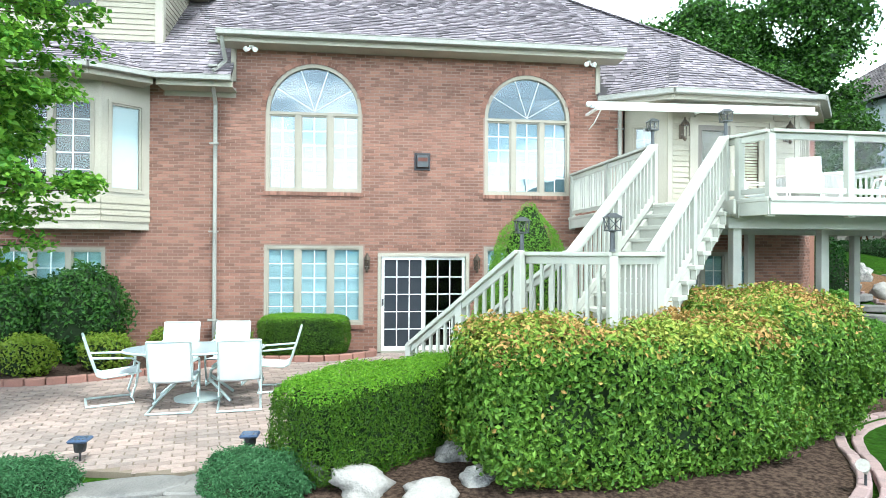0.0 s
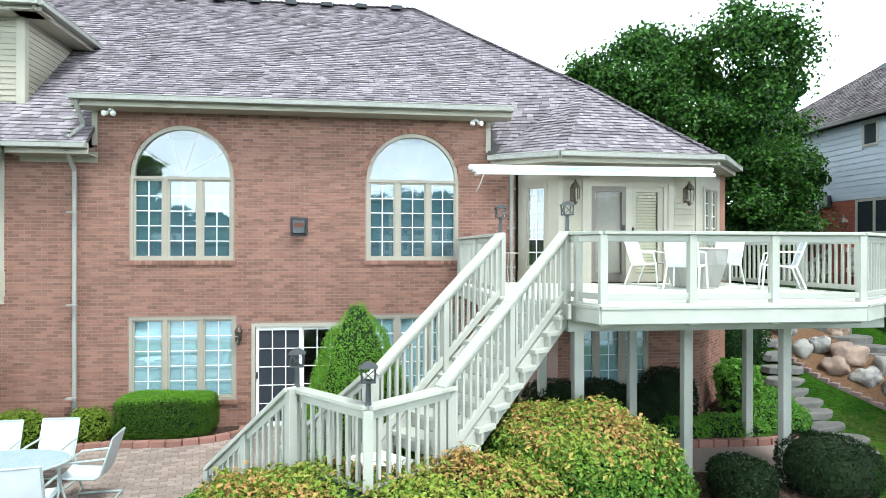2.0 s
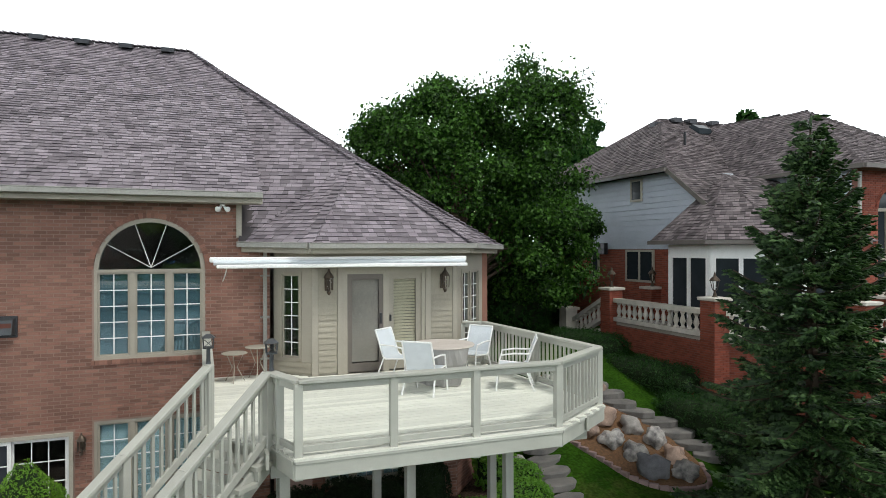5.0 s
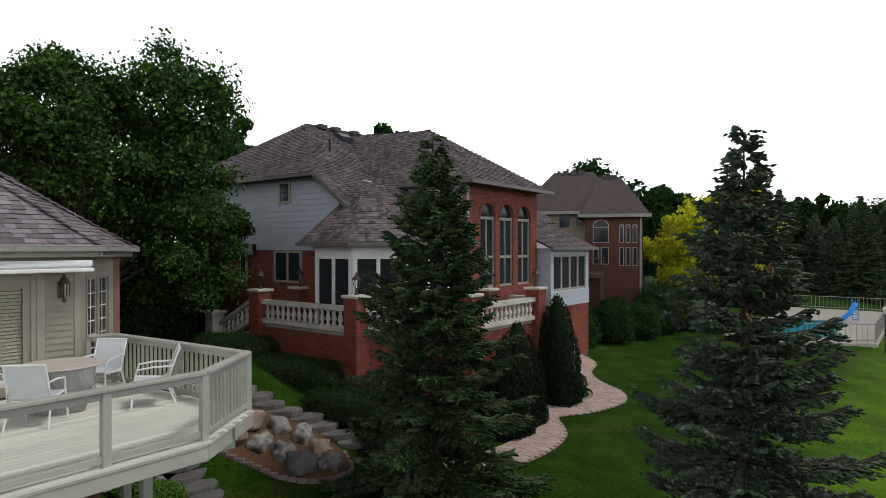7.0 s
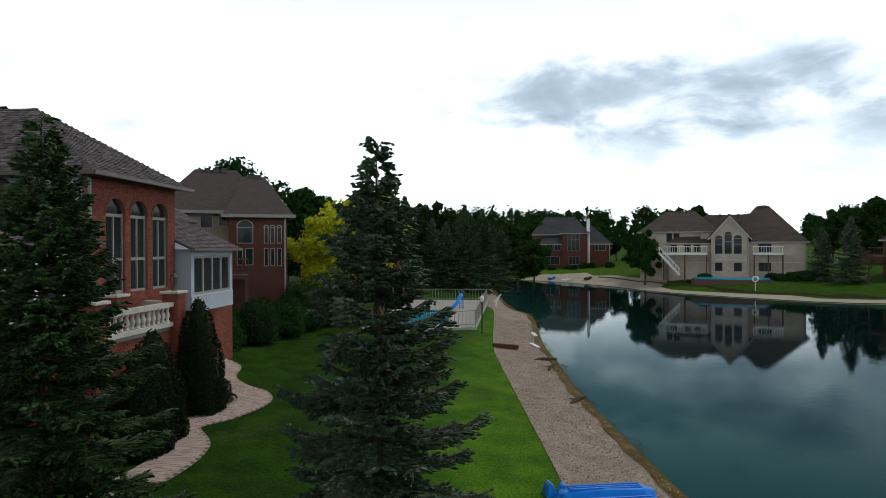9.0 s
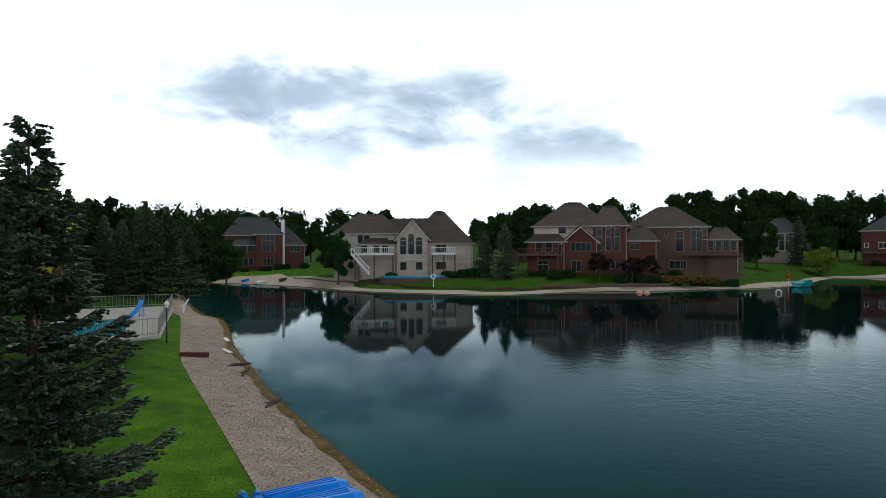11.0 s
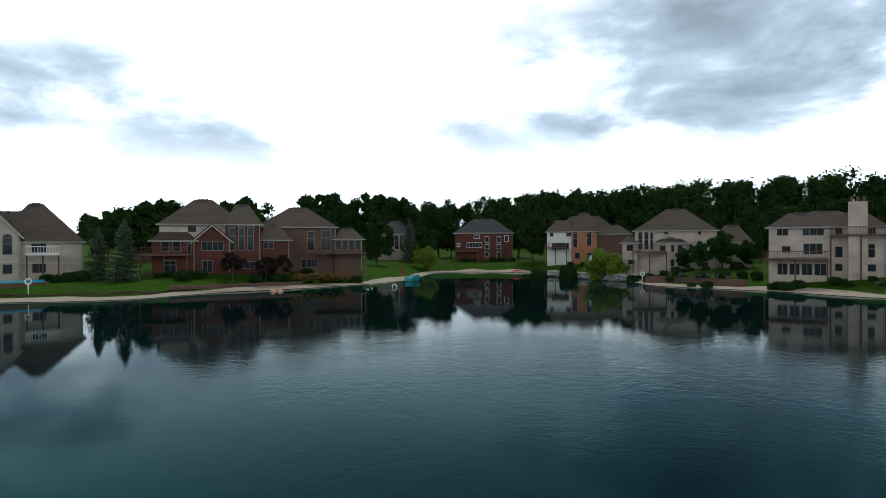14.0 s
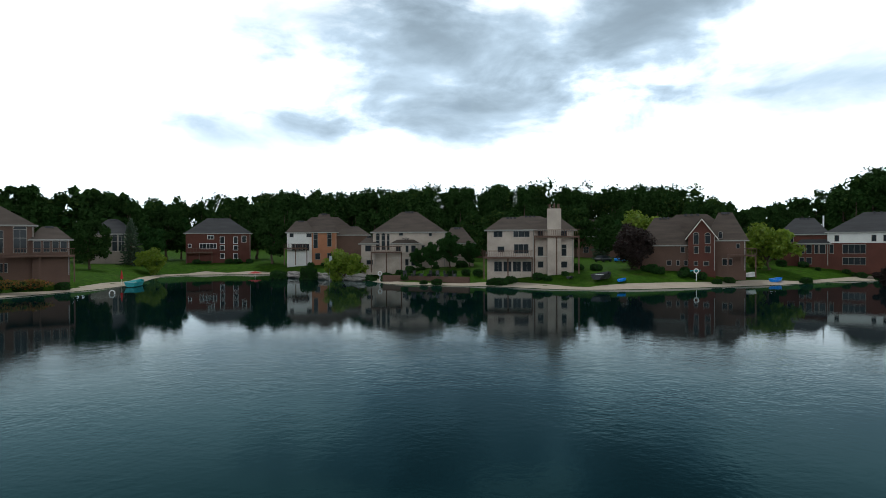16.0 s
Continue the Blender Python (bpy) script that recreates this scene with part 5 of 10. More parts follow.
part("crank_rod", Solid().tube([(4.8, -0.85, 5.12), (4.74, -0.55, 4.85), (4.72, -0.3, 4.78)], 0.012, 6), WHITE, aw)

# alarm box on the wall
vb = thing("wall_vent", "grey metal wall vent box with a red stripe", "vent", pose(1.15, -0.012, 4.04))
part("housing", Solid().box(-0.17, -0.03, -0.19, 0.17, 0.01, 0.19), DARKMETAL, vb, bevel=0.01)
part("hood", Solid().add([(-0.14, -0.03, 0.16), (0.14, -0.03, 0.16), (0.14, -0.03, -0.15), (-0.14, -0.03, -0.15), (-0.12, -0.11, 0.12), (0.12, -0.11, 0.12), (0.11, -0.15, -0.13), (-0.11, -0.15, -0.13)],
                         [(4, 7, 6, 5), (0, 4, 5, 1), (1, 5, 6, 2), (2, 6, 7, 3), (3, 7, 4, 0)]), PEWTER, vb)
part("stripe", Solid().add([(-0.10, -0.122, 0.07), (0.10, -0.122, 0.07), (0.10, -0.136, -0.01), (-0.10, -0.136, -0.01)], [(0, 3, 2, 1)]), FARRED, vb, "dark red stripe")


def sconce(m, label, h=0.34):
    s = thing("wall_lamp", label, "wall lamp", m, group="wall lanterns")
    part("backplate", Solid().box(-0.045, -0.02, -0.12, 0.045, 0.0, 0.12), BRONZE, s, bevel=0.008)
    part("arm", Solid().tube([(0, -0.01, -0.06), (0, -0.08, -0.14), (0, -0.13, -0.10)], 0.012, 6), BRONZE, s)
    part("cage", Solid().lathe([(0.03, -0.12), (0.055, -0.09), (0.075, 0.0), (0.065, 0.08), (0.05, 0.10)], (0, -0.13, 0), 8), CLEAR, s, "clear glass lantern body")
    part("cap", Solid().lathe([(0.085, 0.09), (0.06, 0.14), (0.02, 0.19), (0.012, 0.23)], (0, -0.13, 0), 8), BRONZE, s)
    part("foot", Solid().lathe([(0.012, -0.18), (0.035, -0.14), (0.03, -0.12)], (0, -0.13, 0), 8), BRONZE, s)
    cg = Solid()
    for i in range(4):
        a = math.pi / 4 + i * math.pi / 2
        cg.beam((0.07 * math.cos(a), -0.13 + 0.07 * math.sin(a), -0.10), (0.075 * math.cos(a), -0.13 + 0.075 * math.sin(a), 0.10), 0.012, 0.012)
    part("cage_bar", cg, BRONZE, s)
    return s


sconce(pose(-0.01, -0.012, 1.86), "brick-red metal lantern on the brick wall by the patio door")
sconce(pose(2.32, -0.012, 1.86), "brick-red metal lantern on the brick wall by the patio door")
sconce(pose(6.66, -0.63, 4.72) @ Matrix.Scale(1.25, 4), "bronze lantern on the cream clapboard wall")
sconce(pose(9.08, -0.63, 4.72) @ Matrix.Scale(1.25, 4), "bronze lantern on the cream clapboard wall")


def floodlight(m):
    f = thing("floodlight", "pair of small white floodlights under the eave", "floodlight", m, group="floodlights")
    part("base", Solid().lathe([(0.05, -0.04), (0.05, 0.0)], (0, 0, 0), 10), WHITE, f)
    for sx in (-1, 1):
        b = Solid()
        b.tube([(sx * 0.02, 0, -0.04), (sx * 0.06, -0.04, -0.09), (sx * 0.09, -0.12, -0.11)], [0.02, 0.035, 0.055], 10)
        part("lamp_head", b, WHITE, f, smooth=True)


floodlight(pose(-2.35, -0.30, 6.26))
floodlight(pose(4.72, -0.30, 6.26))

# ---- deck and stairs ----
DZ, RZ = 2.90, 3.82
DECK = [(4.40, -0.02), (4.40, -3.84), (4.46, -3.92), (5.22, -4.68), (5.42, -5.36), (9.08, -5.36), (10.40, -4.46), (10.06, -0.20), (10.06, 0.0), (9.42, -0.62), (6.36, -0.62), (5.72, 0.0)]
deck = thing("deck", "pale grey painted wooden deck on tall posts", "deck")
for i in range(38):
    y1 = -5.40 + i * 0.145
    y0 = y1 + 0.132
    ym = (y0 + y1) / 2
    xs_ = []
    for (ax, ay), (bx, by) in zip(DECK, DECK[1:] + DECK[:1]):
        if (ay > ym) != (by > ym):
            xs_.append(ax + (bx - ax) * (ym - ay) / (by - ay))
    xs_.sort()
    for a, b in zip(xs_[::2], xs_[1::2]):
        if b - a > 0.1:
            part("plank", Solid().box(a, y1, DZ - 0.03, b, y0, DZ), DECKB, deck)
fa = Solid()
edge = DECK[0:8]
for a, b in zip(edge, edge[1:]):
    fa.beam((*a, DZ - 0.13), (*b, DZ - 0.13), 0.045, 0.25)
    fa.beam((*a, DZ - 0.045), (*b, DZ - 0.045), 0.075, 0.05)
part("rim_board", fa, RAIL, deck, bevel=0.006)
jo = Solid()
for x in np.arange(4.7, 10.0, 0.42):
    jo.box(x, -5.0, DZ - 0.22, x + 0.04, -0.7, DZ - 0.03)
jo.box(5.2, -4.75, DZ - 0.42, 9.9, -4.55, DZ - 0.20).box(5.2, -2.2, DZ - 0.42, 10.0, -2.0, DZ - 0.20)
part("joist_frame", jo, RAIL, deck)
for x, y in ((5.38, -4.62), (7.29, -4.0), (9.0, -3.85), (7.27, -2.1), (9.58, -2.0), (5.6, -2.1)):
    part("post", Solid().box(x - 0.07, y - 0.07, gz(x, y) - 0.1, x + 0.07, y + 0.07, DZ - 0.2), RAIL, deck, bevel=0.008)


def railing(name, pts, label, mode, parent=None, z=RZ, floor_z=DZ):
    """A railing through the points: posts, top rail, bottom rail and balusters or glass in each bay."""
    r = thing(name, label, "railing")
    for i, p in enumerate(pts):
        part("post", Solid().box(p[0] - 0.05, p[1] - 0.05, floor_z - 0.28, p[0] + 0.05, p[1] + 0.05, z - 0.04), RAIL, r, bevel=0.006)
    for i, (a, b) in enumerate(zip(pts, pts[1:])):
        part("top_rail", Solid().beam((*a, z - 0.015), (*b, z - 0.015), 0.15, 0.045).beam((*a, z - 0.085), (*b, z - 0.085), 0.045, 0.09), RAIL, r, bevel=0.006)
        part("bottom_rail", Solid().beam((*a, floor_z + 0.09), (*b, floor_z + 0.09), 0.05, 0.08), RAIL, r, bevel=0.005)
        va, vb = Vector((*a, 0)), Vector((*b, 0))
        L = (vb - va).length
        d = (vb - va) / L
        if mode[i] == "g":
            g = part("glass_pane", Solid().beam(va + d * 0.06 + Vector((0, 0, (floor_z + z) / 2)), vb - d * 0.06 + Vector((0, 0, (floor_z + z) / 2)), 0.008, z - floor_z - 0.26), CLEAR, r, "clear glass panel")
            g.visible_shadow = False
        elif mode[i] == "b":
            n = max(1, round((L - 0.1) / 0.125))
            bal = Solid().box(-0.018, -0.018, floor_z + 0.10, 0.018, 0.018, z - 0.12).mesh("baluster", RAIL)
            for j in range(1, n):
                q = va.lerp(vb, j / n)
                share("baluster", bal, r, Matrix.Translation((q.x, q.y, 0)) @ Matrix.Rotation(math.atan2(d.y, d.x), 4, "Z"))
    return r


railing("deck_railing", [(5.22, -4.62), (5.30, -4.86), (5.47, -5.30), (6.66, -5.30), (7.80, -5.30), (9.06, -5.30), (10.34, -4.42), (10.20, -2.6), (10.03, -0.62), (9.62, -0.42)],
        "pale grey deck railing with glass panels and balusters", "bngggbbbb")
railing("deck_railing", [(4.46, -3.86), (4.44, -2.1), (4.42, -0.15)], "pale grey deck railing beside the brick wall", "bb")

UDIR, VDIR = Vector((-0.765, -0.644, 0)), Vector((0.644, -0.765, 0))
TOPL, TOPR = Vector((4.47, -3.87, 0)), Vector((5.24, -4.63, 0))
LAND_Z = 1.20


def flight(name, start, d, side, width, z_top, n, rise, run, label, rails=(True, True), rail_len=None, end_post=True):
    """A stair flight: treads, stringers, sloping rails with balusters and newels. start is the upper corner on the side away from 'side'."""
    st = thing(name, label, "stairs")
    tr = None
    for i in range(1, n):
        p = start + d * (run * (i - 0.5)) + side * (width / 2)
        z = z_top - rise * i
        s = Solid().beam(p - side * (width / 2 + 0.10) + Vector((0, 0, z - 0.03)), p + side * (width / 2 + 0.10) + Vector((0, 0, z - 0.03)), run + 0.03, 0.06)
        part("tread", s, RAIL, st, bevel=0.006)
        e = Solid().beam(p - side * (width / 2 + 0.10) + d * 0.10 + Vector((0, 0, z - 0.12)), p + side * (width / 2 + 0.10) + d * 0.10 + Vector((0, 0, z - 0.12)), 0.04, 0.13)
        part("tread_support", e, RAIL, st)
    L = run * n
    for k, off in enumerate((0.0, width)):
        a, b = start + side * off, start + side * off + d * L
        part("stringer", Solid().beam(a + Vector((0, 0, z_top - 0.22)), b + Vector((0, 0, z_top - rise * n - 0.14)), 0.05, 0.24), RAIL, st)
    for k, off in enumerate((0.0, width)):
        if not rails[k]:
            continue
        a, b = start + side * off, start + side * off + d * (rail_len or L)
        drop = rise / run * (rail_len or L)
        part("top_rail", Solid().beam(a + Vector((0, 0, z_top + 0.92)), b + Vector((0, 0, z_top + 0.92 - drop)), 0.15, 0.05).beam(a + Vector((0, 0, z_top + 0.86)), b + Vector((0, 0, z_top + 0.86 - drop)), 0.045, 0.10), RAIL, st, bevel=0.006)
        part("lower_rail", Solid().beam(a + Vector((0, 0, z_top + 0.10)), b + Vector((0, 0, z_top + 0.10 - drop)), 0.05, 0.10), RAIL, st, bevel=0.005)
        m = round((b - a).length / 0.125)
        bal = Solid().box(-0.018, -0.018, 0.12, 0.018, 0.018, 0.86).mesh("baluster", RAIL)
        for j in range(1, m):
            q = a.lerp(b, j / m)
            share("baluster", bal, st, Matrix.Translation((q.x, q.y, z_top - drop * j / m)) @ Matrix.Rotation(math.atan2(d.y, d.x), 4, "Z"))
        posts = [(a, z_top), (a.lerp(b, 0.5), z_top - drop / 2)] + ([(b, z_top - drop)] if end_post else [])
        for q, z in posts:
            part("newel_post", Solid().beam(Vector((q.x, q.y, z - 0.25)), Vector((q.x, q.y, z + 0.93)), 0.10, 0.10, up=d), RAIL, st, bevel=0.006)
    return st


flight("upper_stairs", TOPL, UDIR, VDIR, 1.08, DZ, 9, 0.189, 0.272, "pale grey wooden stairs with open risers down from the deck", rail_len=2.46)
flight("lower_stairs", Vector((2.52, -5.52, 0)), -VDIR, UDIR, 1.05, LAND_Z, 6, 0.2, 0.285, "pale grey wooden stairs from the landing to the patio", rail_len=1.80)
land = thing("stair_landing", "pale grey stair landing with slatted rail", "landing")
LC = [Vector((2.52, -6.97, 0)), Vector((3.42, -6.20, 0)), Vector((2.62, -5.36, 0)), Vector((1.76, -6.10, 0))]
for i in range(8):
    t0, t1 = i / 8, (i + 0.94) / 8
    a, b, c, d_ = LC[0].lerp(LC[1], t0), LC[0].lerp(LC[1], t1), LC[3].lerp(LC[2], t1), LC[3].lerp(LC[2], t0)
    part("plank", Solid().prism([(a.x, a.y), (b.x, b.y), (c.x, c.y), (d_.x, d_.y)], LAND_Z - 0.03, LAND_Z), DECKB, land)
rim = Solid()
for a, b in zip(LC, LC[1:] + LC[:1]):
    rim.beam(a + Vector((0, 0, LAND_Z - 0.13)), b + Vector((0, 0, LAND_Z - 0.13)), 0.05, 0.22)
part("rim_board", rim, RAIL, land)
for p in LC:
    part("post", Solid().box(p.x - 0.06, p.y - 0.06, -0.2, p.x + 0.06, p.y + 0.06, LAND_Z - 0.03), RAIL, land)
railing("landing_railing", [(3.42, -6.20), (2.52, -6.97), (1.76, -6.10)], "pale grey railing round the stair landing", "bb", z=2.11, floor_z=LAND_Z)


def post_lamp(x, y, z, label):
    """A small square lantern on a short pipe."""
    p = thing("post_lamp", label, "lantern", pose(x, y, z), group="railing lanterns")
    part("pipe", Solid().lathe([(0.035, 0.0), (0.028, 0.03), (0.024, 0.20), (0.045, 0.22)], n=10), PEWTER, p)
    part("lantern_glass", Solid().box(-0.055, -0.055, 0.23, 0.055, 0.055, 0.35), CLEAR, p, "clear glass lantern body")
    for sx in (-1, 1):
        for sy in (-1, 1):
            part("corner_bar", Solid().beam((sx * 0.06, sy * 0.06, 0.22), (sx * 0.068, sy * 0.068, 0.36), 0.012, 0.012), PEWTER, p)
    for a, b in (((-0.06, -0.064, 0.23), (0.064, -0.066, 0.35)), ((0.06, -0.064, 0.23), (-0.064, -0.066, 0.35)), ((-0.064, -0.06, 0.23), (-0.066, 0.064, 0.35)), ((-0.064, 0.06, 0.23), (-0.066, -0.064, 0.35))):
        part("cross_bar", Solid().beam(a, b, 0.008, 0.008), PEWTER, p)
    part("cap", Solid().add([(-0.09, -0.09, 0.355), (0.09, -0.09, 0.355), (0.09, 0.09, 0.355), (-0.09, 0.09, 0.355), (-0.03, -0.03, 0.405), (0.03, -0.03, 0.405), (0.03, 0.03, 0.405), (-0.03, 0.03, 0.405)],
                            [(3, 2, 1, 0), (4, 5, 6, 7), (0, 1, 5, 4), (1, 2, 6, 5), (2, 3, 7, 6), (3, 0, 4, 7)]), PEWTER, p)
    part("floor_plate", Solid().box(-0.07, -0.07, 0.215, 0.07, 0.07, 0.23), PEWTER, p)
    return p


for x, y, z in ((4.46, -3.86, RZ + 0.02), (5.22, -4.64, RZ + 0.02), (2.52, -6.97, 2.12), (1.77, -6.10, 2.12)):
    post_lamp(x, y, z, "grey metal and glass lantern on the railing post")


# ---- garden furniture ----
def sling_chair(m, label, group, frame_mat, scale=1.0):
    """A cantilever garden chair: bent tube frame with a taut white sling."""
    c = thing("patio_chair", label, "chair", m, group=group)
    sl_ = Solid()
    prof = [(-0.02, 0.30, 0.44), (0.0, 0.20, 0.415), (0, -0.16, 0.385), (0, -0.235, 0.42), (0, -0.27, 0.52), (0, -0.335, 0.72), (0, -0.40, 0.94)]
    n = len(prof)
    vs = []
    for _, y, z in prof:
        for x in (-0.25, 0.0, 0.25):
            vs.append((x, y, z - (0.012 if x == 0 else 0)))
    fs = [(i * 3 + j, i * 3 + j + 1, i * 3 + j + 4, i * 3 + j + 3) for i in range(n - 1) for j in range(2)]
    vs2 = [(x, y - 0.008, z - 0.012) for x, y, z in vs]
    k_ = len(vs)
    sl_.add(vs + vs2, fs + [tuple(k_ + q for q in f[::-1]) for f in fs])
    part("sling", sl_, SLING, c, "taut white mesh sling")
    for sx in (-1, 1):
        x = sx * 0.265
        part("side_tube", Solid().tube([(x, y, z) for _, y, z in prof], 0.016, 6), frame_mat, c)
        part("arm_tube", Solid().tube([(x, -0.31, 0.66), (x * 1.05, -0.05, 0.645), (x * 1.08, 0.18, 0.63), (x * 1.05, 0.27, 0.56), (x * 1.05, 0.24, 0.30), (x * 1.05, 0.18, 0.10), (x * 1.03, 0.22, 0.018), (x * 1.03, -0.36, 0.018)], 0.016, 6), frame_mat, c)
    part("rear_tube", Solid().tube([(-0.273, -0.36, 0.018), (0.273, -0.36, 0.018)], 0.016, 6), frame_mat, c)
    part("top_tube", Solid().tube([(-0.265, -0.40, 0.94), (0.265, -0.40, 0.94)], 0.016, 6), frame_mat, c)
    return c


tx, ty = -2.45, -3.95
TURN = 8
ch = sling_chair(pose(-2.58, -4.50, 0.0, 0, 0, 6), "white sling cantilever chair on the brick patio", "patio chairs", CHAIR_FRAME)
for x, y, a in ((-1.74, -4.44, 10), (-2.98, -2.98, 184), (-2.22, -2.92, 178), (-3.50, -4.02, -66), (-1.42, -3.46, 94)):
    copy_thing(ch, pose(x, y, 0, 0, 0, a))
tb = thing("patio_table", "pale metal garden table with a frosted glass top", "table", pose(tx, ty, 0, 0, 0, TURN))
part("tabletop", Solid().prism([(0.82 * math.cos(a) * (1.15), 0.50 * math.sin(a) * 1.15) for a in [math.pi * 2 * i / 28 for i in range(28)]], 0.715, 0.728), surf("frosted_table_glass", (0.38, 0.48, 0.51), (0.33, 0.43, 0.46), 0.12, 3, 40, 0.02, spec=0.7), tb, "frosted glass top", bevel=0.003)
part("rim", Solid().tube([(0.945 * math.cos(a), 0.58 * math.sin(a), 0.712) for a in [math.pi * 2 * i / 28 for i in range(29)]], 0.018, 6), CHAIR_FRAME, tb)
for sx in (-1, 1):
    for sy in (-1, 1):
        part("leg", Solid().tube([(sx * 0.62, sy * 0.36, 0.70), (sx * 0.22, sy * 0.14, 0.42), (sx * 0.2, sy * 0.13, 0.3), (sx * 0.5, sy * 0.32, 0.015)], 0.022, 6), CHAIR_FRAME, tb)
ub = thing("umbrella_base", "pale metal umbrella base under the table", "umbrella base", pose(tx + 0.05, ty - 0.02, 0.0, 0, 0, TURN))
part("plate", Solid().lathe([(0.32, 0.0), (0.33, 0.03), (0.20, 0.06), (0.06, 0.09)], n=20), CHAIR_FRAME, ub)
part("stem", Solid().tube([(0, 0, 0.08), (0, 0, 0.42)], 0.028, 10), CHAIR_FRAME, ub)


def deck_chair(m, label):
    c = thing("deck_chair", label, "chair", m, group="deck chairs")
    sl_ = Solid()
    prof = [(0.27, 0.44), (0.20, 0.43), (-0.16, 0.40), (-0.22, 0.44), (-0.26, 0.55), (-0.33, 0.76), (-0.40, 0.93)]
    vs = [(x, y, z) for y, z in prof for x in (-0.25, 0.25)]
    vs2 = [(x, y - 0.008, z - 0.012) for x, y, z in vs]
    fs = [(i * 2, i * 2 + 1, i * 2 + 3, i * 2 + 2) for i in range(len(prof) - 1)]
    sl_.add(vs + vs2, fs + [tuple(len(vs) + q for q in f[::-1]) for f in fs])
    part("sling", sl_, SLING, c)
    for sx in (-1, 1):
        x = sx * 0.265
        part("side_tube", Solid().tube([(x, y, z) for y, z in prof], 0.016, 6), WHITE, c)
        part("arm", Solid().tube([(x, -0.30, 0.66), (x * 1.05, 0.0, 0.66), (x * 1.05, 0.22, 0.63), (x * 1.02, 0.27, 0.44), (x * 1.1, 0.31, 0.0)], 0.016, 6), WHITE, c)
        part("rear_leg", Solid().tube([(x, -0.20, 0.42), (x * 1.1, -0.36, 0.0)], 0.016, 6), WHITE, c)
    part("top_tube", Solid().tube([(-0.265, -0.40, 0.93), (0.265, -0.40, 0.93)], 0.016, 6), WHITE, c)
    return c


dtx, dty = 8.55, -2.05
dc = deck_chair(pose(dtx - 0.55, dty - 0.62, DZ, 0, 0, -42), "white sling armchair drawn up to the deck table")
for x, y, a in ((-0.62, 0.68, -140), (0.80, 0.52, 125), (1.05, -0.85, 62)):
    copy_thing(dc, pose(dtx + x, dty + y, DZ, 0, 0, a))
dt = thing("deck_table", "round tan-topped table half draped with a grey cover", "table", pose(dtx, dty, DZ))
part("tabletop", Solid().lathe([(0.58, 0.70), (0.60, 0.715), (0.59, 0.73)], n=28), surf("tan_tabletop", (0.58, 0.52, 0.47), (0.50, 0.44, 0.39), 0.5, 6, 80, 0.1), dt, "pinkish tan stone-look top")
part("column", Solid().tube([(0, 0, 0.02), (0, 0, 0.70)], 0.05, 12), WHITE, dt)
part("foot", Solid().lathe([(0.30, 0.0), (0.28, 0.03), (0.06, 0.05)], n=20), WHITE, dt)
drape = Solid()
nd = 40
for i in range(nd):
    a = 2 * math.pi * i / nd
    k_ = 1 + 0.07 * math.sin(a * 9)
    drape.v += [(0.57 * math.cos(a), 0.57 * math.sin(a), 0.70), (0.56 * k_ * math.cos(a), 0.56 * k_ * math.sin(a), 0.42), (0.42 * k_ * math.cos(a), 0.42 * k_ * math.sin(a), 0.02)]
for i in range(16, 34):
    j = (i + 1) % nd
    drape.f += [(i * 3, i * 3 + 1, j * 3 + 1, j * 3), (i * 3 + 1, i * 3 + 2, j * 3 + 2, j * 3 + 1)]
part("cover", drape, surf("grey_cover", (0.33, 0.32, 0.30), (0.26, 0.25, 0.24), 0.9, 4, 90, 0.2), dt, "hanging grey cloth cover")
for x, y, h in ((4.92, -0.62, 0.55), (5.35, -0.45, 0.62)):
    bt = thing("side_table", "small cream wrought side table by the brick wall", "side table", pose(x, y, DZ), group="small side tables")
    part("tabletop", Solid().lathe([(0.23, h - 0.015), (0.235, h), (0.22, h + 0.008)], n=20), TRIM, bt)
    for i in range(3):
        a = i * 2.09 + 0.4
        part("leg", Solid().tube([(0.18 * math.cos(a), 0.18 * math.sin(a), h - 0.02), (0.05 * math.cos(a), 0.05 * math.sin(a), h * 0.5), (0.2 * math.cos(a), 0.2 * math.sin(a), 0.01)], 0.010, 6), TRIM, bt)

# ---- patio, beds and edging ----
PATIO = [(-9.0, -0.35), (-9.0, -5.2), (-5.6, -6.4), (-3.3, -6.75), (-1.9, -7.05), (-1.1, -6.9), (-0.9, -6.3), (1.0, -5.0), (2.3, -3.9), (2.6, -2.5), (2.6, -0.10), (0.1, -0.10), (0.1, -0.55), (-0.8, -1.0), (-2.5, -1.05), (-3.4, -1.9), (-5.0, -2.7), (-7.5, -2.9)]
structure("patio", Solid().prism(PATIO, -0.09, -0.012), SANDJOINT, "brick paver patio by the house", "patio")
patio = bpy.data.objects["patio"]
pav = []
PA = radians(14)
r_p = np.random.default_rng(11)
pw, pl = 0.118, 0.232
ca, sa = math.cos(PA), math.sin(PA)
for i in range(-90, 90):
    for j in range(-60, 60):
        u = j * pl + (pl / 2 if i % 2 else 0)
        v = i * pw
        x, y = -2.5 + ca * u - sa * v, -3.6 + sa * u + ca * v
        pav.append((x, y))
pav = np.array(pav)
ok = inside(PATIO, pav[:, 0], pav[:, 1]) & (edge_distance(PATIO, pav[:, 0], pav[:, 1]) > 0.05)
pav = pav[ok]
order = np.argsort(-((pav[:, 1] < -3.9) & (pav[:, 0] > -4.2)).astype(float), kind="stable")
pav = pav[order]
PAVER_LIST = pav[:300]
rest_p = pav[300:]
cu = np.array([[-1, -1], [1, -1], [1, 1], [-1, 1]], float)
quad = cu * [pl / 2 - 0.006, pw / 2 - 0.006]
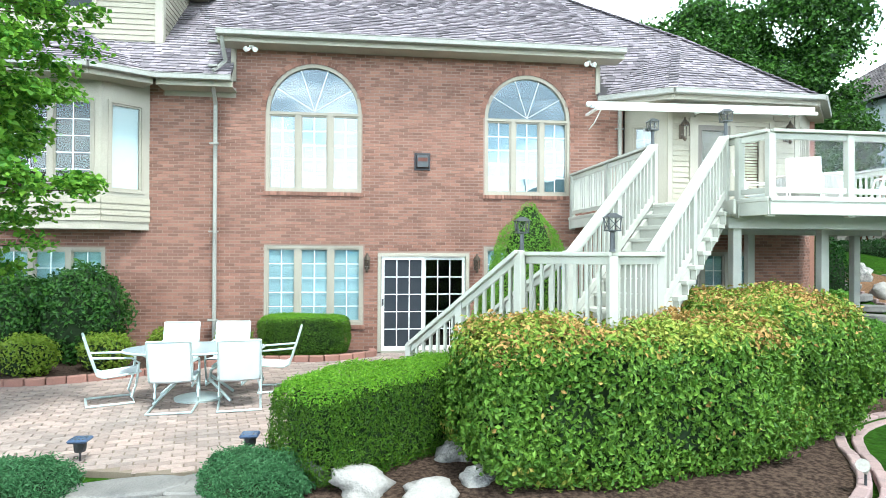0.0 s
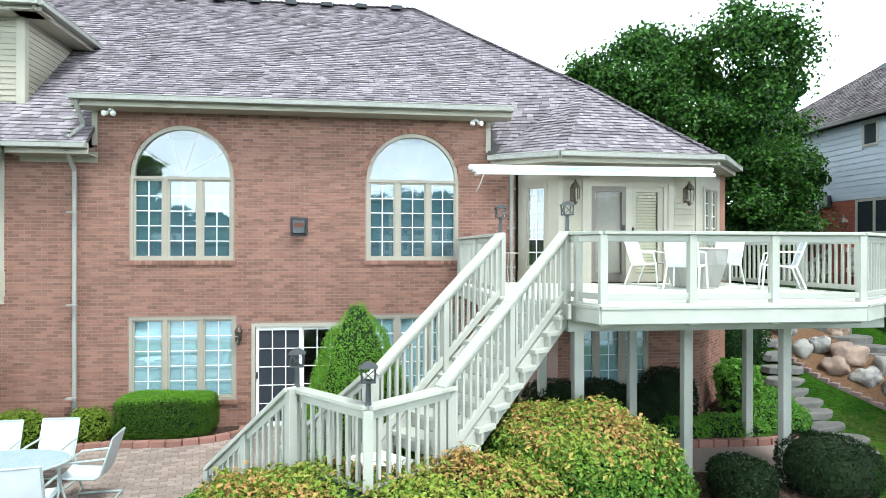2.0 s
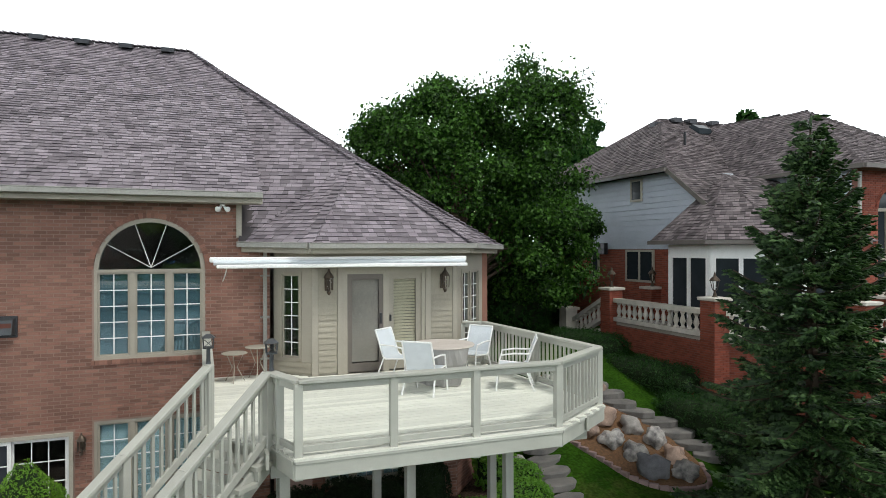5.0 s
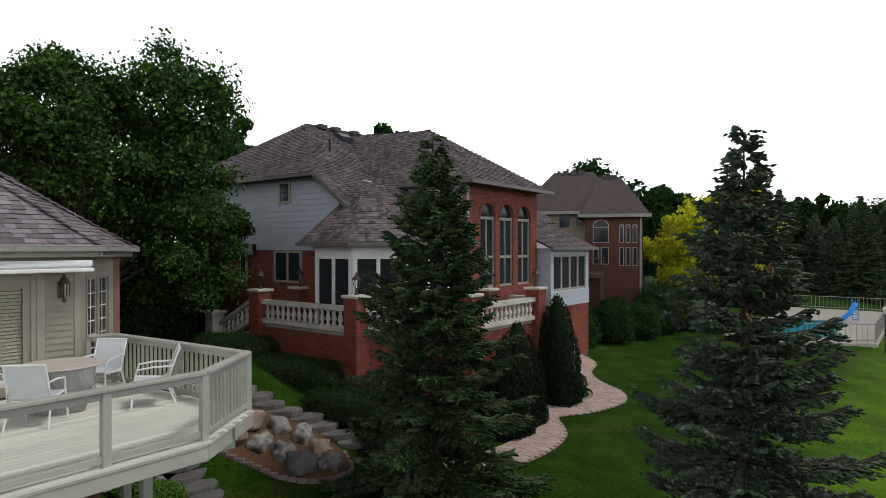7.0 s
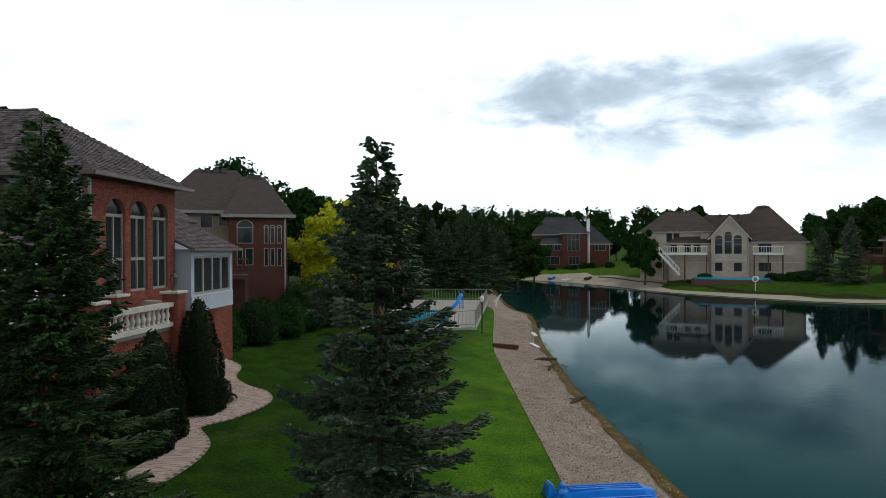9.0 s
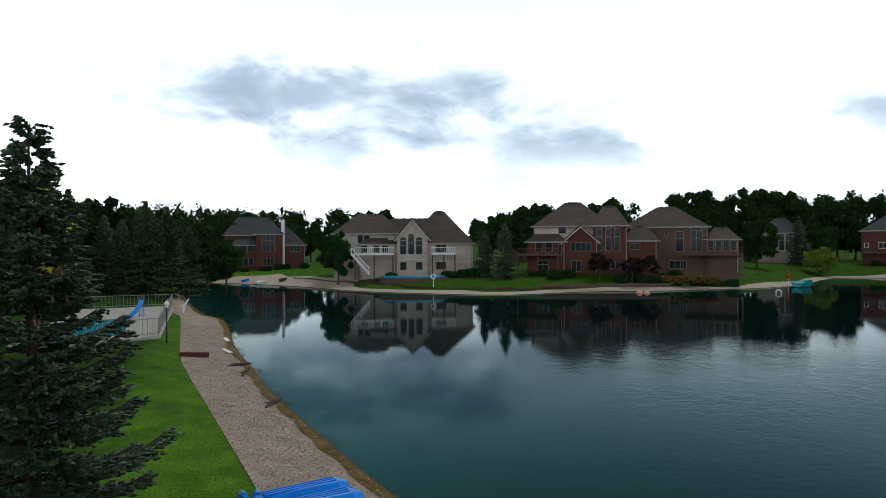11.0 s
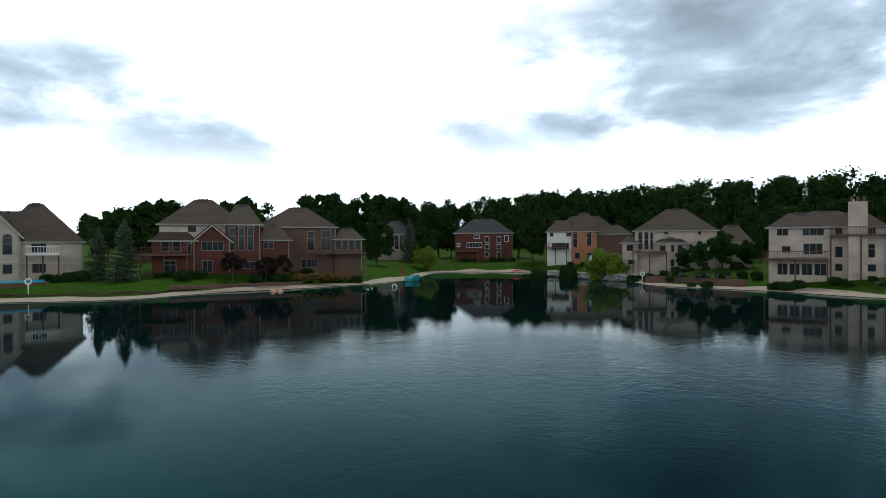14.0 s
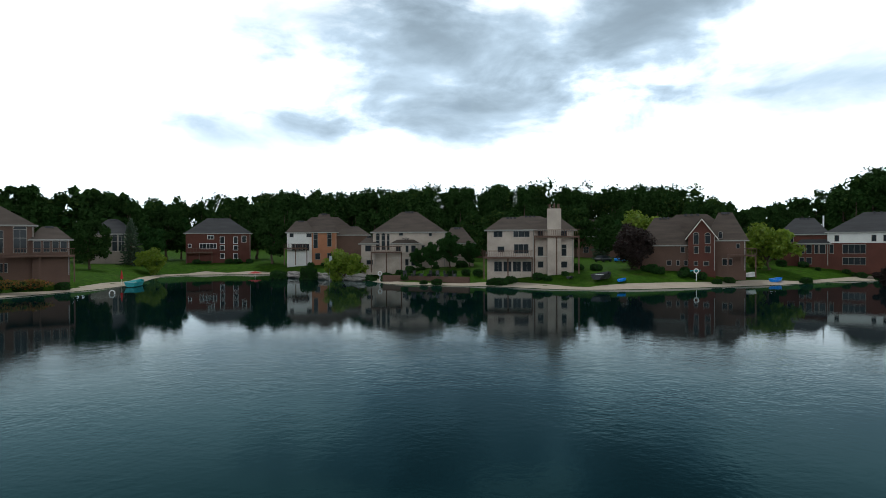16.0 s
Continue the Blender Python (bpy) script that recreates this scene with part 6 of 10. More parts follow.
rot = np.array([[ca, sa], [-sa, ca]])
low_q, top_q = quad @ rot, (quad * [0.965, 0.93]) @ rot
n = len(rest_p)
zt = r_p.uniform(-0.003, 0.004, n)
v = np.concatenate([np.concatenate([rest_p[:, None] + low_q[None], np.full((n, 4, 1), -0.02)], -1), np.concatenate([rest_p[:, None] + top_q[None], np.repeat(zt[:, None, None], 4, 1)], -1)], 1).reshape(-1, 3)
kk = np.arange(n)[:, None] * 8
ob = new("paver_field", array_mesh("paver_field", v, np.concatenate([kk + a for a in ([4, 5, 6, 7], [0, 1, 5, 4], [1, 2, 6, 5], [2, 3, 7, 6], [3, 0, 4, 7])], 1).reshape(-1, 4), PAVER_J))
ob.parent = patio
tagged(ob, kind="stuff")


def kerb_line(ctrl, mat, label, name="kerb", step=0.28, h=0.11, w=0.13, base=0.0, follow=False):
    k_ = thing(name, label, "edging")
    p = curve_points(ctrl, 24)
    d = np.r_[0, np.cumsum(np.hypot(*np.diff(p, axis=0).T))]
    n = int(d[-1] / step)
    blk = Solid().box(-step / 2 + 0.006, -w / 2, -0.06, step / 2 - 0.006, w / 2, h).mesh("block", mat, bevel=0.012)
    for i in range(n):
        s = (i + 0.5) * step
        x, y = np.interp(s, d, p[:, 0]), np.interp(s, d, p[:, 1])
        x2, y2 = np.interp(s + 0.05, d, p[:, 0]), np.interp(s + 0.05, d, p[:, 1])
        share("block", blk, k_, pose(x, y, (gz(x, y) if follow else base), r_p.uniform(-2, 2), r_p.uniform(-2, 2), math.degrees(math.atan2(y2 - y, x2 - x)) + r_p.uniform(-2, 2)))
    return k_


kerb_line([(0.1, -0.18), (0.05, -0.55), (-0.8, -1.0), (-2.5, -1.05), (-3.4, -1.9), (-5.0, -2.75), (-7.5, -2.95)], KERB, "red-brown concrete edging blocks round the planting bed")
BED = [(-9.0, -0.02), (-9.0, -2.85), (-7.5, -2.9), (-5.0, -2.7), (-3.4, -1.9), (-2.5, -1.05), (-0.8, -1.0), (0.05, -0.55), (0.1, -0.02)]
structure("planting_bed", Solid().prism(BED, -0.06, 0.05), MULCH, "brown mulch planting bed against the house wall", "planting bed")
BED2 = [(-1.0, -7.0), (-1.3, -8.6), (0.4, -9.9), (2.6, -9.4), (4.5, -7.95), (5.05, -7.3), (5.38, -6.7), (5.55, -5.4), (5.4, -4.4), (3.2, -4.4), (1.2, -5.0), (-0.85, -6.35)]
bz = [gz(*p) + 0.05 for p in BED2]
structure("planting_bed_front", Solid().prism(BED2, [z - 0.3 for z in bz], [max(z, -0.10) for z in bz]), MULCH, "brown bark mulch bed under the hedges", "planting bed")
BED3 = [(6.4, -0.62), (5.3, -1.6), (6.2, -2.1), (7.4, -1.95), (8.8, -2.1), (10.4, -2.05), (11.0, -1.2), (11.6, 0.3), (10.6, 0.4), (9.42, -0.62)]
structure("planting_bed_deck", Solid().prism(BED3, -0.2, [0.10, 0.10, 0.10, 0.10, 0.10, 0.10, 0.14, 0.35, 0.40, 0.15]), MULCH, "dark mulch bed under the deck", "planting bed")
kerb_line([(5.3, -1.7), (6.2, -2.2), (7.4, -2.03), (8.8, -2.18), (10.3, -2.1), (11.0, -1.4)], KERB, "red-brown edging blocks under the deck", base=0.02)
kerb_line([(3.6, -8.75), (4.55, -7.98), (5.05, -7.3), (5.35, -6.75), (5.85, -6.15), (6.6, -5.72), (7.6, -5.42), (8.5, -5.1), (9.4, -4.62), (10.2, -3.9)], PALEKERB, "weathered pinkish edging blocks round the hedge bed", base=-0.11, h=0.08, w=0.12)
kerb_line([(3.72, -8.9), (4.68, -8.1), (5.2, -7.38), (5.52, -6.82), (5.98, -6.28), (6.68, -5.88), (7.65, -5.6), (8.6, -5.26), (9.55, -4.74), (10.35, -4.0)], PALEKERB, "weathered pinkish edging blocks beside the lawn", base=-0.125, h=0.06, w=0.12)
BED4 = [(5.6, -3.3), (5.58, -5.4), (5.5, -6.5), (5.85, -6.12), (6.6, -5.70), (7.6, -5.40), (8.5, -5.08), (9.4, -4.6), (10.2, -3.88), (10.3, -3.3)]
structure("planting_bed_side", Solid().prism(BED4, -0.3, [gz(*p) + 0.035 for p in BED4]), MULCH, "brown bark mulch bed in front of the deck", "planting bed")
structure("deck_path", Solid().prism([(5.6, -3.28), (10.7, -3.28), (11.0, -2.6), (10.5, -2.2), (5.6, -2.3)], -0.2, 0.0), PAVER, "weathered paver path passing beneath the deck", "path")

# ---- plants ----


def ellip_points(box, n, r, rough=0.05):
    """Points and normals on a rounded block (centre, half sizes, turn in degrees, squareness)."""
    cx, cy, cz, hx, hy, hz, rz, e = box
    areas = np.array([hy * hz, hy * hz, hx * hz, hx * hz, hx * hy, hx * hy * 0.15])
    face = r.choice(6, n, p=areas / areas.sum())
    p = r.uniform(-1, 1, (n, 3))
    ax = face // 2
    p[np.arange(n), ax] = np.where(face % 2 == 0, 1.0, -1.0)
    p[ax == 2, 2] = np.where(face[ax == 2] == 4, 1.0, -1.0)
    s = (np.abs(p) ** e).sum(1) ** (-1 / e)
    p = p * s[:, None]
    nrm = unit(np.sign(p) * np.abs(p) ** (e - 1) / [hx, hy, hz])
    q = p * [hx, hy, hz]
    bump_ = rough * (np.sin(q[:, 0] * 5.1 + cz) * np.cos(q[:, 1] * 4.3 + 1) + np.sin(q[:, 2] * 6.0 + q[:, 0] * 2.0)) * 0.6
    bump_ += rough * 0.32 * np.sin(q[:, 0] * 17 + 3 * np.sin(q[:, 2] * 9)) * np.sin(q[:, 2] * 15 + q[:, 1] * 13)
    q = q + nrm * (bump_ + r.normal(0, rough * 0.4, n) - np.abs(r.normal(0, rough * 0.5, n)))[:, None]
    c, s_ = math.cos(radians(rz)), math.sin(radians(rz))
    m = np.array([[c, s_, 0], [-s_, c, 0], [0, 0, 1]])
    return q @ m + [cx, cy, cz], nrm @ m


def in_box(box, p, shrink=0.93):
    cx, cy, cz, hx, hy, hz, rz, e = box
    c, s_ = math.cos(radians(rz)), math.sin(radians(rz))
    q = (p - [cx, cy, cz]) @ np.array([[c, -s_, 0], [s_, c, 0], [0, 0, 1]])
    return (np.abs(q / [hx * shrink, hy * shrink, hz * shrink]) ** e).sum(1) < 1


def shrub(name, label, boxes, count, size, mat, category="shrub", top=None, seed=1, rough=0.05, slim=0.6, tilt=0.7, group=""):
    """A clipped or rounded shrub: a filler core coloured as inner shade, with leaves all over it."""
    r = np.random.default_rng(seed)
    t = thing(name, label, category, group=group)
    core_ = Solid()
    P, N = [], []
    tot = sum(b[3] * b[4] + b[3] * b[5] + b[4] * b[5] for b in boxes)
    for b in boxes:
        nu, nv = 20, 12
        vs = []
        for i in range(nv + 1):
            for j in range(nu):
                th, ph = math.pi * i / nv, 2 * math.pi * j / nu
                d = np.array([math.sin(th) * math.cos(ph), math.sin(th) * math.sin(ph), math.cos(th)])
                d = d * (np.abs(d) ** b[7]).sum() ** (-1 / b[7]) * np.array(b[3:6]) * 0.87
                c, s_ = math.cos(radians(b[6])), math.sin(radians(b[6]))
                vs.append((b[0] + c * d[0] - s_ * d[1], b[1] + s_ * d[0] + c * d[1], b[2] + d[2]))
        core_.add(vs, [(i * nu + j, (i + 1) * nu + j, (i + 1) * nu + (j + 1) % nu, i * nu + (j + 1) % nu) for i in range(nv) for j in range(nu)])
        p, n = ellip_points(b, int(count * (b[3] * b[4] + b[3] * b[5] + b[4] * b[5]) / tot), r, rough)
        for o in boxes:
            if o is not b:
                k_ = ~in_box(o, p)
                p, n = p[k_], n[k_]
        P.append(p)
        N.append(n)
    P, N = np.concatenate(P), np.concatenate(N)
    part("shade_core", core_, CORE_SHADE, t)
    # upward leaves: the hedge's own reddish tone, painted skylight on the yews
    if top:
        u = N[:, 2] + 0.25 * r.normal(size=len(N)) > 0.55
        ob_ = new("top_leaves", leaves_mesh("top_leaves", P[u], N[u], size, top, seed + 5, tilt, slim))
        ob_.parent = t
        tagged(ob_, "paler top leaves, own colour on the hedge, painted skylight on yews")
        P, N = P[~u], N[~u]
    ob_ = new("foliage", leaves_mesh("foliage", P, N, size, mat, seed, tilt, slim))
    ob_.parent = t
    return t


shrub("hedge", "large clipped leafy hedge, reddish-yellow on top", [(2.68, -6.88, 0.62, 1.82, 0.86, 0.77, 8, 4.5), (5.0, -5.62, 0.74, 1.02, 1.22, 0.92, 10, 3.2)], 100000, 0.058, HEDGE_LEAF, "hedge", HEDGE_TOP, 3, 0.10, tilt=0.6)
shrub("hedge", "low clipped dark green yew hedge beside the patio", [(0.32, -6.40, 0.40, 1.42, 0.52, 0.47, 41, 6)], 50000, 0.036, YEW_LEAF, "hedge", YEW_LIT_TOP, 4, 0.04, slim=0.36, tilt=0.6)
shrub("hedge", "small boxy clipped yew under the window", [(-1.24, -0.52, 0.44, 0.88, 0.40, 0.40, 0, 6)], 17000, 0.038, YEW_LEAF, "hedge", YEW_LIT_TOP, 5, 0.03, slim=0.45, tilt=0.7)
for i, (x, y, s) in enumerate(((-4.55, -1.75, 0.42), (-5.6, -2.2, 0.45), (-3.7, -0.9, 0.42), (-2.62, -0.62, 0.38), (-6.6, -2.4, 0.4))):
    shrub("spirea", "rounded lime-green shrub in the mulch bed", [(x, y, s * 0.72, s, s * 0.95, s * 0.72, 0, 2.2)], 2600, 0.06, LIME_LEAF, "shrub", None, 10 + i, 0.09, group="lime shrubs")
shrub("shrub", "tall dark leafy shrub below the bay window", [(-5.3, -0.85, 0.9, 0.75, 0.6, 0.95, 0, 2.4), (-6.6, -0.9, 0.85, 0.8, 0.6, 0.9, 0, 2.4)], 13000, 0.085, leafy("bay_shrub_leaf", (0.010, 0.040, 0.007), (0.050, 0.125, 0.018), thin=0.15), "shrub", None, 21, 0.14)
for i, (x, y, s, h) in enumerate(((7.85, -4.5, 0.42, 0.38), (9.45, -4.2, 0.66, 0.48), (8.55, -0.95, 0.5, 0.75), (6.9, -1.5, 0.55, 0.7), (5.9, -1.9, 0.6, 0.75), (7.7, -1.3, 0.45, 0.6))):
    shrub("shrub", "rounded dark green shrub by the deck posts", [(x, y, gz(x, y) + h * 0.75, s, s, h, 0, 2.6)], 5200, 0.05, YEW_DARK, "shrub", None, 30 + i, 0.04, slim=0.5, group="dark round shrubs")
shrub("shrub", "tall dark rounded shrub beside the house corner", [(11.4, 1.5, 1.5, 0.75, 0.8, 1.1, 0, 2.5)], 5200, 0.07, DARK_LEAF, "shrub", None, 41, 0.08)
shrub("shrub", "upright leafy green shrub under the deck edge", [(10.15, -0.75, 0.75, 0.38, 0.38, 0.55, 0, 2.2)], 2200, 0.11, COVER_LEAF, "shrub", None, 42, 0.09)
gcv = [(9.4, -1.65, 0.16, 0.9, 0.42, 0.22, 0, 2.5), (10.5, -1.45, 0.22, 0.65, 0.55, 0.32, 25, 2.4), (8.2, -1.6, 0.14, 0.9, 0.42, 0.20, -5, 2.5), (10.8, -0.6, 0.36, 0.5, 0.6, 0.30, 0, 2.4), (7.0, -1.6, 0.12, 0.7, 0.4, 0.18, 0, 2.5)]
shrub("ground_cover", "bright green low ground cover beneath the deck", gcv, 15000, 0.06, COVER_LEAF, "ground cover", None, 43, 0.06)
for i, (x, y) in enumerate(((-3.35, -7.45), (-1.08, -7.35), (-4.5, -7.35))):
    shrub("juniper", "low spreading blue-green juniper at the patio edge", [(x, y, gz(x, y) + 0.10, 0.75 - 0.27 * (i == 1), 0.55, 0.17, 12, 2.3)], 24000, 0.04, JUNIPER, "shrub", None, 50 + i, 0.07, slim=0.3, tilt=1.2, group="junipers")
jun2 = [(17.0, 3.0, 1.55, 0.9, 2.4, 0.45, 8, 2.6), (16.75, -0.1, 0.95, 0.75, 1.7, 0.45, 10, 2.6), (16.7, -2.0, 0.5, 0.9, 1.2, 0.45, 10, 2.6), (16.6, 5.4, 2.1, 1.0, 1.6, 0.45, 10, 2.6)]
shrub("juniper", "broad dark green juniper bank along the brick terrace", jun2, 20000, 0.09, leafy("bank_juniper_leaf", (0.013, 0.042, 0.010), (0.042, 0.105, 0.024), thin=0.15), "shrub", None, 60, 0.09, slim=0.3, tilt=1.1)


def cone_tree(x, y, z, h, rad, count, size, mat, label, seed, name="dwarf_spruce", group=""):
    """A dense clipped cone."""
    r = np.random.default_rng(seed)
    t = thing(name, label, "tree", group=group)
    prof = lambda u: rad * (np.sin(np.clip(u * 0.55 + 0.28, 0, 1) * math.pi) ** 0.9) * np.where(u > 0.85, np.maximum((1 - u) / 0.15, 0) * 0.75 + 0.25, 1)
    u = 1 - np.sqrt(r.random(count))
    a = r.uniform(0, 2 * math.pi, count)
    rr = np.minimum(prof(u), rad) * (1 - u * 0.55) * 1.25 * (1 + 0.06 * np.sin(a * 5 + u * 14)) * r.uniform(0.88, 1.06, count)
    p = np.stack([x + rr * np.cos(a), y + rr * np.sin(a), z + u * h], 1)
    nn = unit(np.stack([np.cos(a), np.sin(a), np.full(count, 0.45)], 1))
    # solid core in the painted gap shade fills the cone
    part("shade_core", Solid().lathe([(max(0.01, 0.70 * min(float(prof(np.array(q))), rad) * (1 - q * 0.55) * 1.25), q * h) for q in np.linspace(0, 0.97, 12)], (x, y, z), 16), CORE_SHADE, t)
    ob_ = new("foliage", leaves_mesh("foliage", p, nn, size, mat, seed, 0.7, 0.34))
    ob_.parent = t
    part("trunk", Solid().tube([(x, y, z - 0.3), (x, y, z + 0.4)], 0.06, 8), BARK, t)
    return t


cone_tree(2.38, -4.15, -0.05, 2.93, 0.80, 62000, 0.040, DWARF_LEAF, "dense dwarf spruce cone beside the stairs", 70)


def spruce(x, y, z, h, rad, seed, mat, label, twigs=1.0, category="spruce tree", group="", low=0.3, power=0.85, gap=1.0, bulk=1.0):
    """A spruce: trunk, whorls of boughs that droop and turn up at the tips, needled twigs."""
    r = np.random.default_rng(seed)
    t = thing("spruce_tree", label, category, group=group)
    part("trunk", Solid().tube([(x, y, z - 0.3), (x + 0.03, y, z + h * 0.5), (x, y + 0.02, z + h)], [0.018 * h + 0.02, 0.011 * h, 0.012], 8), BARK, t)
    p0, p1, rd = [], [], []
    bough = Solid()
    lev = low
    fat = 1.0 / max(0.5, twigs) ** 0.7
    while lev < h - 0.12:
        f = lev / h
        L0 = rad * (1 - f) ** power * min(1.0, (1 - f) / 0.30 + 0.30) + 0.13
        nb = int(r.integers(5, 8)) if f < 0.9 else 4
        a0 = r.uniform(0, 6.28)
        for b in range(nb):
            a = a0 + 6.283 * b / nb + r.normal(0, 0.2)
            L = L0 * r.uniform(0.66, 1.16)
            rise_ = 0.85 * f ** 1.5 - 0.16 + r.normal(0, 0.08)
            dirv = np.array([math.cos(a), math.sin(a), 0.0])
            s = np.linspace(0, 1, 9)
            pts = np.array([x, y, z + lev + r.normal(0, 0.09)]) + dirv * (L * s)[:, None] + np.array([0, 0, 1.0]) * (rise_ * L * s - 0.34 * L * s ** 2 * (1 - f) + 0.26 * L * s ** 4)[:, None]
            if L > 0.35:
                bough.tube([tuple(q) for q in pts[::2]], [0.012 + 0.008 * L * (1 - k_ / 4.0) for k_ in range(5)], 4, False)
            nt = max(4, int(L * 24 * twigs))
            side = np.array([-math.sin(a), math.cos(a), 0.0])
            for k_ in range(nt):
                u = 0.10 + 0.90 * (k_ + r.random()) / nt
                base = np.array([np.interp(u, s, pts[:, i]) for i in range(3)])
                for sg in (-1, 1):
                    tl = min((0.16 + 0.30 * L * (1.06 - u)) * r.uniform(0.7, 1.2), 0.56)
                    d = dirv * r.uniform(0.5, 0.9) + side * sg * r.uniform(0.5, 0.95) + np.array([0, 0, r.uniform(-0.22, 0.06)])
                    d /= np.linalg.norm(d)
                    p0.append(base)
                    p1.append(base + d * tl)
                    rd.append(0.034 * fat)
                    for w in range(int(tl / (0.075 if twigs > 0.5 else 0.26))):
                        q = base + d * tl * (0.2 + 0.8 * r.random())
                        d2 = d + side * r.normal(0, 0.6) + np.array([0, 0, r.normal(0.05, 0.22)])
                        d2 /= np.linalg.norm(d2)
                        p0.append(q)
                        p1.append(q + d2 * r.uniform(0.08, 0.16))
                        rd.append(0.032 * fat if twigs > 0.5 else 0.055)
            p0.append(pts[-2])
            p1.append(pts[-1] + dirv * 0.1)
            rd.append(0.03 * fat)
        lev += gap * r.uniform(0.22, 0.32) * (0.55 + 0.7 * (1 - f))
    p0.append(np.array([x, y, z + h - 0.25]))
    p1.append(np.array([x, y, z + h + 0.14]))
    rd.append(0.035)
    part("bough_work", bough, BARK, t)
    ob_ = new("needles", spikes_mesh("needles", np.array(p0), np.array(p1), np.array(rd) * bulk, mat))
    ob_.parent = t
    return t


spruce(15.2, -4.3, gz(15.2, -4.3), 7.9, 2.45, 80, SPRUCE_LEAF, "tall dark green spruce on the lawn by the rock garden", power=0.9)
spr_b = spruce(15.6, -10.55, gz(15.6, -10.55), 7.7, 2.35, 81, SPRUCE_BLUE, "tall bluish spruce with brown cones by the lake", 0.85, power=0.95, gap=1.1)
r_c = np.random.default_rng(5)
cone_me = Solid().lathe([(0.006, 0.0), (0.022, -0.03), (0.020, -0.09), (0.004, -0.13)], n=6).mesh("fir_cone", surf("cone_brown", (0.24, 0.13, 0.06), (0.17, 0.09, 0.045), 0.8, 9, 60, 0.3))
for i in range(70):
    h_ = r_c.uniform(4.7, 6.9)
    a = r_c.uniform(0, 6.28)
    rr = 2.35 * (1 - h_ / 7.7) ** 0.95 * min(1.0, (1 - h_ / 7.7) / 0.30) * r_c.uniform(0.5, 0.8)
    share("fir_cone", cone_me, spr_b, pose(15.6 + rr * math.cos(a), -10.55 + rr * math.sin(a), gz(15.6, -10.55) + h_ + 0.25 * rr * 0.3, r_c.uniform(-15, 15), r_c.uniform(-15, 15), 0))


def broadleaf(x, y, z, h, rad, seed, mat, label, leaves_n=9000, size=0.2, base=0.25, category="tree", trunk=0.2, clumps=46, group="", name="tree", squash=1.0, full=1.0, lobes=()):
    """A broad tree: tapered trunk, limbs, and leaves gathered in uneven clumps with gaps."""
    r = np.random.default_rng(seed)
    t = thing(name, label, category, group=group)
    fork = z + h * base
    wood = Solid().tube([(x, y, z - 0.3), (x + 0.05 * rad, y, z + h * base * 0.6), (x, y, fork), (x - 0.04 * rad, y, z + h * 0.6)], [trunk * 1.2, trunk, trunk * 0.8, trunk * 0.35], 9)
    cz = z + h * (base * 0.75 + 1) / 2
    hz = h - (cz - z)
    P, N = [], []
    limbs = Solid()
    for i in range(clumps):
        d = r.normal(size=3)
        d[2] = d[2] * 0.8 + 0.12
        d /= np.linalg.norm(d)
        a_ = math.atan2(d[1], d[0])
        k_ = r.uniform(0.4, 1.0) ** 0.6 * (0.88 + 0.20 * math.sin(2.0 * a_ + seed) + 0.17 * math.sin(3.0 * a_ + 5.0 * d[2] + seed * 0.7))
        taper = 1 - 0.35 * max(0.0, d[2])
        c = np.array([x + d[0] * rad * k_ * 0.86 * taper, y + d[1] * rad * k_ * 0.86 * taper * squash, cz + d[2] * hz * k_ * 0.86])
        cr = rad * r.uniform(0.13, 0.30) * full
        if lobes:
            lx, ly, lz, lr = lobes[i % len(lobes)]
            c = np.array([lx, ly, lz]) + d * lr * r.uniform(0.35, 1.0) ** 0.5
            cr = lr * r.uniform(0.30, 0.55)
        m_ = int(leaves_n / clumps)
        q = unit(r.normal(size=(m_, 3)))
        rr = cr * (np.clip(np.abs(r.normal(0.6, 0.3, (m_, 1))), 0, 1.1) if lobes else r.uniform(0.1, 0.95, (m_, 1)) ** 0.6)
        P.append(c + q * rr * [1, 1, 0.72] + r.normal(0, cr * 0.06, (m_, 3)))
        N.append(unit(q + [0, 0, 0.7]))
        if i % 2 == 0 and k_ > 0.5:
            s = np.array([x, y, fork + (c[2] - fork) * 0.25])
            mid_ = (s + c) / 2 + [0, 0, 0.06 * h]
            limbs.tube([tuple(s), tuple(mid_), tuple(c)], [trunk * 0.36, trunk * 0.2, trunk * 0.05], 5, False)
    part("trunk", wood, BARK, t)
    part("limb_work", limbs, BARK, t)
    ob_ = new("crown", leaves_mesh("crown", np.concatenate(P), np.concatenate(N), size, mat, seed, 0.6, 0.75))
    ob_.parent = t
    return t


MAPLE_LOBES = [(12.3, 8.68, 9.77, 2.39), (15.09, 7.53, 10.07, 2.31), (10.68, 9.18, 8.81, 1.43), (16.06, 6.91, 7.93, 1.88), (13.78, 7.99, 7.17, 2.67), (15.41, 7.19, 5.36, 2.05), (13.09, 9.28, 6.69, 2.58), (14.8, 9.38, 9.16, 1.67), (17.5, 8.14, 6.43, 1.37), (14.62, 8.39, 4.39, 2.05), (11.3, 7.9, 9.1, 2.0), (12.9, 7.4, 7.4, 2.2)]
broadleaf(12.5, 6.9, gz(12.5, 6.9), 10.3, 5.2, 90, MAPLE_LEAF, "large dark green maple between the houses", 150000, 0.135, 0.10, "maple tree", 0.24, 204, lobes=MAPLE_LOBES)
broadleaf(29.5, 24.3, 2.3, 13.8, 5.0, 91, DARK_LEAF, "dark green tree behind the neighbouring house", 9000, 0.4, 0.2, "tree", 0.25, 50)
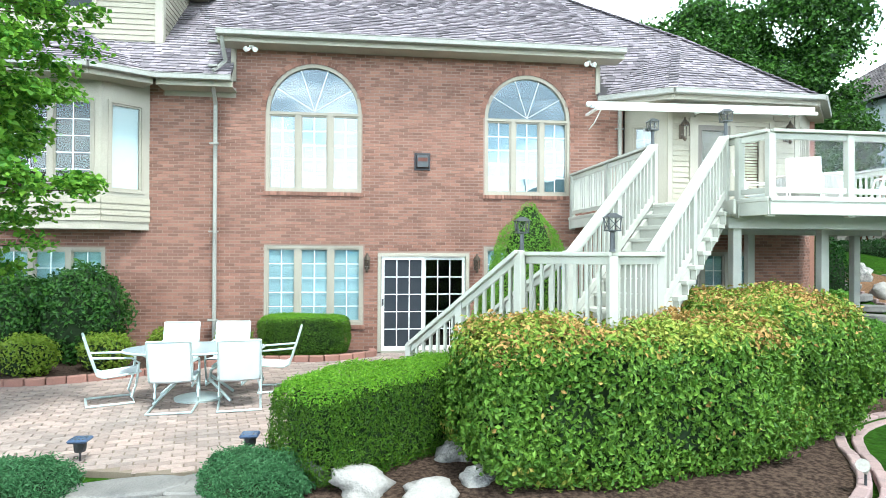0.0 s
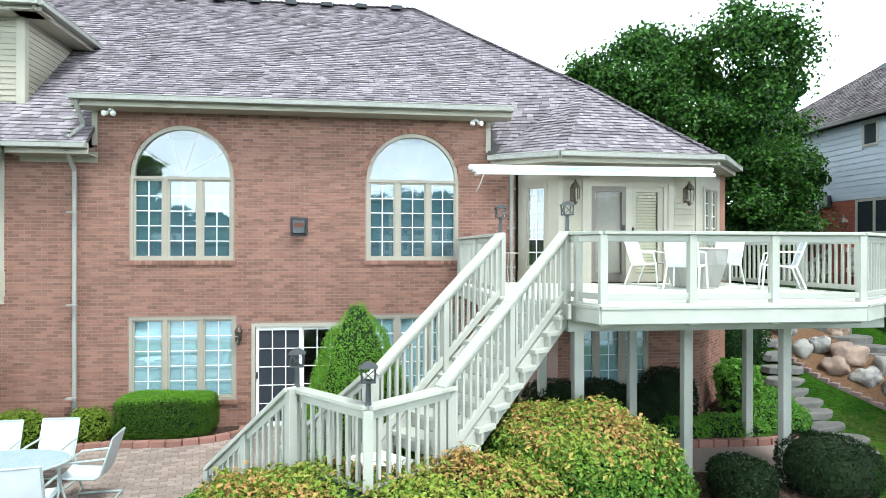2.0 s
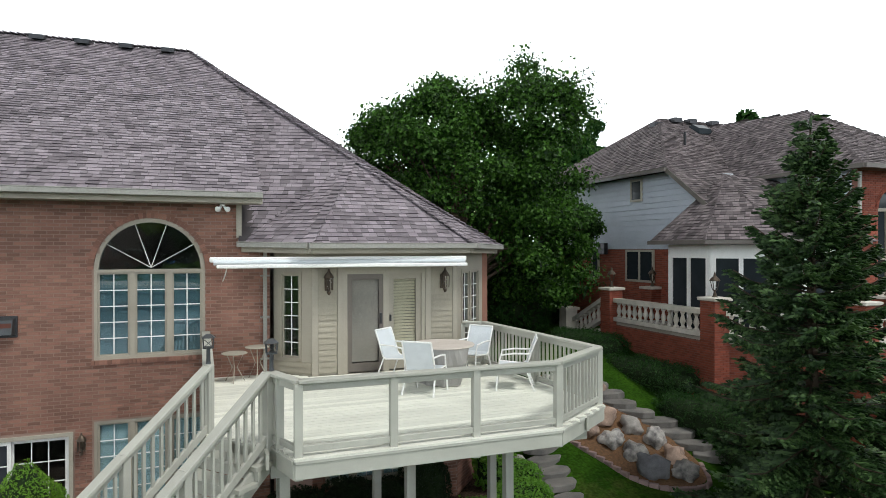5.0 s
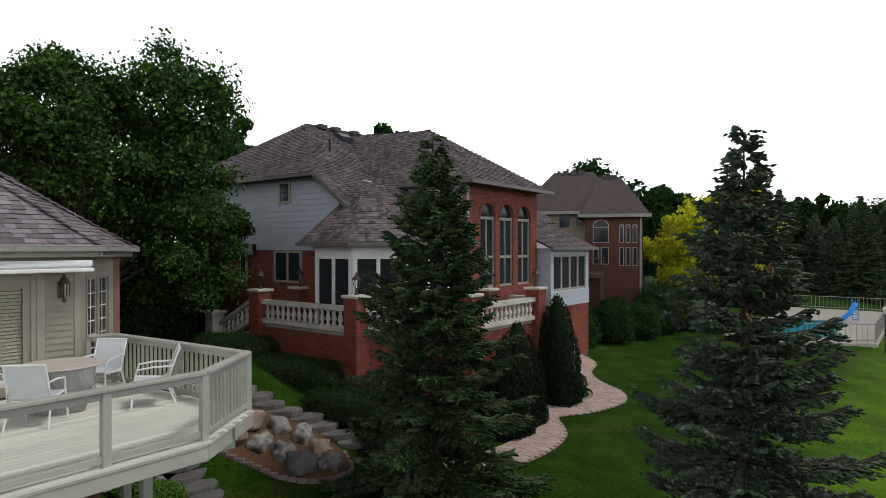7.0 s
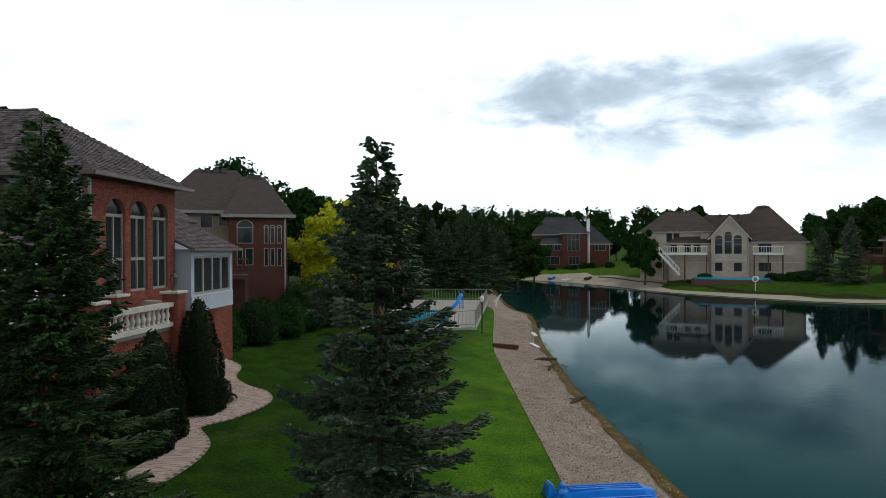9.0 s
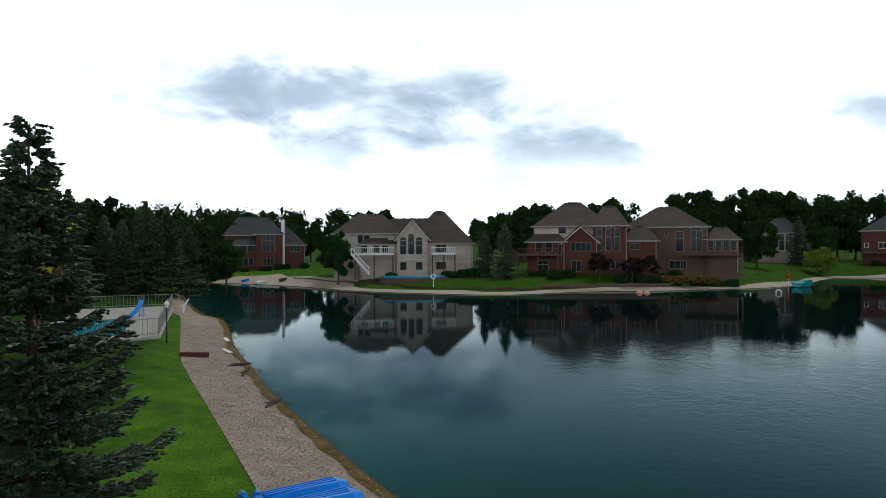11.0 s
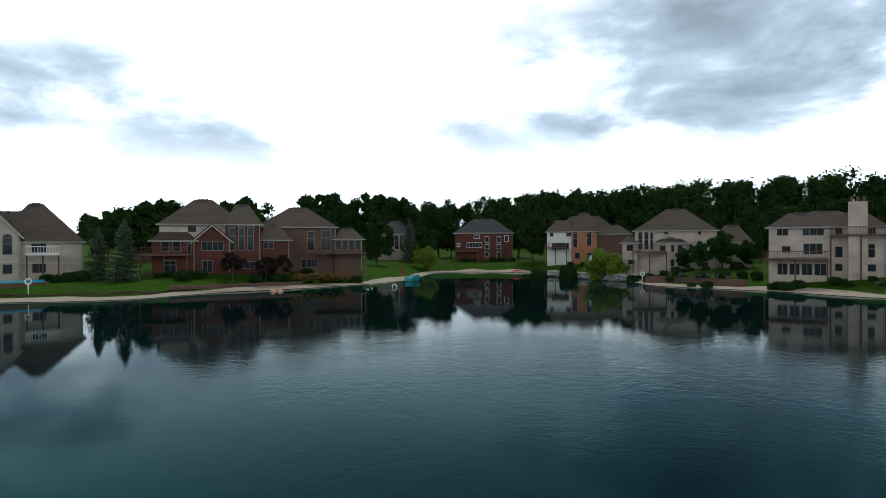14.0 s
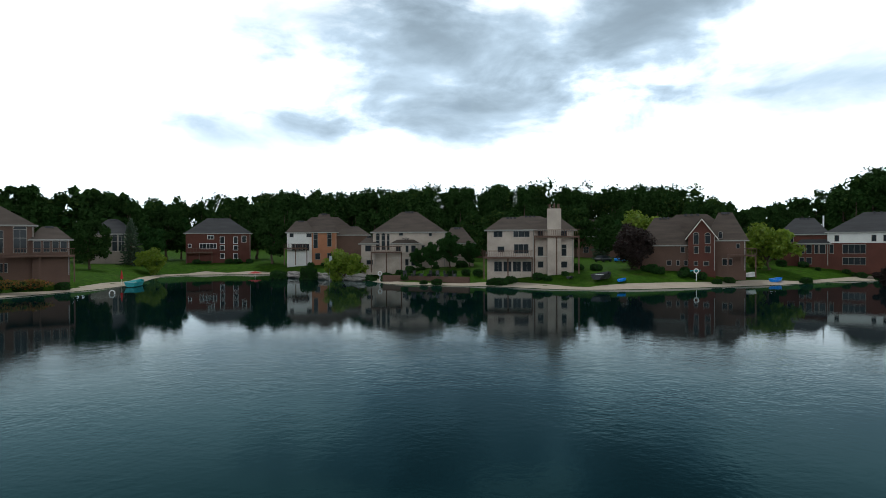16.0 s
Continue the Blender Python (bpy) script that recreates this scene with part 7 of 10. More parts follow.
broadleaf(41.5, 22.0, 2.0, 14.0, 5.0, 95, DARK_LEAF, "dark green tree behind the neighbouring house", 7000, 0.45, 0.2, "tree", 0.25, 40)
for i, (x, y, h_, w_) in enumerate(((61.0, 28.0, 15.6, 5.5), (73.0, 17.5, 14.4, 5.2), (76.0, 11.5, 12.4, 4.6))):
    broadleaf(x, y, 1.9, h_, w_, 96 + i, DARK_LEAF, "dark green tree beyond the white terrace house", 6000, 0.5, 0.15, "tree", 0.25, 44, "trees behind the houses", full=1.3)
broadleaf(50.0, -1.2, -0.1, 10.8, 4.9, 92, YELLOW_LEAF, "golden yellow-green locust tree beyond the spruce", 26000, 0.26, 0.12, "locust tree", 0.2, 70)
for i, (x, y, s_) in enumerate(((15.6, 8.8, 1.5), (17.2, 10.6, 1.7), (14.2, 10.2, 1.8), (17.6, 13.5, 1.9))):
    shrub("shrub", "tall dark leafy shrub in the shade between the houses", [(x, y, gz(x, y) + s_ * 0.8, s_, s_ * 0.9, s_ * 1.05, 0, 2.3)], 4200, 0.2, DARK_LEAF, "shrub", None, 400 + i, 0.2, group="shade shrubs")
# maple over the left end of the patio
nm = thing("maple_tree", "young bright green maple close by the patio", "maple tree")
part("trunk", Solid().tube([(-6.75, -6.9, -0.5), (-6.7, -6.8, 1.5), (-6.5, -6.6, 3.2), (-6.3, -6.3, 6.0)], [0.14, 0.12, 0.09, 0.03], 10), BARK, nm)
r_n = np.random.default_rng(17)
P, N, limb = [], [], Solid()
for i in range(250):
    zc = r_n.uniform(1.7, 6.2)
    reach = float(np.interp(zc, [1.7, 2.2, 2.6, 2.8, 3.0, 3.2, 3.7, 4.0, 4.2, 4.5, 6.2], [-4.6, -4.0, -3.9, -3.45, -3.5, -4.05, -4.1, -3.65, -3.7, -3.5, -3.5]))
    c = np.array([r_n.uniform(-6.2, reach) if i % 3 else reach - r_n.uniform(0, 0.5), r_n.uniform(-6.5, -4.6), zc])
    limb.tube([(-6.5, -6.6, zc - 0.6), tuple((np.array([-6.5, -6.6, zc - 0.3]) + c) / 2), tuple(c)], [0.024, 0.014, 0.004], 5, False)
    m_ = 105
    q = unit(r_n.normal(size=(m_, 3)))
    P.append(c + q * r_n.uniform(0.05, 0.30, (m_, 1)) * [1, 1, 0.55])
    N.append(unit(q * 0.4 + [0, 0, 1.0]))
part("limb_work", limb, BARK, nm)
ob = new("crown", leaves_mesh("crown", np.concatenate(P), np.concatenate(N), 0.078, NEAR_LEAF, 5, 0.6, 0.85))
ob.parent = nm

# ---- rock garden, stone steps, patio lights ----
ROCKS = [rough_ball("boulder_shape", None, i, 3, 0.55, 1.35, 0.72) for i in range(6)]
r_k = np.random.default_rng(23)


def boulder(x, y, s, mat, label, name="boulder", flat=1.0, sink=0.25, group="garden boulders"):
    me = ROCKS[int(r_k.integers(0, 6))].copy()
    me.name = name
    me.materials.clear()
    me.materials.append(mat)
    ob_ = new(name, me)
    ob_.matrix_basis = pose(x, y, gz(x, y) + s * (0.72 * flat - sink), r_k.uniform(-20, 20), r_k.uniform(-20, 20), r_k.uniform(0, 360)) @ Matrix.Diagonal((s, s * r_k.uniform(0.7, 1.0), s * flat, 1))
    return tagged(ob_, label, "boulder", group)


GREYR = surf("dark_grey_boulder", (0.18, 0.18, 0.19), (0.08, 0.08, 0.085), 0.8, 4, 40, 0.8, depth=0.02)
PALER = surf("pale_boulder", (0.322, 0.301, 0.28), (0.238, 0.224, 0.21), 0.85, 3, 40, 0.7, depth=0.02)
RBED = [(12.75, 1.7), (12.8, 0.4), (13.2, -0.55), (13.5, -1.3), (14.05, -1.8), (14.95, -1.85), (15.45, -1.1), (15.35, 0.4), (14.75, 1.3), (14.5, 2.2), (13.7, 3.0), (13.0, 2.7)]
rb_p = np.array([p for p in RBED])
rb_c = rb_p.mean(0)
rbs = Solid()
rings_ = 7
rv = [(rb_c[0], rb_c[1], gz(*rb_c) + 0.12)]
for i in range(1, rings_ + 1):
    for p in curve_points(np.vstack([rb_p, rb_p[:1]]), 4)[:-1]:
        q = rb_c + (p - rb_c) * i / rings_
        rv.append((q[0], q[1], gz(*q) + 0.05 + 0.07 * (1 - i / rings_)))
nr = (len(rv) - 1) // rings_
rf = [(0, 1 + j, 1 + (j + 1) % nr) for j in range(nr)] + [(1 + (i - 1) * nr + j, 1 + i * nr + j, 1 + i * nr + (j + 1) % nr, 1 + (i - 1) * nr + (j + 1) % nr) for i in range(1, rings_) for j in range(nr)]
CHIPS = surf("orange_wood_chips", (0.20, 0.108, 0.054), (0.10, 0.058, 0.032), 0.95, 16, 50, 1.0, depth=0.03)
structure("rock_garden_bed", Solid().add(rv, rf), CHIPS, "orange-brown wood chip bed of the rock garden", "planting bed")
kerb_line([(12.95, 2.8), (12.68, 1.7), (12.74, 0.4), (13.14, -0.58), (13.45, -1.36), (14.03, -1.88), (14.98, -1.93), (15.5, -1.1)], PALEKERB, "pale stone edging of the rock garden", step=0.22, h=0.09, w=0.10, follow=True)
for x, y, s, m_, lb in ((13.36, 0.40, 0.32, PINKROCK, "flat pinkish boulder in the rock garden"), (14.55, 0.25, 0.31, PALER, "pale round boulder in the rock garden"), (14.85, -0.30, 0.34, ROCK, "grey boulder in the rock garden"),
                        (13.70, -0.12, 0.32, ROCK, "grey boulder in the rock garden"), (13.95, -0.62, 0.32, ROCK, "grey boulder in the rock garden"), (14.0, -1.30, 0.38, GREYR, "dark grey streaked boulder in the rock garden"),
                        (14.62, -1.55, 0.30, ROCK, "grey boulder in the rock garden"), (14.92, -0.90, 0.30, PINKROCK, "low pinkish boulder in the rock garden"), (13.9, 0.75, 0.42, PINKROCK, "brown weathered boulder in the rock garden"),
                        (13.05, 1.2, 0.27, PALER, "pale boulder in the rock garden"), (13.7, 1.3, 0.33, ROCK, "grey boulder in the rock garden"), (13.3, 2.2, 0.36, ROCK, "grey boulder in the rock garden"), (14.75, 2.1, 0.28, PINKROCK, "brown boulder by the stone steps"),
                        (11.3, 0.2, 0.22, ROCK, "grey boulder by the stone steps"), (11.5, 0.9, 0.25, PALER, "pale boulder by the stone steps")):
    boulder(x, y, s * 0.93, m_, lb, flat=1.2, sink=0.3)
for x, y, s, m_, lb in ((0.87, -6.80, 0.22, ROCK, "grey boulder in the bark mulch"), (0.98, -7.42, 0.20, ROCK, "grey boulder in the bark mulch"), (-0.05, -7.52, 0.27, PALER, "pale boulder in the bark mulch"), (0.50, -7.70, 0.22, PALER, "pale boulder in the bark mulch"), (-0.60, -7.22, 0.24, GREYR, "dark boulder in the bark mulch"), (-0.3, -8.4, 0.3, PALER, "pale boulder in the bark mulch")):
    boulder(x, y, s, m_, lb, flat=0.8)


def flagstone(x, y, z, w, d, rz, h, label, group):
    r = np.random.default_rng(int(abs(x * 131 + y * 57) * 10))
    k_ = 9
    out = [(w / 2 * math.cos(a) * r.uniform(0.85, 1.1) * 1.1, d / 2 * math.sin(a) * r.uniform(0.85, 1.1) * 1.1) for a in [2 * math.pi * i / k_ + 0.3 for i in range(k_)]]
    out = [(max(-w / 2, min(w / 2, a)), max(-d / 2, min(d / 2, b))) for a, b in out]
    s = Solid().prism(out, -h, 0.0)
    ob_ = new("stepping_stone", s.mesh("stepping_stone", FLAG, bevel=0.02))
    ob_.matrix_basis = pose(x, y, z, r.uniform(-2, 2), r.uniform(-2, 2), rz)
    return tagged(ob_, label, "stone step", group)


for i, (x, y) in enumerate(((12.5, 1.75), (12.35, 1.14), (12.1, 0.58), (11.9, 0.2), (11.78, -0.18), (11.7, -0.58), (11.65, -1.02), (11.52, -1.52), (11.43, -2.1), (11.15, -2.7))):
    flagstone(x, y, gz(x, y) + 0.08 + 0.04 * (i < 7), 0.95, 0.52, 6 + 14 * math.sin(i * 2.1), 0.16, "grey flat stone step in the lawn", "stone steps")
for i, (x, y) in enumerate(((14.75, 2.35), (14.92, 1.85), (14.98, 1.40), (15.26, 0.97), (15.6, 0.5), (15.8, 0.02), (15.85, -0.48), (16.0, -1.0))):
    flagstone(x, y, gz(x, y) + 0.13, 0.98, 0.56, -30 + 12 * math.sin(i * 1.7), 0.18, "pale flat stone step beside the juniper bank", "terrace stone steps")
for i, (x, y, w, d) in enumerate(((-2.2, -7.35, 1.2, 0.45), (-1.5, -7.3, 0.8, 0.5), (-2.0, -7.85, 1.3, 0.5), (-2.7, -7.9, 0.7, 0.5), (-1.3, -7.9, 0.8, 0.55), (-1.9, -8.45, 1.4, 0.55))):
    flagstone(x, y, gz(x, y) + 0.09, w, d, 8 + 6 * math.sin(i), 0.12, "weathered flat stone at the patio edge", "patio edge stones")
for x, y in ((-2.86, -6.62), (-1.22, -6.62)):
    pl_ = thing("path_light", "small dark solar light on a stake", "path light", pose(x, y, 0), group="solar lights")
    part("stake", Solid().tube([(0, 0, -0.1), (0, 0, 0.12)], 0.012, 6), DARKMETAL, pl_)
    part("lantern", Solid().lathe([(0.05, 0.10), (0.06, 0.13), (0.065, 0.20)], n=8), DARKMETAL, pl_)
    part("cap", Solid().box(-0.095, -0.095, 0.20, 0.095, 0.095, 0.235), surf("solar_cell", (0.04, 0.06, 0.11), (0.06, 0.09, 0.15), 0.25, 8, 40, 0.02), pl_, "dark blue solar cap", bevel=0.015)
sp_l = thing("spotlight", "small silver garden spotlight in the mulch", "spotlight", pose(4.55, -8.0, gz(4.55, -8.0) + 0.05))
part("stake", Solid().tube([(0, 0, -0.1), (0, 0, 0.2)], 0.012, 6), DARKMETAL, sp_l)
part("head", Solid().tube([(0, 0, 0.2), (-0.05, -0.04, 0.28), (-0.10, -0.08, 0.30)], [0.02, 0.045, 0.06], 10), CONCRETE, sp_l)

# ---- the neighbouring red brick house ----
nb = thing("neighbour_house", "red brick and grey clapboard house with a balustraded terrace", "house")


part("brick_wall", Solid().box(19.4, 3.6, 0.5, 33.0, 14.0, 5.40).box(26.4, -0.0, -0.3, 32.5, 3.6, 5.3), RED_MORTAR, nb, "red brick lower storey")
gs = part("clapboard_wall", Solid().add([(x_, y_, z_) for x_ in (19.4, 33.0) for y_, z_ in ((14.0, 5.4), (2.45, 5.4), (2.45, 6.78), (4.15, 8.04), (14.0, 8.04))], [(0, 1, 2, 3, 4), (9, 8, 7, 6, 5), (1, 6, 7, 2), (2, 7, 8, 3), (3, 8, 9, 4), (4, 9, 5, 0)]).box(22.05, 0.0, 5.4, 26.3, 4.0, 7.75), GREYSIDE, nb, "grey clapboard upper storey")
for i in range(13):
    z_ = 5.42 + 0.2 * i
    clapboards((19.4, 14.0), (19.4, 2.5 if z_ < 6.6 else 2.5 + (z_ + 0.2 - 6.78) * 1.35), z_, z_ + 0.2, GREYSIDE, gs, [(14.0 - 6.56, 14.0 - 5.88, 7.12, 7.95)], exposure=0.20, lap=0.045)
clapboards((22.05, 3.6), (22.05, -0.1), 5.9, 7.7, GREYSIDE, gs, exposure=0.20, lap=0.045)
part("band_board", Solid().box(19.36, 3.0, 5.36, 19.40, 14.0, 5.50), GREYSIDE, nb)
great_open = [(22.88, 23.86, 4.0, arch_top(22.88, 23.86, 6.55, 7.08)), (24.16, 25.14, 4.0, arch_top(24.16, 25.14, 6.55, 7.08)), (25.46, 26.44, 4.0, arch_top(25.46, 26.44, 6.55, 7.08))]
gw = wall_core(22.05, 26.95, -0.3, 7.75, great_open, y0=-0.30, thick=0.25)
gwall = part("great_room_wall", gw, RED_MORTAR, nb, "red brick wall with three tall arched windows")
ob = new("brick_field", bricks_joined("brick_field", brick_faces(22.05, 26.95, 0.0, 7.7, great_open, length=0.203, height=0.0667), -0.30, 0.008, RED_BRICK_J))
ob.parent = gwall
tagged(ob, kind="stuff")
part("great_room_side", Solid().box(26.7, -0.04, -0.3, 26.95, 4.0, 7.75), RED_BRICK_J, nb)
part("great_room_side", Solid().box(22.05, -0.04, -0.3, 22.3, 4.0, 5.6), RED_BRICK_J, nb)
for i, o in enumerate(great_open):
    w = part("window", Solid().box(o[0], -0.22, 4.0, o[0] + 0.045, -0.12, 6.6).box(o[1] - 0.045, -0.22, 4.0, o[1], -0.12, 6.6).box(o[0] + 0.045, -0.22, 4.0, o[1] - 0.045, -0.12, 4.08).box(o[0] + 0.045, -0.22, 5.05, o[1] - 0.045, -0.12, 5.15).box(o[0] + 0.045, -0.22, 6.48, o[1] - 0.045, -0.12, 6.58).box((o[0] + o[1]) / 2 - 0.022, -0.22, 4.08, (o[0] + o[1]) / 2 + 0.022, -0.12, 6.5), WINTRIM, nb, "tall tan-framed arched window")
    part("pane", Solid().box(o[0], -0.17, 4.0, o[1], -0.16, 7.08), FARGLASS, w)
    part("arch_course", arch_bricks(o[0], o[1], 6.55, 7.08, -0.31), RED_BRICK_J, nb)
# small windows of the west wall
for y0, y1, z0, z1, n in ((5.88, 6.56, 7.12, 7.95, 1), (5.25, 6.85, 4.15, 5.34, 2), (8.6, 9.1, 4.15, 5.34, 1)):
    fr_ = Solid().box(19.33, y0, z0, 19.40, y0 + 0.08, z1).box(19.33, y1 - 0.08, z0, 19.40, y1, z1).box(19.33, y0 + 0.08, z0, 19.40, y1 - 0.08, z0 + 0.08).box(19.33, y0 + 0.08, z1 - 0.08, 19.40, y1 - 0.08, z1)
    if n == 2:
        fr_.box(19.34, (y0 + y1) / 2 - 0.05, z0 + 0.08, 19.40, (y0 + y1) / 2 + 0.05, z1 - 0.08)
    w = part("window", fr_, TRIM, nb)
    part("pane", Solid().box(19.36, y0 + 0.08, z0 + 0.08, 19.385, y1 - 0.08, z1 - 0.08), FARGLASS, w)
part("meter_box", Solid().box(19.2, 8.0, 5.15, 19.38, 8.45, 5.6), DARKMETAL, nb, bevel=0.02)
ob = new("brick_field", bricks_joined("brick_field", brick_faces(0, 10.4, 2.0, 5.36, [(14.0 - 6.85, 14.0 - 5.25, 4.15, flat_top(5.34)), (14.0 - 9.1, 14.0 - 8.6, 4.15, flat_top(5.34))]), 0.0, 0.008, RED_BRICK_J, Matrix.Translation((19.4, 14.0, 0)) @ Matrix.Rotation(-math.pi / 2, 4, "Z")))
ob.parent = nb
tagged(ob, kind="stuff")
# sunroom
SUN = [(19.3, 3.9), (18.15, 3.0), (18.15, 1.3), (19.3, 0.2), (21.2, -0.2), (22.1, -0.2), (22.1, 3.9)]
part("sunroom_floor", Solid().prism(SUN, 2.4, 2.75), RED_BRICK_J, nb)
for (p, q) in zip(SUN[:5], SUN[1:5]):
    L = math.dist(p, q)
    a = math.atan2(q[1] - p[1], q[0] - p[0])
    m = Matrix.Translation((p[0], p[1], 0)) @ Matrix.Rotation(a, 4, "Z")
    s = Solid()
    s.box(0, -0.06, 2.75, 0.14, 0.06, 5.5).box(L - 0.14, -0.06, 2.75, L, 0.06, 5.5).box(0.14, -0.06, 5.1, L - 0.14, 0.06, 5.5).box(0.14, -0.06, 2.75, L - 0.14, 0.06, 2.95).box(L / 2 - 0.06, -0.06, 2.95, L / 2 + 0.06, 0.06, 5.1)
    s.v = [tuple(m @ Vector(v)) for v in s.v]
    w = part("sunroom_window", s, WHITE, nb, "white sunroom window frame")
    s2 = Solid().box(0.14, -0.01, 2.95, L - 0.14, 0.01, 5.1)
    s2.v = [tuple(m @ Vector(v)) for v in s2.v]
    part("pane", s2, FARGLASS, w)
N_PL = {
    "west": [(18.95, 14.5, 8.12), (18.95, 4.1, 8.12), (22.6, 8.9, 10.95)],
    "south_l": [(18.95, 4.1, 8.12), (19.0, 2.2, 6.70), (22.6, 2.2, 6.70), (24.6, 8.9, 10.95), (22.6, 8.9, 10.95)],
    "south_r": [(26.4, 2.2, 6.7), (33.5, 2.2, 6.7), (33.5, 8.9, 10.95), (24.6, 8.9, 10.95)],
    "great_w": [(21.65, -0.75, 7.78), (24.6, 3.4, 10.3), (24.6, 8.3, 10.6), (21.65, 5.0, 7.78)],
    "great_s": [(21.65, -0.75, 7.78), (27.35, -0.75, 7.72), (24.6, 3.4, 10.3)],
    "great_e": [(27.35, -0.75, 7.72), (27.35, 5.0, 7.72), (24.6, 8.3, 10.6), (24.6, 3.4, 10.3)],
    "sun_w": [(17.7, 3.4, 5.62), (17.7, 1.05, 5.62), (20.1, 2.75, 7.75)],
    "sun_sw": [(17.7, 1.05, 5.62), (19.1, -0.35, 5.62), (20.1, 2.75, 7.75)],
    "sun_s": [(19.1, -0.35, 5.62), (22.3, -0.65, 5.62), (22.3, 2.4, 7.6), (20.1, 2.75, 7.75)],
    "sun_nw": [(19.35, 4.6, 5.62), (17.7, 3.4, 5.62), (20.1, 2.75, 7.75)],
    "bay": [(26.9, -1.0, 5.45), (31.2, -1.0, 5.45), (31.2, 2.4, 7.0), (26.9, 2.4, 7.0)],
    "north": [(18.95, 14.5, 8.12), (22.6, 8.9, 10.95), (33.5, 8.9, 10.95), (33.5, 14.5, 8.12)],
}
nroof = part("roof", Solid().beam((22.6, 8.9, 10.93), (33.5, 8.9, 10.93), 0.22, 0.05), ROOF_BASE, nb, "brown-grey asphalt shingle roof")
for c in N_PL.values():
    cc = [Vector(p) for p in c]
    nrm = sum(((cc[i].cross(cc[(i + 1) % len(cc)])) for i in range(len(cc))), Vector((0, 0, 0)))
    if nrm.z < 0:
        cc = cc[::-1]
    slope = Solid()
    slope.weld = True
    for i in range(1, len(cc) - 1):
        slope.slab([cc[0], cc[i], cc[i + 1]], 0.07)
    part("roof_slope", slope, ROOF_BASE, nroof)
shingle_rows([t for nm_, c in N_PL.items() if nm_ != "north" for t in fan(c)], SHINGLE_BROWN, "shingle_field", nroof, 0.14, 0.16, 9)
gut = Solid()
for a, b in (((18.9, 14.5, 8.06), (18.9, 4.1, 8.06)), ((21.6, -0.8, 7.72), (27.4, -0.8, 7.66)), ((21.6, 3.5, 7.72), (21.6, -0.8, 7.72)), ((17.65, 3.4, 5.57), (17.65, 1.0, 5.57)), ((17.65, 1.0, 5.57), (19.08, -0.4, 5.57)), ((19.08, -0.4, 5.57), (22.0, -0.7, 5.57)), ((26.9, -1.05, 5.4), (31.2, -1.05, 5.4))):
    gut.beam(a, b, 0.13, 0.12)
part("gutter", gut, NGUTTER, nb)
rk = Solid().beam((18.95, 4.15, 8.06), (19.0, 2.2, 6.62), 0.05, 0.14)
part("rake_board", rk, NGUTTER, nb)
part("downspout", Solid().beam((22.0, -0.38, 7.6), (22.0, -0.38, 3.0), 0.08, 0.07, up=(0, 1, 0)).beam((22.0, -0.38, 5.5), (21.7, -0.42, 5.2), 0.07, 0.07), GUTTER, nb)
for x, y, z in ((23.2, 8.55, 10.75), (24.0, 8.55, 10.75), (22.2, 8.6, 10.5), (25.2, 8.55, 10.75), (26.2, 8.5, 10.72)):
    part("roof_vent", Solid().box(x - 0.2, y - 0.2, z, x + 0.2, y + 0.15, z + 0.2), DARKMETAL, nb)
part("skylight", Solid().add([(23.5, 7.5, 10.14), (24.3, 7.5, 10.14), (24.3, 8.1, 10.52), (23.5, 8.1, 10.52), (23.6, 7.6, 10.4), (24.2, 7.6, 10.4), (24.2, 8.0, 10.62), (23.6, 8.0, 10.62)], [(4, 5, 6, 7), (0, 1, 5, 4), (1, 2, 6, 5), (2, 3, 7, 6), (3, 0, 4, 7)]), FARGLASS, nb)
part("vent_pipe", Solid().tube([(21.6, 6.2, 9.2), (21.6, 6.2, 9.85)], 0.05, 8), DARKMETAL, nb)
# clapboard bay on the far side of the great room
bw = part("bay_wall", Solid().box(27.3, -0.75, 2.95, 30.9, 0.0, 3.62).box(27.3, -0.75, 5.15, 30.9, 0.0, 5.4).box(27.3, -0.75, 3.62, 27.55, 0.0, 5.15).box(30.65, -0.75, 3.62, 30.9, 0.0, 5.15), GREYSIDE, nb, "grey clapboard bay")
clapboards((27.3, -0.75), (30.9, -0.75), 2.97, 3.60, GREYSIDE, bw, exposure=0.15, lap=0.036)
for i in range(4):
    a = 27.55 + i * 0.775
    w = part("window", frame_ring(a, a + 0.775, 3.62, 5.15, -0.72, -0.62, 0.06, 0.10), GUTTER, nb)
    part("pane", Solid().box(a + 0.06, -0.68, 3.72, a + 0.715, -0.66, 5.05), FARGLASS, w)
w = part("window", Solid().box(28.3, -0.06, 1.0, 28.4, 0.0, 2.4).box(29.4, -0.06, 1.0, 29.5, 0.0, 2.4).box(28.4, -0.06, 2.3, 29.4, 0.0, 2.4).box(28.4, -0.06, 1.0, 29.4, 0.0, 1.1).box(28.85, -0.05, 1.1, 28.95, 0.0, 2.3), WHITE, nb)
part("pane", Solid().box(28.4, -0.03, 1.1, 29.4, -0.015, 2.3), FARGLASS, w)
part("drain_pipe", Solid().tube([(30.3, -0.1, 1.4), (30.3, -0.3, 1.4), (30.3, -0.35, 0.0)], 0.05, 8), WHITE, nb)

ob = new("brick_field", bricks_joined("brick_field", brick_faces(26.96, 32.5, 0.0, 3.24, [(28.3, 29.5, 1.0, flat_top(2.4))]), 0.0, 0.008, RED_BRICK_J))
ob.parent = nb
tagged(ob, kind="stuff")

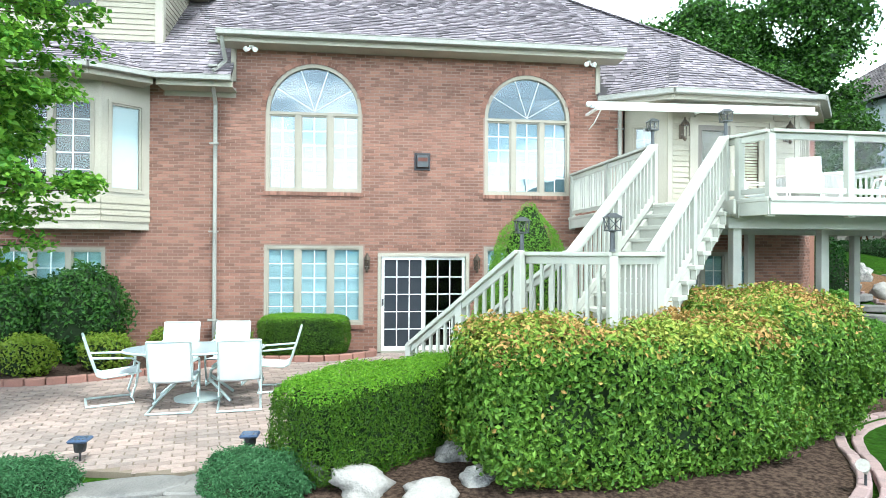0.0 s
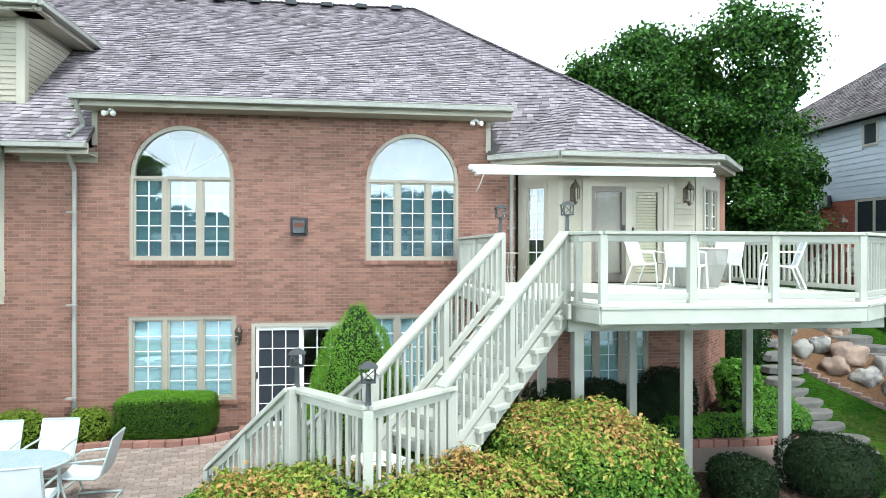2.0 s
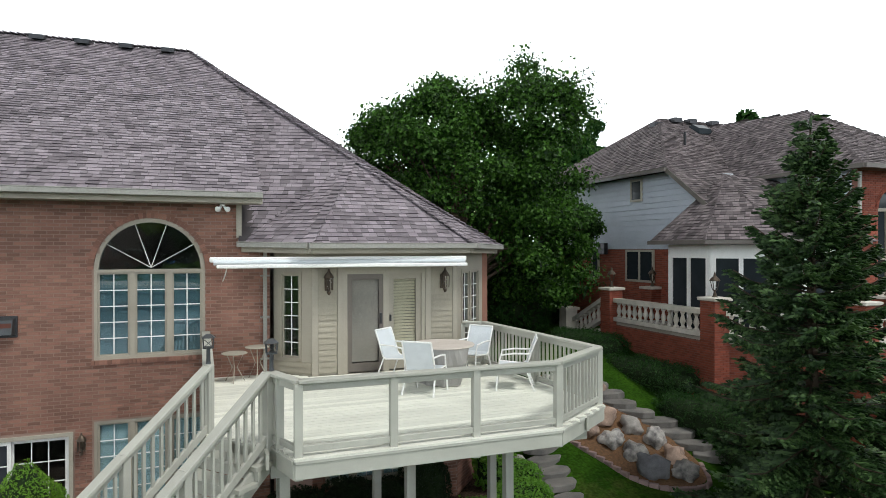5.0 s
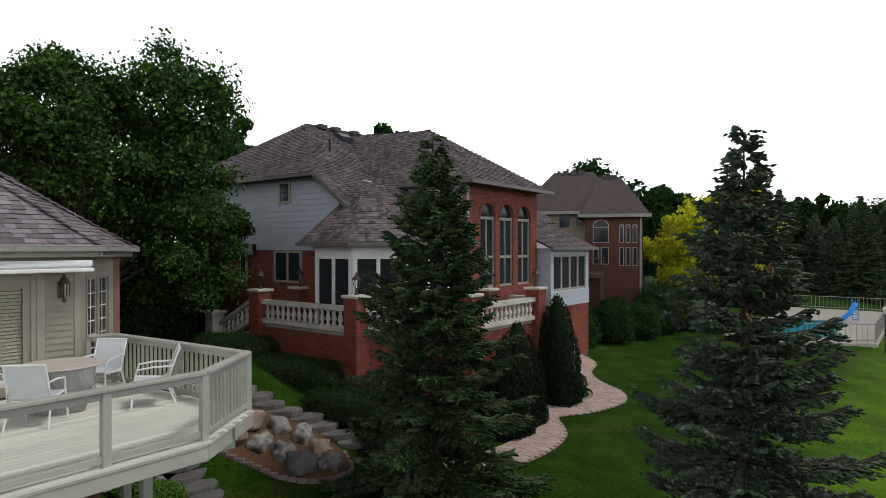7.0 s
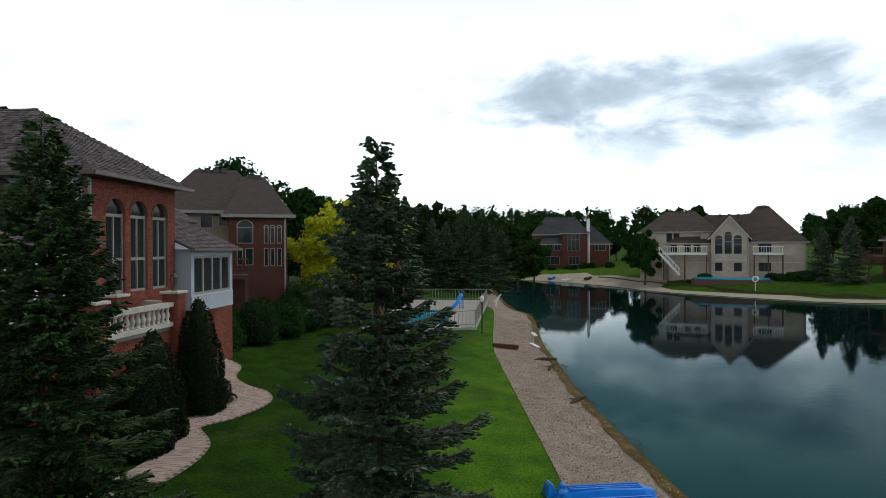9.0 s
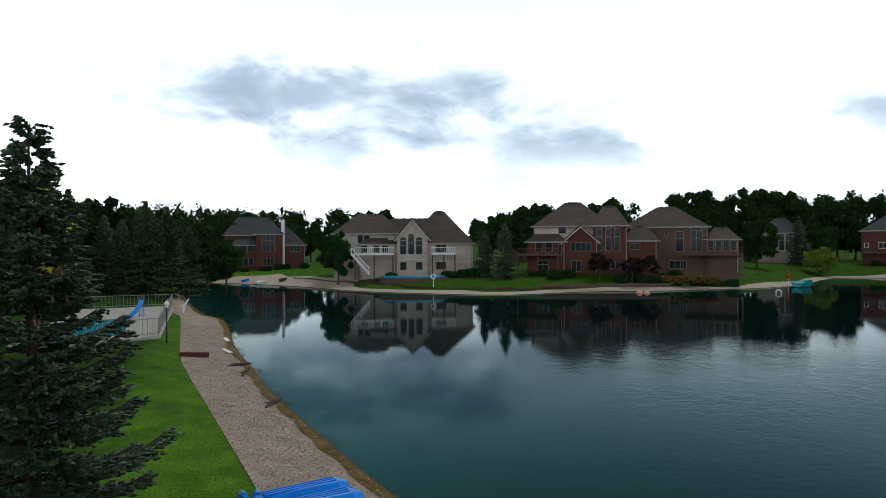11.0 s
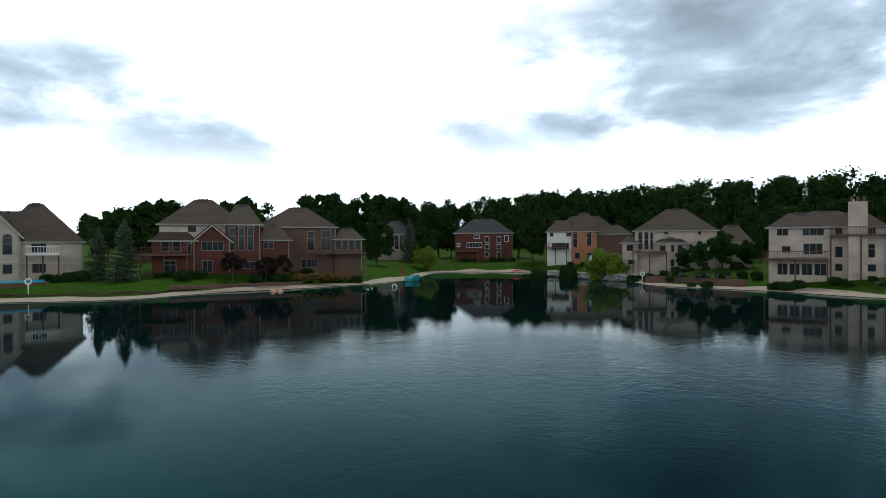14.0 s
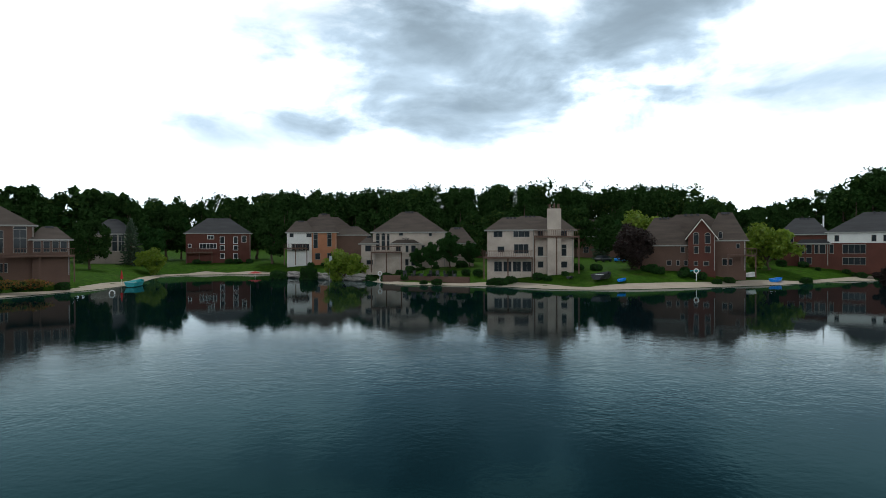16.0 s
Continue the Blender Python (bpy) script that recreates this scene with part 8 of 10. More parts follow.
# terrace with balustrade
ter = thing("terrace", "red brick terrace with pale cast-stone balustrades and piers", "terrace")
TER = [(17.6, 5.3), (17.6, 0.58), (20.1, -1.8), (24.2, -1.8), (24.5, -0.35), (22.0, -0.3), (19.3, 4.0), (19.4, 5.3)]
part("retaining_wall", Solid().prism(TER, -0.4, 2.76), RED_MORTAR, ter, "red brick retaining wall")
part("floor_slab", Solid().prism(TER, 2.77, 2.86), CONCRETE, ter)
for p, q in zip(TER[:4], TER[1:5]):
    L = math.dist(p, q)
    m = Matrix.Translation((p[0], p[1], 0)) @ Matrix.Rotation(math.atan2(q[1] - p[1], q[0] - p[0]), 4, "Z")
    ob = new("brick_field", bricks_joined("brick_field", brick_faces(0, L, 0.0, 2.76, []), 0.0, 0.008, RED_BRICK_J, m))
    ob.parent = ter
    tagged(ob, kind="stuff")
BAL = Solid().lathe([(0.075, 0.0), (0.075, 0.06), (0.045, 0.09), (0.05, 0.14), (0.085, 0.24), (0.08, 0.30), (0.045, 0.44), (0.042, 0.50), (0.06, 0.53), (0.075, 0.56), (0.075, 0.62)], n=10).mesh("baluster", LIMESTONE, smooth=True)


def balustrade(p, q, z0, z1=None, inset=0.28):
    z1 = z0 if z1 is None else z1
    p, q = Vector((*p, 0)), Vector((*q, 0))
    L = (q - p).length
    d = (q - p) / L
    a, b = p + d * inset, q - d * inset
    part("base_rail", Solid().beam(a + Vector((0, 0, z0 + 0.07)), b + Vector((0, 0, z1 + 0.07)), 0.26, 0.14), LIMESTONE, ter)
    part("top_rail", Solid().beam(a + Vector((0, 0, z0 + 0.71)), b + Vector((0, 0, z1 + 0.71)), 0.30, 0.14), LIMESTONE, ter)
    n = max(2, int((b - a).length / 0.26))
    for i in range(n):
        t = (i + 0.5) / n
        c = a.lerp(b, t)
        share("baluster", BAL, ter, pose(c.x, c.y, z0 + (z1 - z0) * t + 0.135) @ Matrix.Diagonal((1, 1, 0.82, 1)))


def pier(x, y, z0, z1, lamp=True):
    part("pier", Solid().box(x - 0.265, y - 0.265, z0, x + 0.265, y + 0.265, z1), RED_MORTAR, ter, "red brick pier", bevel=0.01)
    for m_ in (Matrix.Translation((x - 0.27, y - 0.27, 0)), Matrix.Translation((x - 0.27, y + 0.27, 0)) @ Matrix.Rotation(-math.pi / 2, 4, "Z")):
        ob_ = new("brick_field", bricks_joined("brick_field", brick_faces(0.004, 0.536, max(z0, 0.0), z1 - 0.01, []), 0.0, 0.008, RED_BRICK_J, m_))
        ob_.parent = ter
        tagged(ob_, kind="stuff")
    part("pier_cap", Solid().box(x - 0.33, y - 0.33, z1, x + 0.33, y + 0.33, z1 + 0.09), LIMESTONE, ter, bevel=0.015)
    if lamp:
        lp = thing("pier_lantern", "bronze post lantern on a brick pier", "lantern", pose(x, y, z1 + 0.09), group="terrace lanterns")
        part("stem", Solid().lathe([(0.09, 0.0), (0.05, 0.05), (0.03, 0.16), (0.05, 0.20)], n=10), BRONZE, lp)
        part("lantern_glass", Solid().lathe([(0.06, 0.20), (0.12, 0.44), (0.11, 0.46)], n=8), CLEAR, lp, "clear glass lantern body")
        cg = Solid()
        for i in range(4):
            a = i * math.pi / 2 + 0.4
            cg.beam((0.065 * math.cos(a), 0.065 * math.sin(a), 0.2), (0.125 * math.cos(a), 0.125 * math.sin(a), 0.46), 0.016, 0.016)
        part("lantern_cage", cg, BRONZE, lp)
        part("cap", Solid().lathe([(0.15, 0.45), (0.10, 0.53), (0.04, 0.58), (0.03, 0.64), (0.006, 0.70)], n=10), BRONZE, lp)


balustrade((17.6, 5.3), (17.6, 0.58), 2.90)
balustrade((17.6, 0.58), (20.1, -1.8), 2.90)
balustrade((20.1, -1.8), (24.2, -1.8), 2.90)
balustrade((24.2, -1.8), (24.5, -0.35), 2.90)
balustrade((17.7, 8.0), (17.6, 5.4), 1.95, 2.90)
for x, y in ((17.6, 5.3), (17.6, 0.58), (20.1, -1.8), (24.2, -1.8)):
    pier(x, y, -0.2, 3.95)
pier(19.25, 5.2, 2.8, 3.95)
pier(22.6, -0.75, 2.8, 3.95)
part("stair_pier", Solid().box(17.45, 8.0, 1.6, 17.95, 8.5, 3.0).box(17.38, 7.93, 3.0, 18.02, 8.57, 3.1), LIMESTONE, ter, "cast-stone stair pier")
for i in range(5):
    part("step", Solid().box(17.6, 5.4 + i * 0.5, 1.7, 19.3, 5.9 + i * 0.5, 2.62 - i * 0.16), CONCRETE, ter)
sconce(pose(24.0, -1.85, 1.75, 0, 0, 0) @ Matrix.Scale(1.3, 4), "dark lantern on the red brick terrace wall")
w = thing("door_3", "small window in the red brick terrace wall", "window", kind="structure")
part("window_frame", Solid().box(22.9, -1.86, 0.5, 23.6, -1.82, 1.9), WHITE, w)
part("pane", Solid().box(22.98, -1.875, 0.58, 23.52, -1.862, 1.82), FARGLASS, w)
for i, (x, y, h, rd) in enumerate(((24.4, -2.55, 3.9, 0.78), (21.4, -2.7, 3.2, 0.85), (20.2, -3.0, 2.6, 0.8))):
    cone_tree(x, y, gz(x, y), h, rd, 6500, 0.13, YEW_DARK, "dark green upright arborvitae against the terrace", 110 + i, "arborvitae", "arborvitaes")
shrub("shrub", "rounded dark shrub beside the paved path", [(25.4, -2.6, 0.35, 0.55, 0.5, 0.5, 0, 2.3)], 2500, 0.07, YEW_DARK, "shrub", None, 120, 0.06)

# paved garden path
path_c = curve_points([(16.2, -3.6), (18.7, -4.2), (20.9, -4.0), (22.6, -2.9), (24.2, -3.5), (26.0, -3.75), (27.2, -3.2), (27.9, -2.1), (29.0, -1.1), (30.8, -0.5), (31.4, 0.6)], 14)
tg = unit(np.gradient(path_c, axis=0))
nr_ = np.stack([-tg[:, 1], tg[:, 0]], 1)
hw = 0.62
strip("garden_path", path_c - nr_ * hw, path_c + nr_ * hw, SANDJOINT, "curving paved garden path", "path", 0.03, 4)
gp = bpy.data.objects["garden_path"]
PATHP = surf("path_paver", (0.50, 0.385, 0.335), (0.40, 0.305, 0.265), 0.9, 1.5, 60, 0.4, vary=0.16, island=True)
dist = np.r_[0, np.cumsum(np.hypot(*np.diff(path_c, axis=0).T))]
pv, pn = [], 0
for i in range(int(dist[-1] / 0.13)):
    s0, s1 = i * 0.13 + 0.006, i * 0.13 + 0.124
    for j in range(6):
        o0, o1 = -hw + j * hw / 3 + 0.008, -hw + (j + 1) * hw / 3 - 0.008
        if i % 2:
            o0, o1 = o0 + hw / 6, min(o1 + hw / 6, hw)
        q = []
        for s_, o_ in ((s0, o0), (s1, o0), (s1, o1), (s0, o1)):
            c = np.array([np.interp(s_, dist, path_c[:, 0]), np.interp(s_, dist, path_c[:, 1])])
            nn_ = np.array([np.interp(s_, dist, nr_[:, 0]), np.interp(s_, dist, nr_[:, 1])])
            q.append(c + nn_ * o_)
        pv.append(q)
pv = np.array(pv)
zz = ground_z(pv[..., 0], pv[..., 1])
zj = np.random.default_rng(2).uniform(0.05, 0.058, (len(pv), 1))
v = np.concatenate([np.concatenate([pv, (zz + 0.03)[..., None]], -1), np.concatenate([pv, (zz + zj)[..., None]], -1)], 1).reshape(-1, 3)
kk = np.arange(len(pv))[:, None] * 8
ob = new("paver_field", array_mesh("paver_field", v, np.concatenate([kk + a for a in ([4, 5, 6, 7], [0, 1, 5, 4], [1, 2, 6, 5], [2, 3, 7, 6], [3, 0, 4, 7])], 1).reshape(-1, 4), PATHP))
ob.parent = gp
tagged(ob, kind="stuff")
kerb_line([(21.0, -3.35), (22.4, -2.35), (23.9, -2.95), (25.7, -3.15), (26.6, -2.7)], PALEKERB, "pale edging of the paved path", step=0.3, h=0.08, w=0.12, follow=True)
DRIVE = [(15.0, 10.9), (17.6, 10.4), (19.2, 14.0), (18.2, 20.0), (14.0, 20.0)]
structure("paved_yard", Solid().prism(DRIVE, [gz(*p) - 0.1 for p in DRIVE], [gz(*p) + 0.04 for p in DRIVE]), CONCRETE, "pale paved side yard between the houses", "pavement")

# ---- beach things ----


def upturned_boat(x, y, z, rz):
    """A pedal boat lying keel up on the beach."""
    b = thing("pedal_boat", "blue plastic pedal boat lying keel up on the beach", "pedal boat", pose(x, y, z, 0, 0, rz) @ Matrix.Diagonal((1, 1, 0.82, 1)))
    for sx in (-0.42, 0.42):
        secs = []
        for u, w_, h_ in ((-1.28, 0.12, 0.22), (-1.05, 0.28, 0.48), (0.0, 0.32, 0.55), (1.0, 0.30, 0.52), (1.32, 0.18, 0.40)):
            secs.append([(u, sx - w_ * 1.15, 0.02), (u, sx + w_ * 1.15, 0.02), (u, sx + w_, h_ * 0.6), (u, sx + w_ * 0.55, h_), (u, sx - w_ * 0.55, h_), (u, sx - w_, h_ * 0.6)])
        vs = [v for s in secs for v in s]
        part("hull", Solid().add(vs, [(i * 6 + j, i * 6 + (j + 1) % 6, (i + 1) * 6 + (j + 1) % 6, (i + 1) * 6 + j) for i in range(4) for j in range(6)] + [tuple(range(6))[::-1], tuple(range(24, 30))]), BLUEPLASTIC, b, bevel=0.03)
        for k_ in range(3):
            part("rib", Solid().box(-0.9, sx - 0.12 + k_ * 0.12 - 0.02, 0.5, 0.95, sx - 0.12 + k_ * 0.12 + 0.02, 0.57), BLUEPLASTIC, b)
    part("rim", Solid().box(-1.2, -0.82, 0.0, 1.25, 0.82, 0.10), BLUEPLASTIC, b, bevel=0.03)
    return b


upturned_boat(19.92, -15.33, gz(19.92, -15.33), -78)
for i, (dx, dy, a) in enumerate(((20.35, -13.92, 20), (20.4, -14.26, 5))):
    s_ = thing("beach_seat", "small blue plastic seat lying on the grass edge", "seat", pose(dx, dy, gz(dx, dy), 0, 0, a), group="blue seats")
    part("shell", Solid().add([(-0.2, -0.16, 0), (0.2, -0.16, 0), (0.2, 0.16, 0), (-0.2, 0.16, 0), (-0.16, -0.02, 0.36), (0.16, -0.02, 0.36), (0.12, 0.08, 0.30), (-0.12, 0.08, 0.30)], [(0, 1, 5, 4), (1, 2, 6, 5), (2, 3, 7, 6), (3, 0, 4, 7), (4, 5, 6, 7), (3, 2, 1, 0)]), BLUEPLASTIC, s_, bevel=0.03)
for x, y, L, a in ((39.0, -15.25, 1.9, -14), (31.8, -15.9, 1.6, -30), (41.2, -15.0, 1.5, -70)):
    lg = thing("driftwood", "dark driftwood log at the water edge", "driftwood", pose(x, y, gz(x, y) + 0.07, 0, 0, a), group="driftwood logs")
    part("log", Solid().tube([(-L / 2, 0, 0), (-L * 0.1, 0.07, 0.04), (L / 2, 0.0, 0.02)], [0.06, 0.11, 0.05], 8), BARK, lg)
    part("stub", Solid().tube([(-L * 0.1, 0.05, 0.05), (-L * 0.2, 0.3, 0.12)], [0.04, 0.015], 6), BARK, lg)
for x, y, a in ((46.5, -14.6, 15), (52.0, -14.8, 5)):
    bd = thing("plank_board", "pale board lying at the water edge", "board", pose(x, y, gz(x, y) + 0.06, 0, 0, a), group="boards")
    part("plank", Solid().box(-0.9, -0.14, 0, 0.9, 0.14, 0.05), WHITE, bd)

# weeds and pebbles along the water line
WEED = leafy("shore_weed", (0.085, 0.065, 0.02), (0.22, 0.17, 0.055), (0.10, 0.13, 0.03), 0.1, scale=0.8)
PEBBLE = surf("pebble", (0.42, 0.34, 0.28), (0.26, 0.21, 0.17), 0.9, 2.0, 40, 0.2, vary=0.3, island=True)
r_s = np.random.default_rng(61)
s_ = r_s.uniform(8, 78, 9000)
o_ = r_s.normal(-0.05, 0.15, 9000) + 0.16 * np.sin(s_ * 0.9) + 0.15 * np.sin(s_ * 2.3 + 1)
wy_ = np.interp(s_, near_line[:, 0], near_line[:, 1]) + o_
wz_ = np.maximum(ground_z(s_, wy_) + 0.03, WATER_Z) + r_s.uniform(0.005, 0.03, 9000)
weed = new("shore_weed", leaves_mesh("shore_weed", np.stack([s_, wy_, wz_], 1), np.tile([0.0, 0.0, 1.0], (9000, 1)), 0.042, WEED, 8, 0.25, 0.5))
tagged(weed, "brown and olive weed washed up along the shore", "weed", kind="stuff")
n_p = 7000
s_ = r_s.uniform(10, 60, n_p)
y0_, y1_ = np.interp(s_, near_line[:, 0], near_line[:, 1]), np.interp(s_, grass_line[:, 0], grass_line[:, 1])
py_ = y0_ + (y1_ - y0_) * r_s.random(n_p) ** 1.2
base_ = np.stack([s_, py_, ground_z(s_, py_) + 0.035], 1)[:, None, :]
rad_p = r_s.uniform(0.02, 0.055, (n_p, 1, 1))
octa = np.array([(1, 0, 0), (0, 0.8, 0), (-1, 0, 0), (0, -0.8, 0), (0, 0, 0.6), (0, 0, -0.6)], float)[None]
pv_ = (base_ + octa * rad_p * r_s.uniform(0.7, 1.3, (n_p, 6, 1))).reshape(-1, 3)
kp = np.arange(n_p)[:, None] * 6
pebbles = new("beach_pebble", array_mesh("beach_pebble", pv_, np.concatenate([kp + f_ for f_ in ([0, 1, 4], [1, 2, 4], [2, 3, 4], [3, 0, 4], [1, 0, 5], [2, 1, 5], [3, 2, 5], [0, 3, 5])], 1).reshape(-1, 3), PEBBLE))
tagged(pebbles, "loose tan and grey pebbles on the beach", "pebbles", kind="stuff")

# ---- pool ----
pz = -0.5
structure("pool_deck", Solid().prism([(47.6, -5.0), (50.8, -10.5), (74.0, -10.6), (74.0, -2.0), (47.6, -2.0)], -0.9, pz), CONCRETE, "pale concrete pool surround", "pavement")
structure("pool_water", Solid().prism([(52.0, -8.3), (63.0, -7.3), (62.5, -2.8), (52.0, -3.2)], pz - 0.2, pz + 0.02), POOLWATER, "blue water of the neighbour's pool", "pool")
pf = thing("pool_fence", "pale metal picket fence round the pool", "fence")
fence_line = [(47.6, -3.0), (47.7, -5.1), (50.9, -10.4), (73.8, -10.5), (73.8, -3.0)]
pk = Solid().box(-0.012, -0.012, 0, 0.012, 0.012, 1.25).mesh("picket", GUTTER)
for a, b in zip(fence_line, fence_line[1:]):
    part("fence_rail", Solid().beam((*a, pz + 1.2), (*b, pz + 1.2), 0.04, 0.05).beam((*a, pz + 0.2), (*b, pz + 0.2), 0.04, 0.05), GUTTER, pf)
    L = math.dist(a, b)
    for i in range(int(L / 0.32)):
        t = i * 0.32 / L
        share("picket", pk, pf, pose(a[0] + (b[0] - a[0]) * t, a[1] + (b[1] - a[1]) * t, pz))
ps = thing("pool_slide", "bright blue pool slide with ladder", "pool slide", pose(63.5, -8.4, pz) @ Matrix.Scale(0.6, 4))
part("chute", Solid().tube([(0, 0, 2.3), (-0.6, 0.1, 2.1), (-1.6, 0.5, 1.2), (-2.4, 1.2, 0.5), (-3.0, 1.6, 0.35)], 0.30, 8), BLUEPLASTIC, ps)
for sy in (-0.3, 0.3):
    part("ladder_rail", Solid().tube([(0.7, sy, 0), (0.1, sy, 2.3), (0.1, sy, 3.0)], 0.05, 6), BLUEPLASTIC, ps)
for i in range(7):
    part("rung", Solid().tube([(0.65 - i * 0.085, -0.3, 0.25 + i * 0.33), (0.65 - i * 0.085, 0.3, 0.25 + i * 0.33)], 0.05, 6), BLUEPLASTIC, ps)
kw = thing("retaining_kerb", "low brick retaining kerb across the lawn end", "retaining wall")
part("kerb_wall", Solid().beam((43.6, -13.5, -0.82), (43.7, -11.9, -0.72), 0.3, 0.25), FARRED, kw)
sl_p = thing("street_lamp", "dark garden lamp post by the pool", "lamp post", pose(49.0, -11.0, gz(49.0, -11.0)))
part("pole", Solid().tube([(0, 0, 0), (0, 0, 2.3)], 0.05, 8), DARKMETAL, sl_p)
part("lamp_head", Solid().lathe([(0.08, 2.3), (0.16, 2.55), (0.18, 2.6), (0.03, 2.75)], n=8), WHITE, sl_p)
hr = thing("bird_ornament", "white garden ornament by the shore", "ornament", pose(70.5, -11.6, gz(70.5, -11.6)))
part("body", Solid().tube([(0, 0, 0), (0, 0.1, 0.7), (0, -0.2, 1.1), (0, -0.5, 1.5)], [0.06, 0.22, 0.12, 0.05], 7), WHITE, hr)

# ---- houses round the lake ----


def far_house(at, rz, label, blocks, wins, chimney=None, decks=(), pool=None, stair=None, trim=FARTRIM, bar=0.07):
    """A house seen across the water. blocks: x0, x1, y0, y1, eave, ridge, roof form (or a hip's end run), wall and roof materials; wins: x0, x1, z0, z1, y, arched."""
    h = thing("lake_house", label, "house", pose(*at, 0, 0, rz), group="lake houses")
    for x0, x1, y0, y1, ev, rd, form, wm, rm in blocks:
        low_ = -1.6
        body = Solid().box(x0, y0, low_, x1, y1, ev)
        w_, d_, o = x1 - x0, y1 - y0, 0.45
        X0, X1, Y0, Y1 = x0 - o, x1 + o, y0 - o, y1 + o
        rf_ = Solid()
        if form == "gable":
            c = (x0 + x1) / 2
            body.add([(x0, y0, ev), (x1, y0, ev), (c, y0, rd - 0.12), (x0, y0 + 0.3, ev), (x1, y0 + 0.3, ev), (c, y0 + 0.3, rd - 0.12)], [(0, 1, 2), (5, 4, 3), (0, 2, 5, 3), (1, 4, 5, 2)])
            k_ = (rd - ev) / (w_ / 2)
            for sgn in (-1, 1):
                e_ = c + sgn * (w_ / 2 + o)
                rf_.slab([(c, Y0, rd), (c, Y1, rd), (e_, Y1, ev - k_ * o), (e_, Y0, ev - k_ * o)] if sgn > 0 else [(c, Y1, rd), (c, Y0, rd), (e_, Y0, ev - k_ * o), (e_, Y1, ev - k_ * o)], 0.18)
                part("rake_trim", Solid().beam((c, Y0 - 0.02, rd - 0.12), (e_, Y0 - 0.02, ev - k_ * o - 0.12), 0.05, 0.15), LIMESTONE, h)
        else:
            run_ = min(w_ * (0.39 if w_ > 8.5 else 0.3), d_ / 2) if form == "hip" else form
            r0, r1 = (x0 + run_, (y0 + y1) / 2, rd), (x1 - run_, (y0 + y1) / 2, rd)
            A, B, C, D_ = (X0, Y0, ev - 0.1), (X1, Y0, ev - 0.1), (X1, Y1, ev - 0.1), (X0, Y1, ev - 0.1)
            faces_ = [[A, B, r1, r0], [B, C, r1], [C, D_, r0, r1], [D_, A, r0]]
            for f_ in faces_:
                rf_.slab(f_, 0.16)
            part("fascia", Solid().beam(A, B, 0.12, 0.22).beam(B, C, 0.12, 0.22).beam(D_, A, 0.12, 0.22), GUTTER, h)
            for t_ in (0.3, 0.5, 0.7):
                q = Vector(r0).lerp(Vector(r1), t_)
                part("roof_vent", Solid().box(q.x - 0.2, q.y - 0.5, q.z - 0.3, q.x + 0.2, q.y - 0.1, q.z + 0.08), DARKMETAL, h)
        part("wall", body, wm, h)
        part("roof", rf_, rm, h)
        part("belt_course", Solid().box(x0 - 0.02, y0 - 0.05, ev * 0.36, x1 + 0.02, y0 + 0.05, ev * 0.36 + 0.12), LIMESTONE if wm in (PALETAN, TAN) else wm, h)
        part("downspout", Solid().box(x1 - 0.22, y0 - 0.10, 0, x1 - 0.10, y0, ev - 0.2), GUTTER, h)
    for x0, x1, z0, z1, y, arch in wins:
        t_ = bar
        win = part("window", frame_ring(x0, x1, z0, z1, y - 0.06, y + 0.04, t_), trim, h)
        n_ = max(1, round((x1 - x0) / 0.9))
        for i in range(1, n_):
            q = x0 + (x1 - x0) * i / n_
            part("mullion", Solid().box(q - t_ * 0.4, y - 0.055, z0 + t_, q + t_ * 0.4, y + 0.04, z1 - t_), trim, win)
        if z1 - z0 > 1.9:
            part("transom", Solid().box(x0 + t_, y - 0.057, z0 + (z1 - z0) * 0.62, x1 - t_, y + 0.038, z0 + (z1 - z0) * 0.62 + 0.08), trim, win)
        part("pane", Solid().box(x0 + 0.02, y - 0.035, z0 + 0.02, x1 - 0.02, y - 0.02, z1 - 0.02), FARGLASS, win)
        if arch:
            c, r_ = (x0 + x1) / 2, (x1 - x0) / 2
            pts = [(c + r_ * math.cos(math.pi * i / 10), z1 + r_ * 0.9 * math.sin(math.pi * i / 10)) for i in range(11)]
            part("arch_pane", Solid().add([(p[0], y - 0.035, p[1]) for p in pts], [tuple(range(11))]), FARGLASS, win)
            af = Solid()
            for i in range(10):
                af.beam((pts[i][0], y - 0.04, pts[i][1]), (pts[i + 1][0], y - 0.04, pts[i + 1][1]), 0.07, 0.06, up=(0, 1, 0))
            part("arch_trim", af, TRIM, win)
    for x0, x1, z, depth, kind in decks:
        y0 = min(b[2] for b in blocks) + 0.2
        mat_ = (FARBROWN, WHITE, FARBROWN)[kind]
        dk = part("deck", Solid().box(x0, y0 - depth, z - 0.25, x1, y0, z), mat_, h)
        part("deck_rail", Solid().box(x0, y0 - depth, z + 0.95, x1, y0 - depth + 0.08, z + 1.05).box(x0, y0 - depth, z + 0.1, x1, y0 - depth + 0.08, z + 0.16).box(x0, y0 - depth, z + 0.95, x0 + 0.08, y0, z + 1.05).box(x1 - 0.08, y0 - depth, z + 0.95, x1, y0, z + 1.05), mat_, dk)
        bal_ = Solid().box(-0.025, -0.025, 0.1, 0.025, 0.025, 0.95).mesh("baluster", mat_)
        for i in range(int((x1 - x0) / 0.35) + 1):
            share("baluster", bal_, dk, pose(x0 + i * 0.35, y0 - depth + 0.04, z))
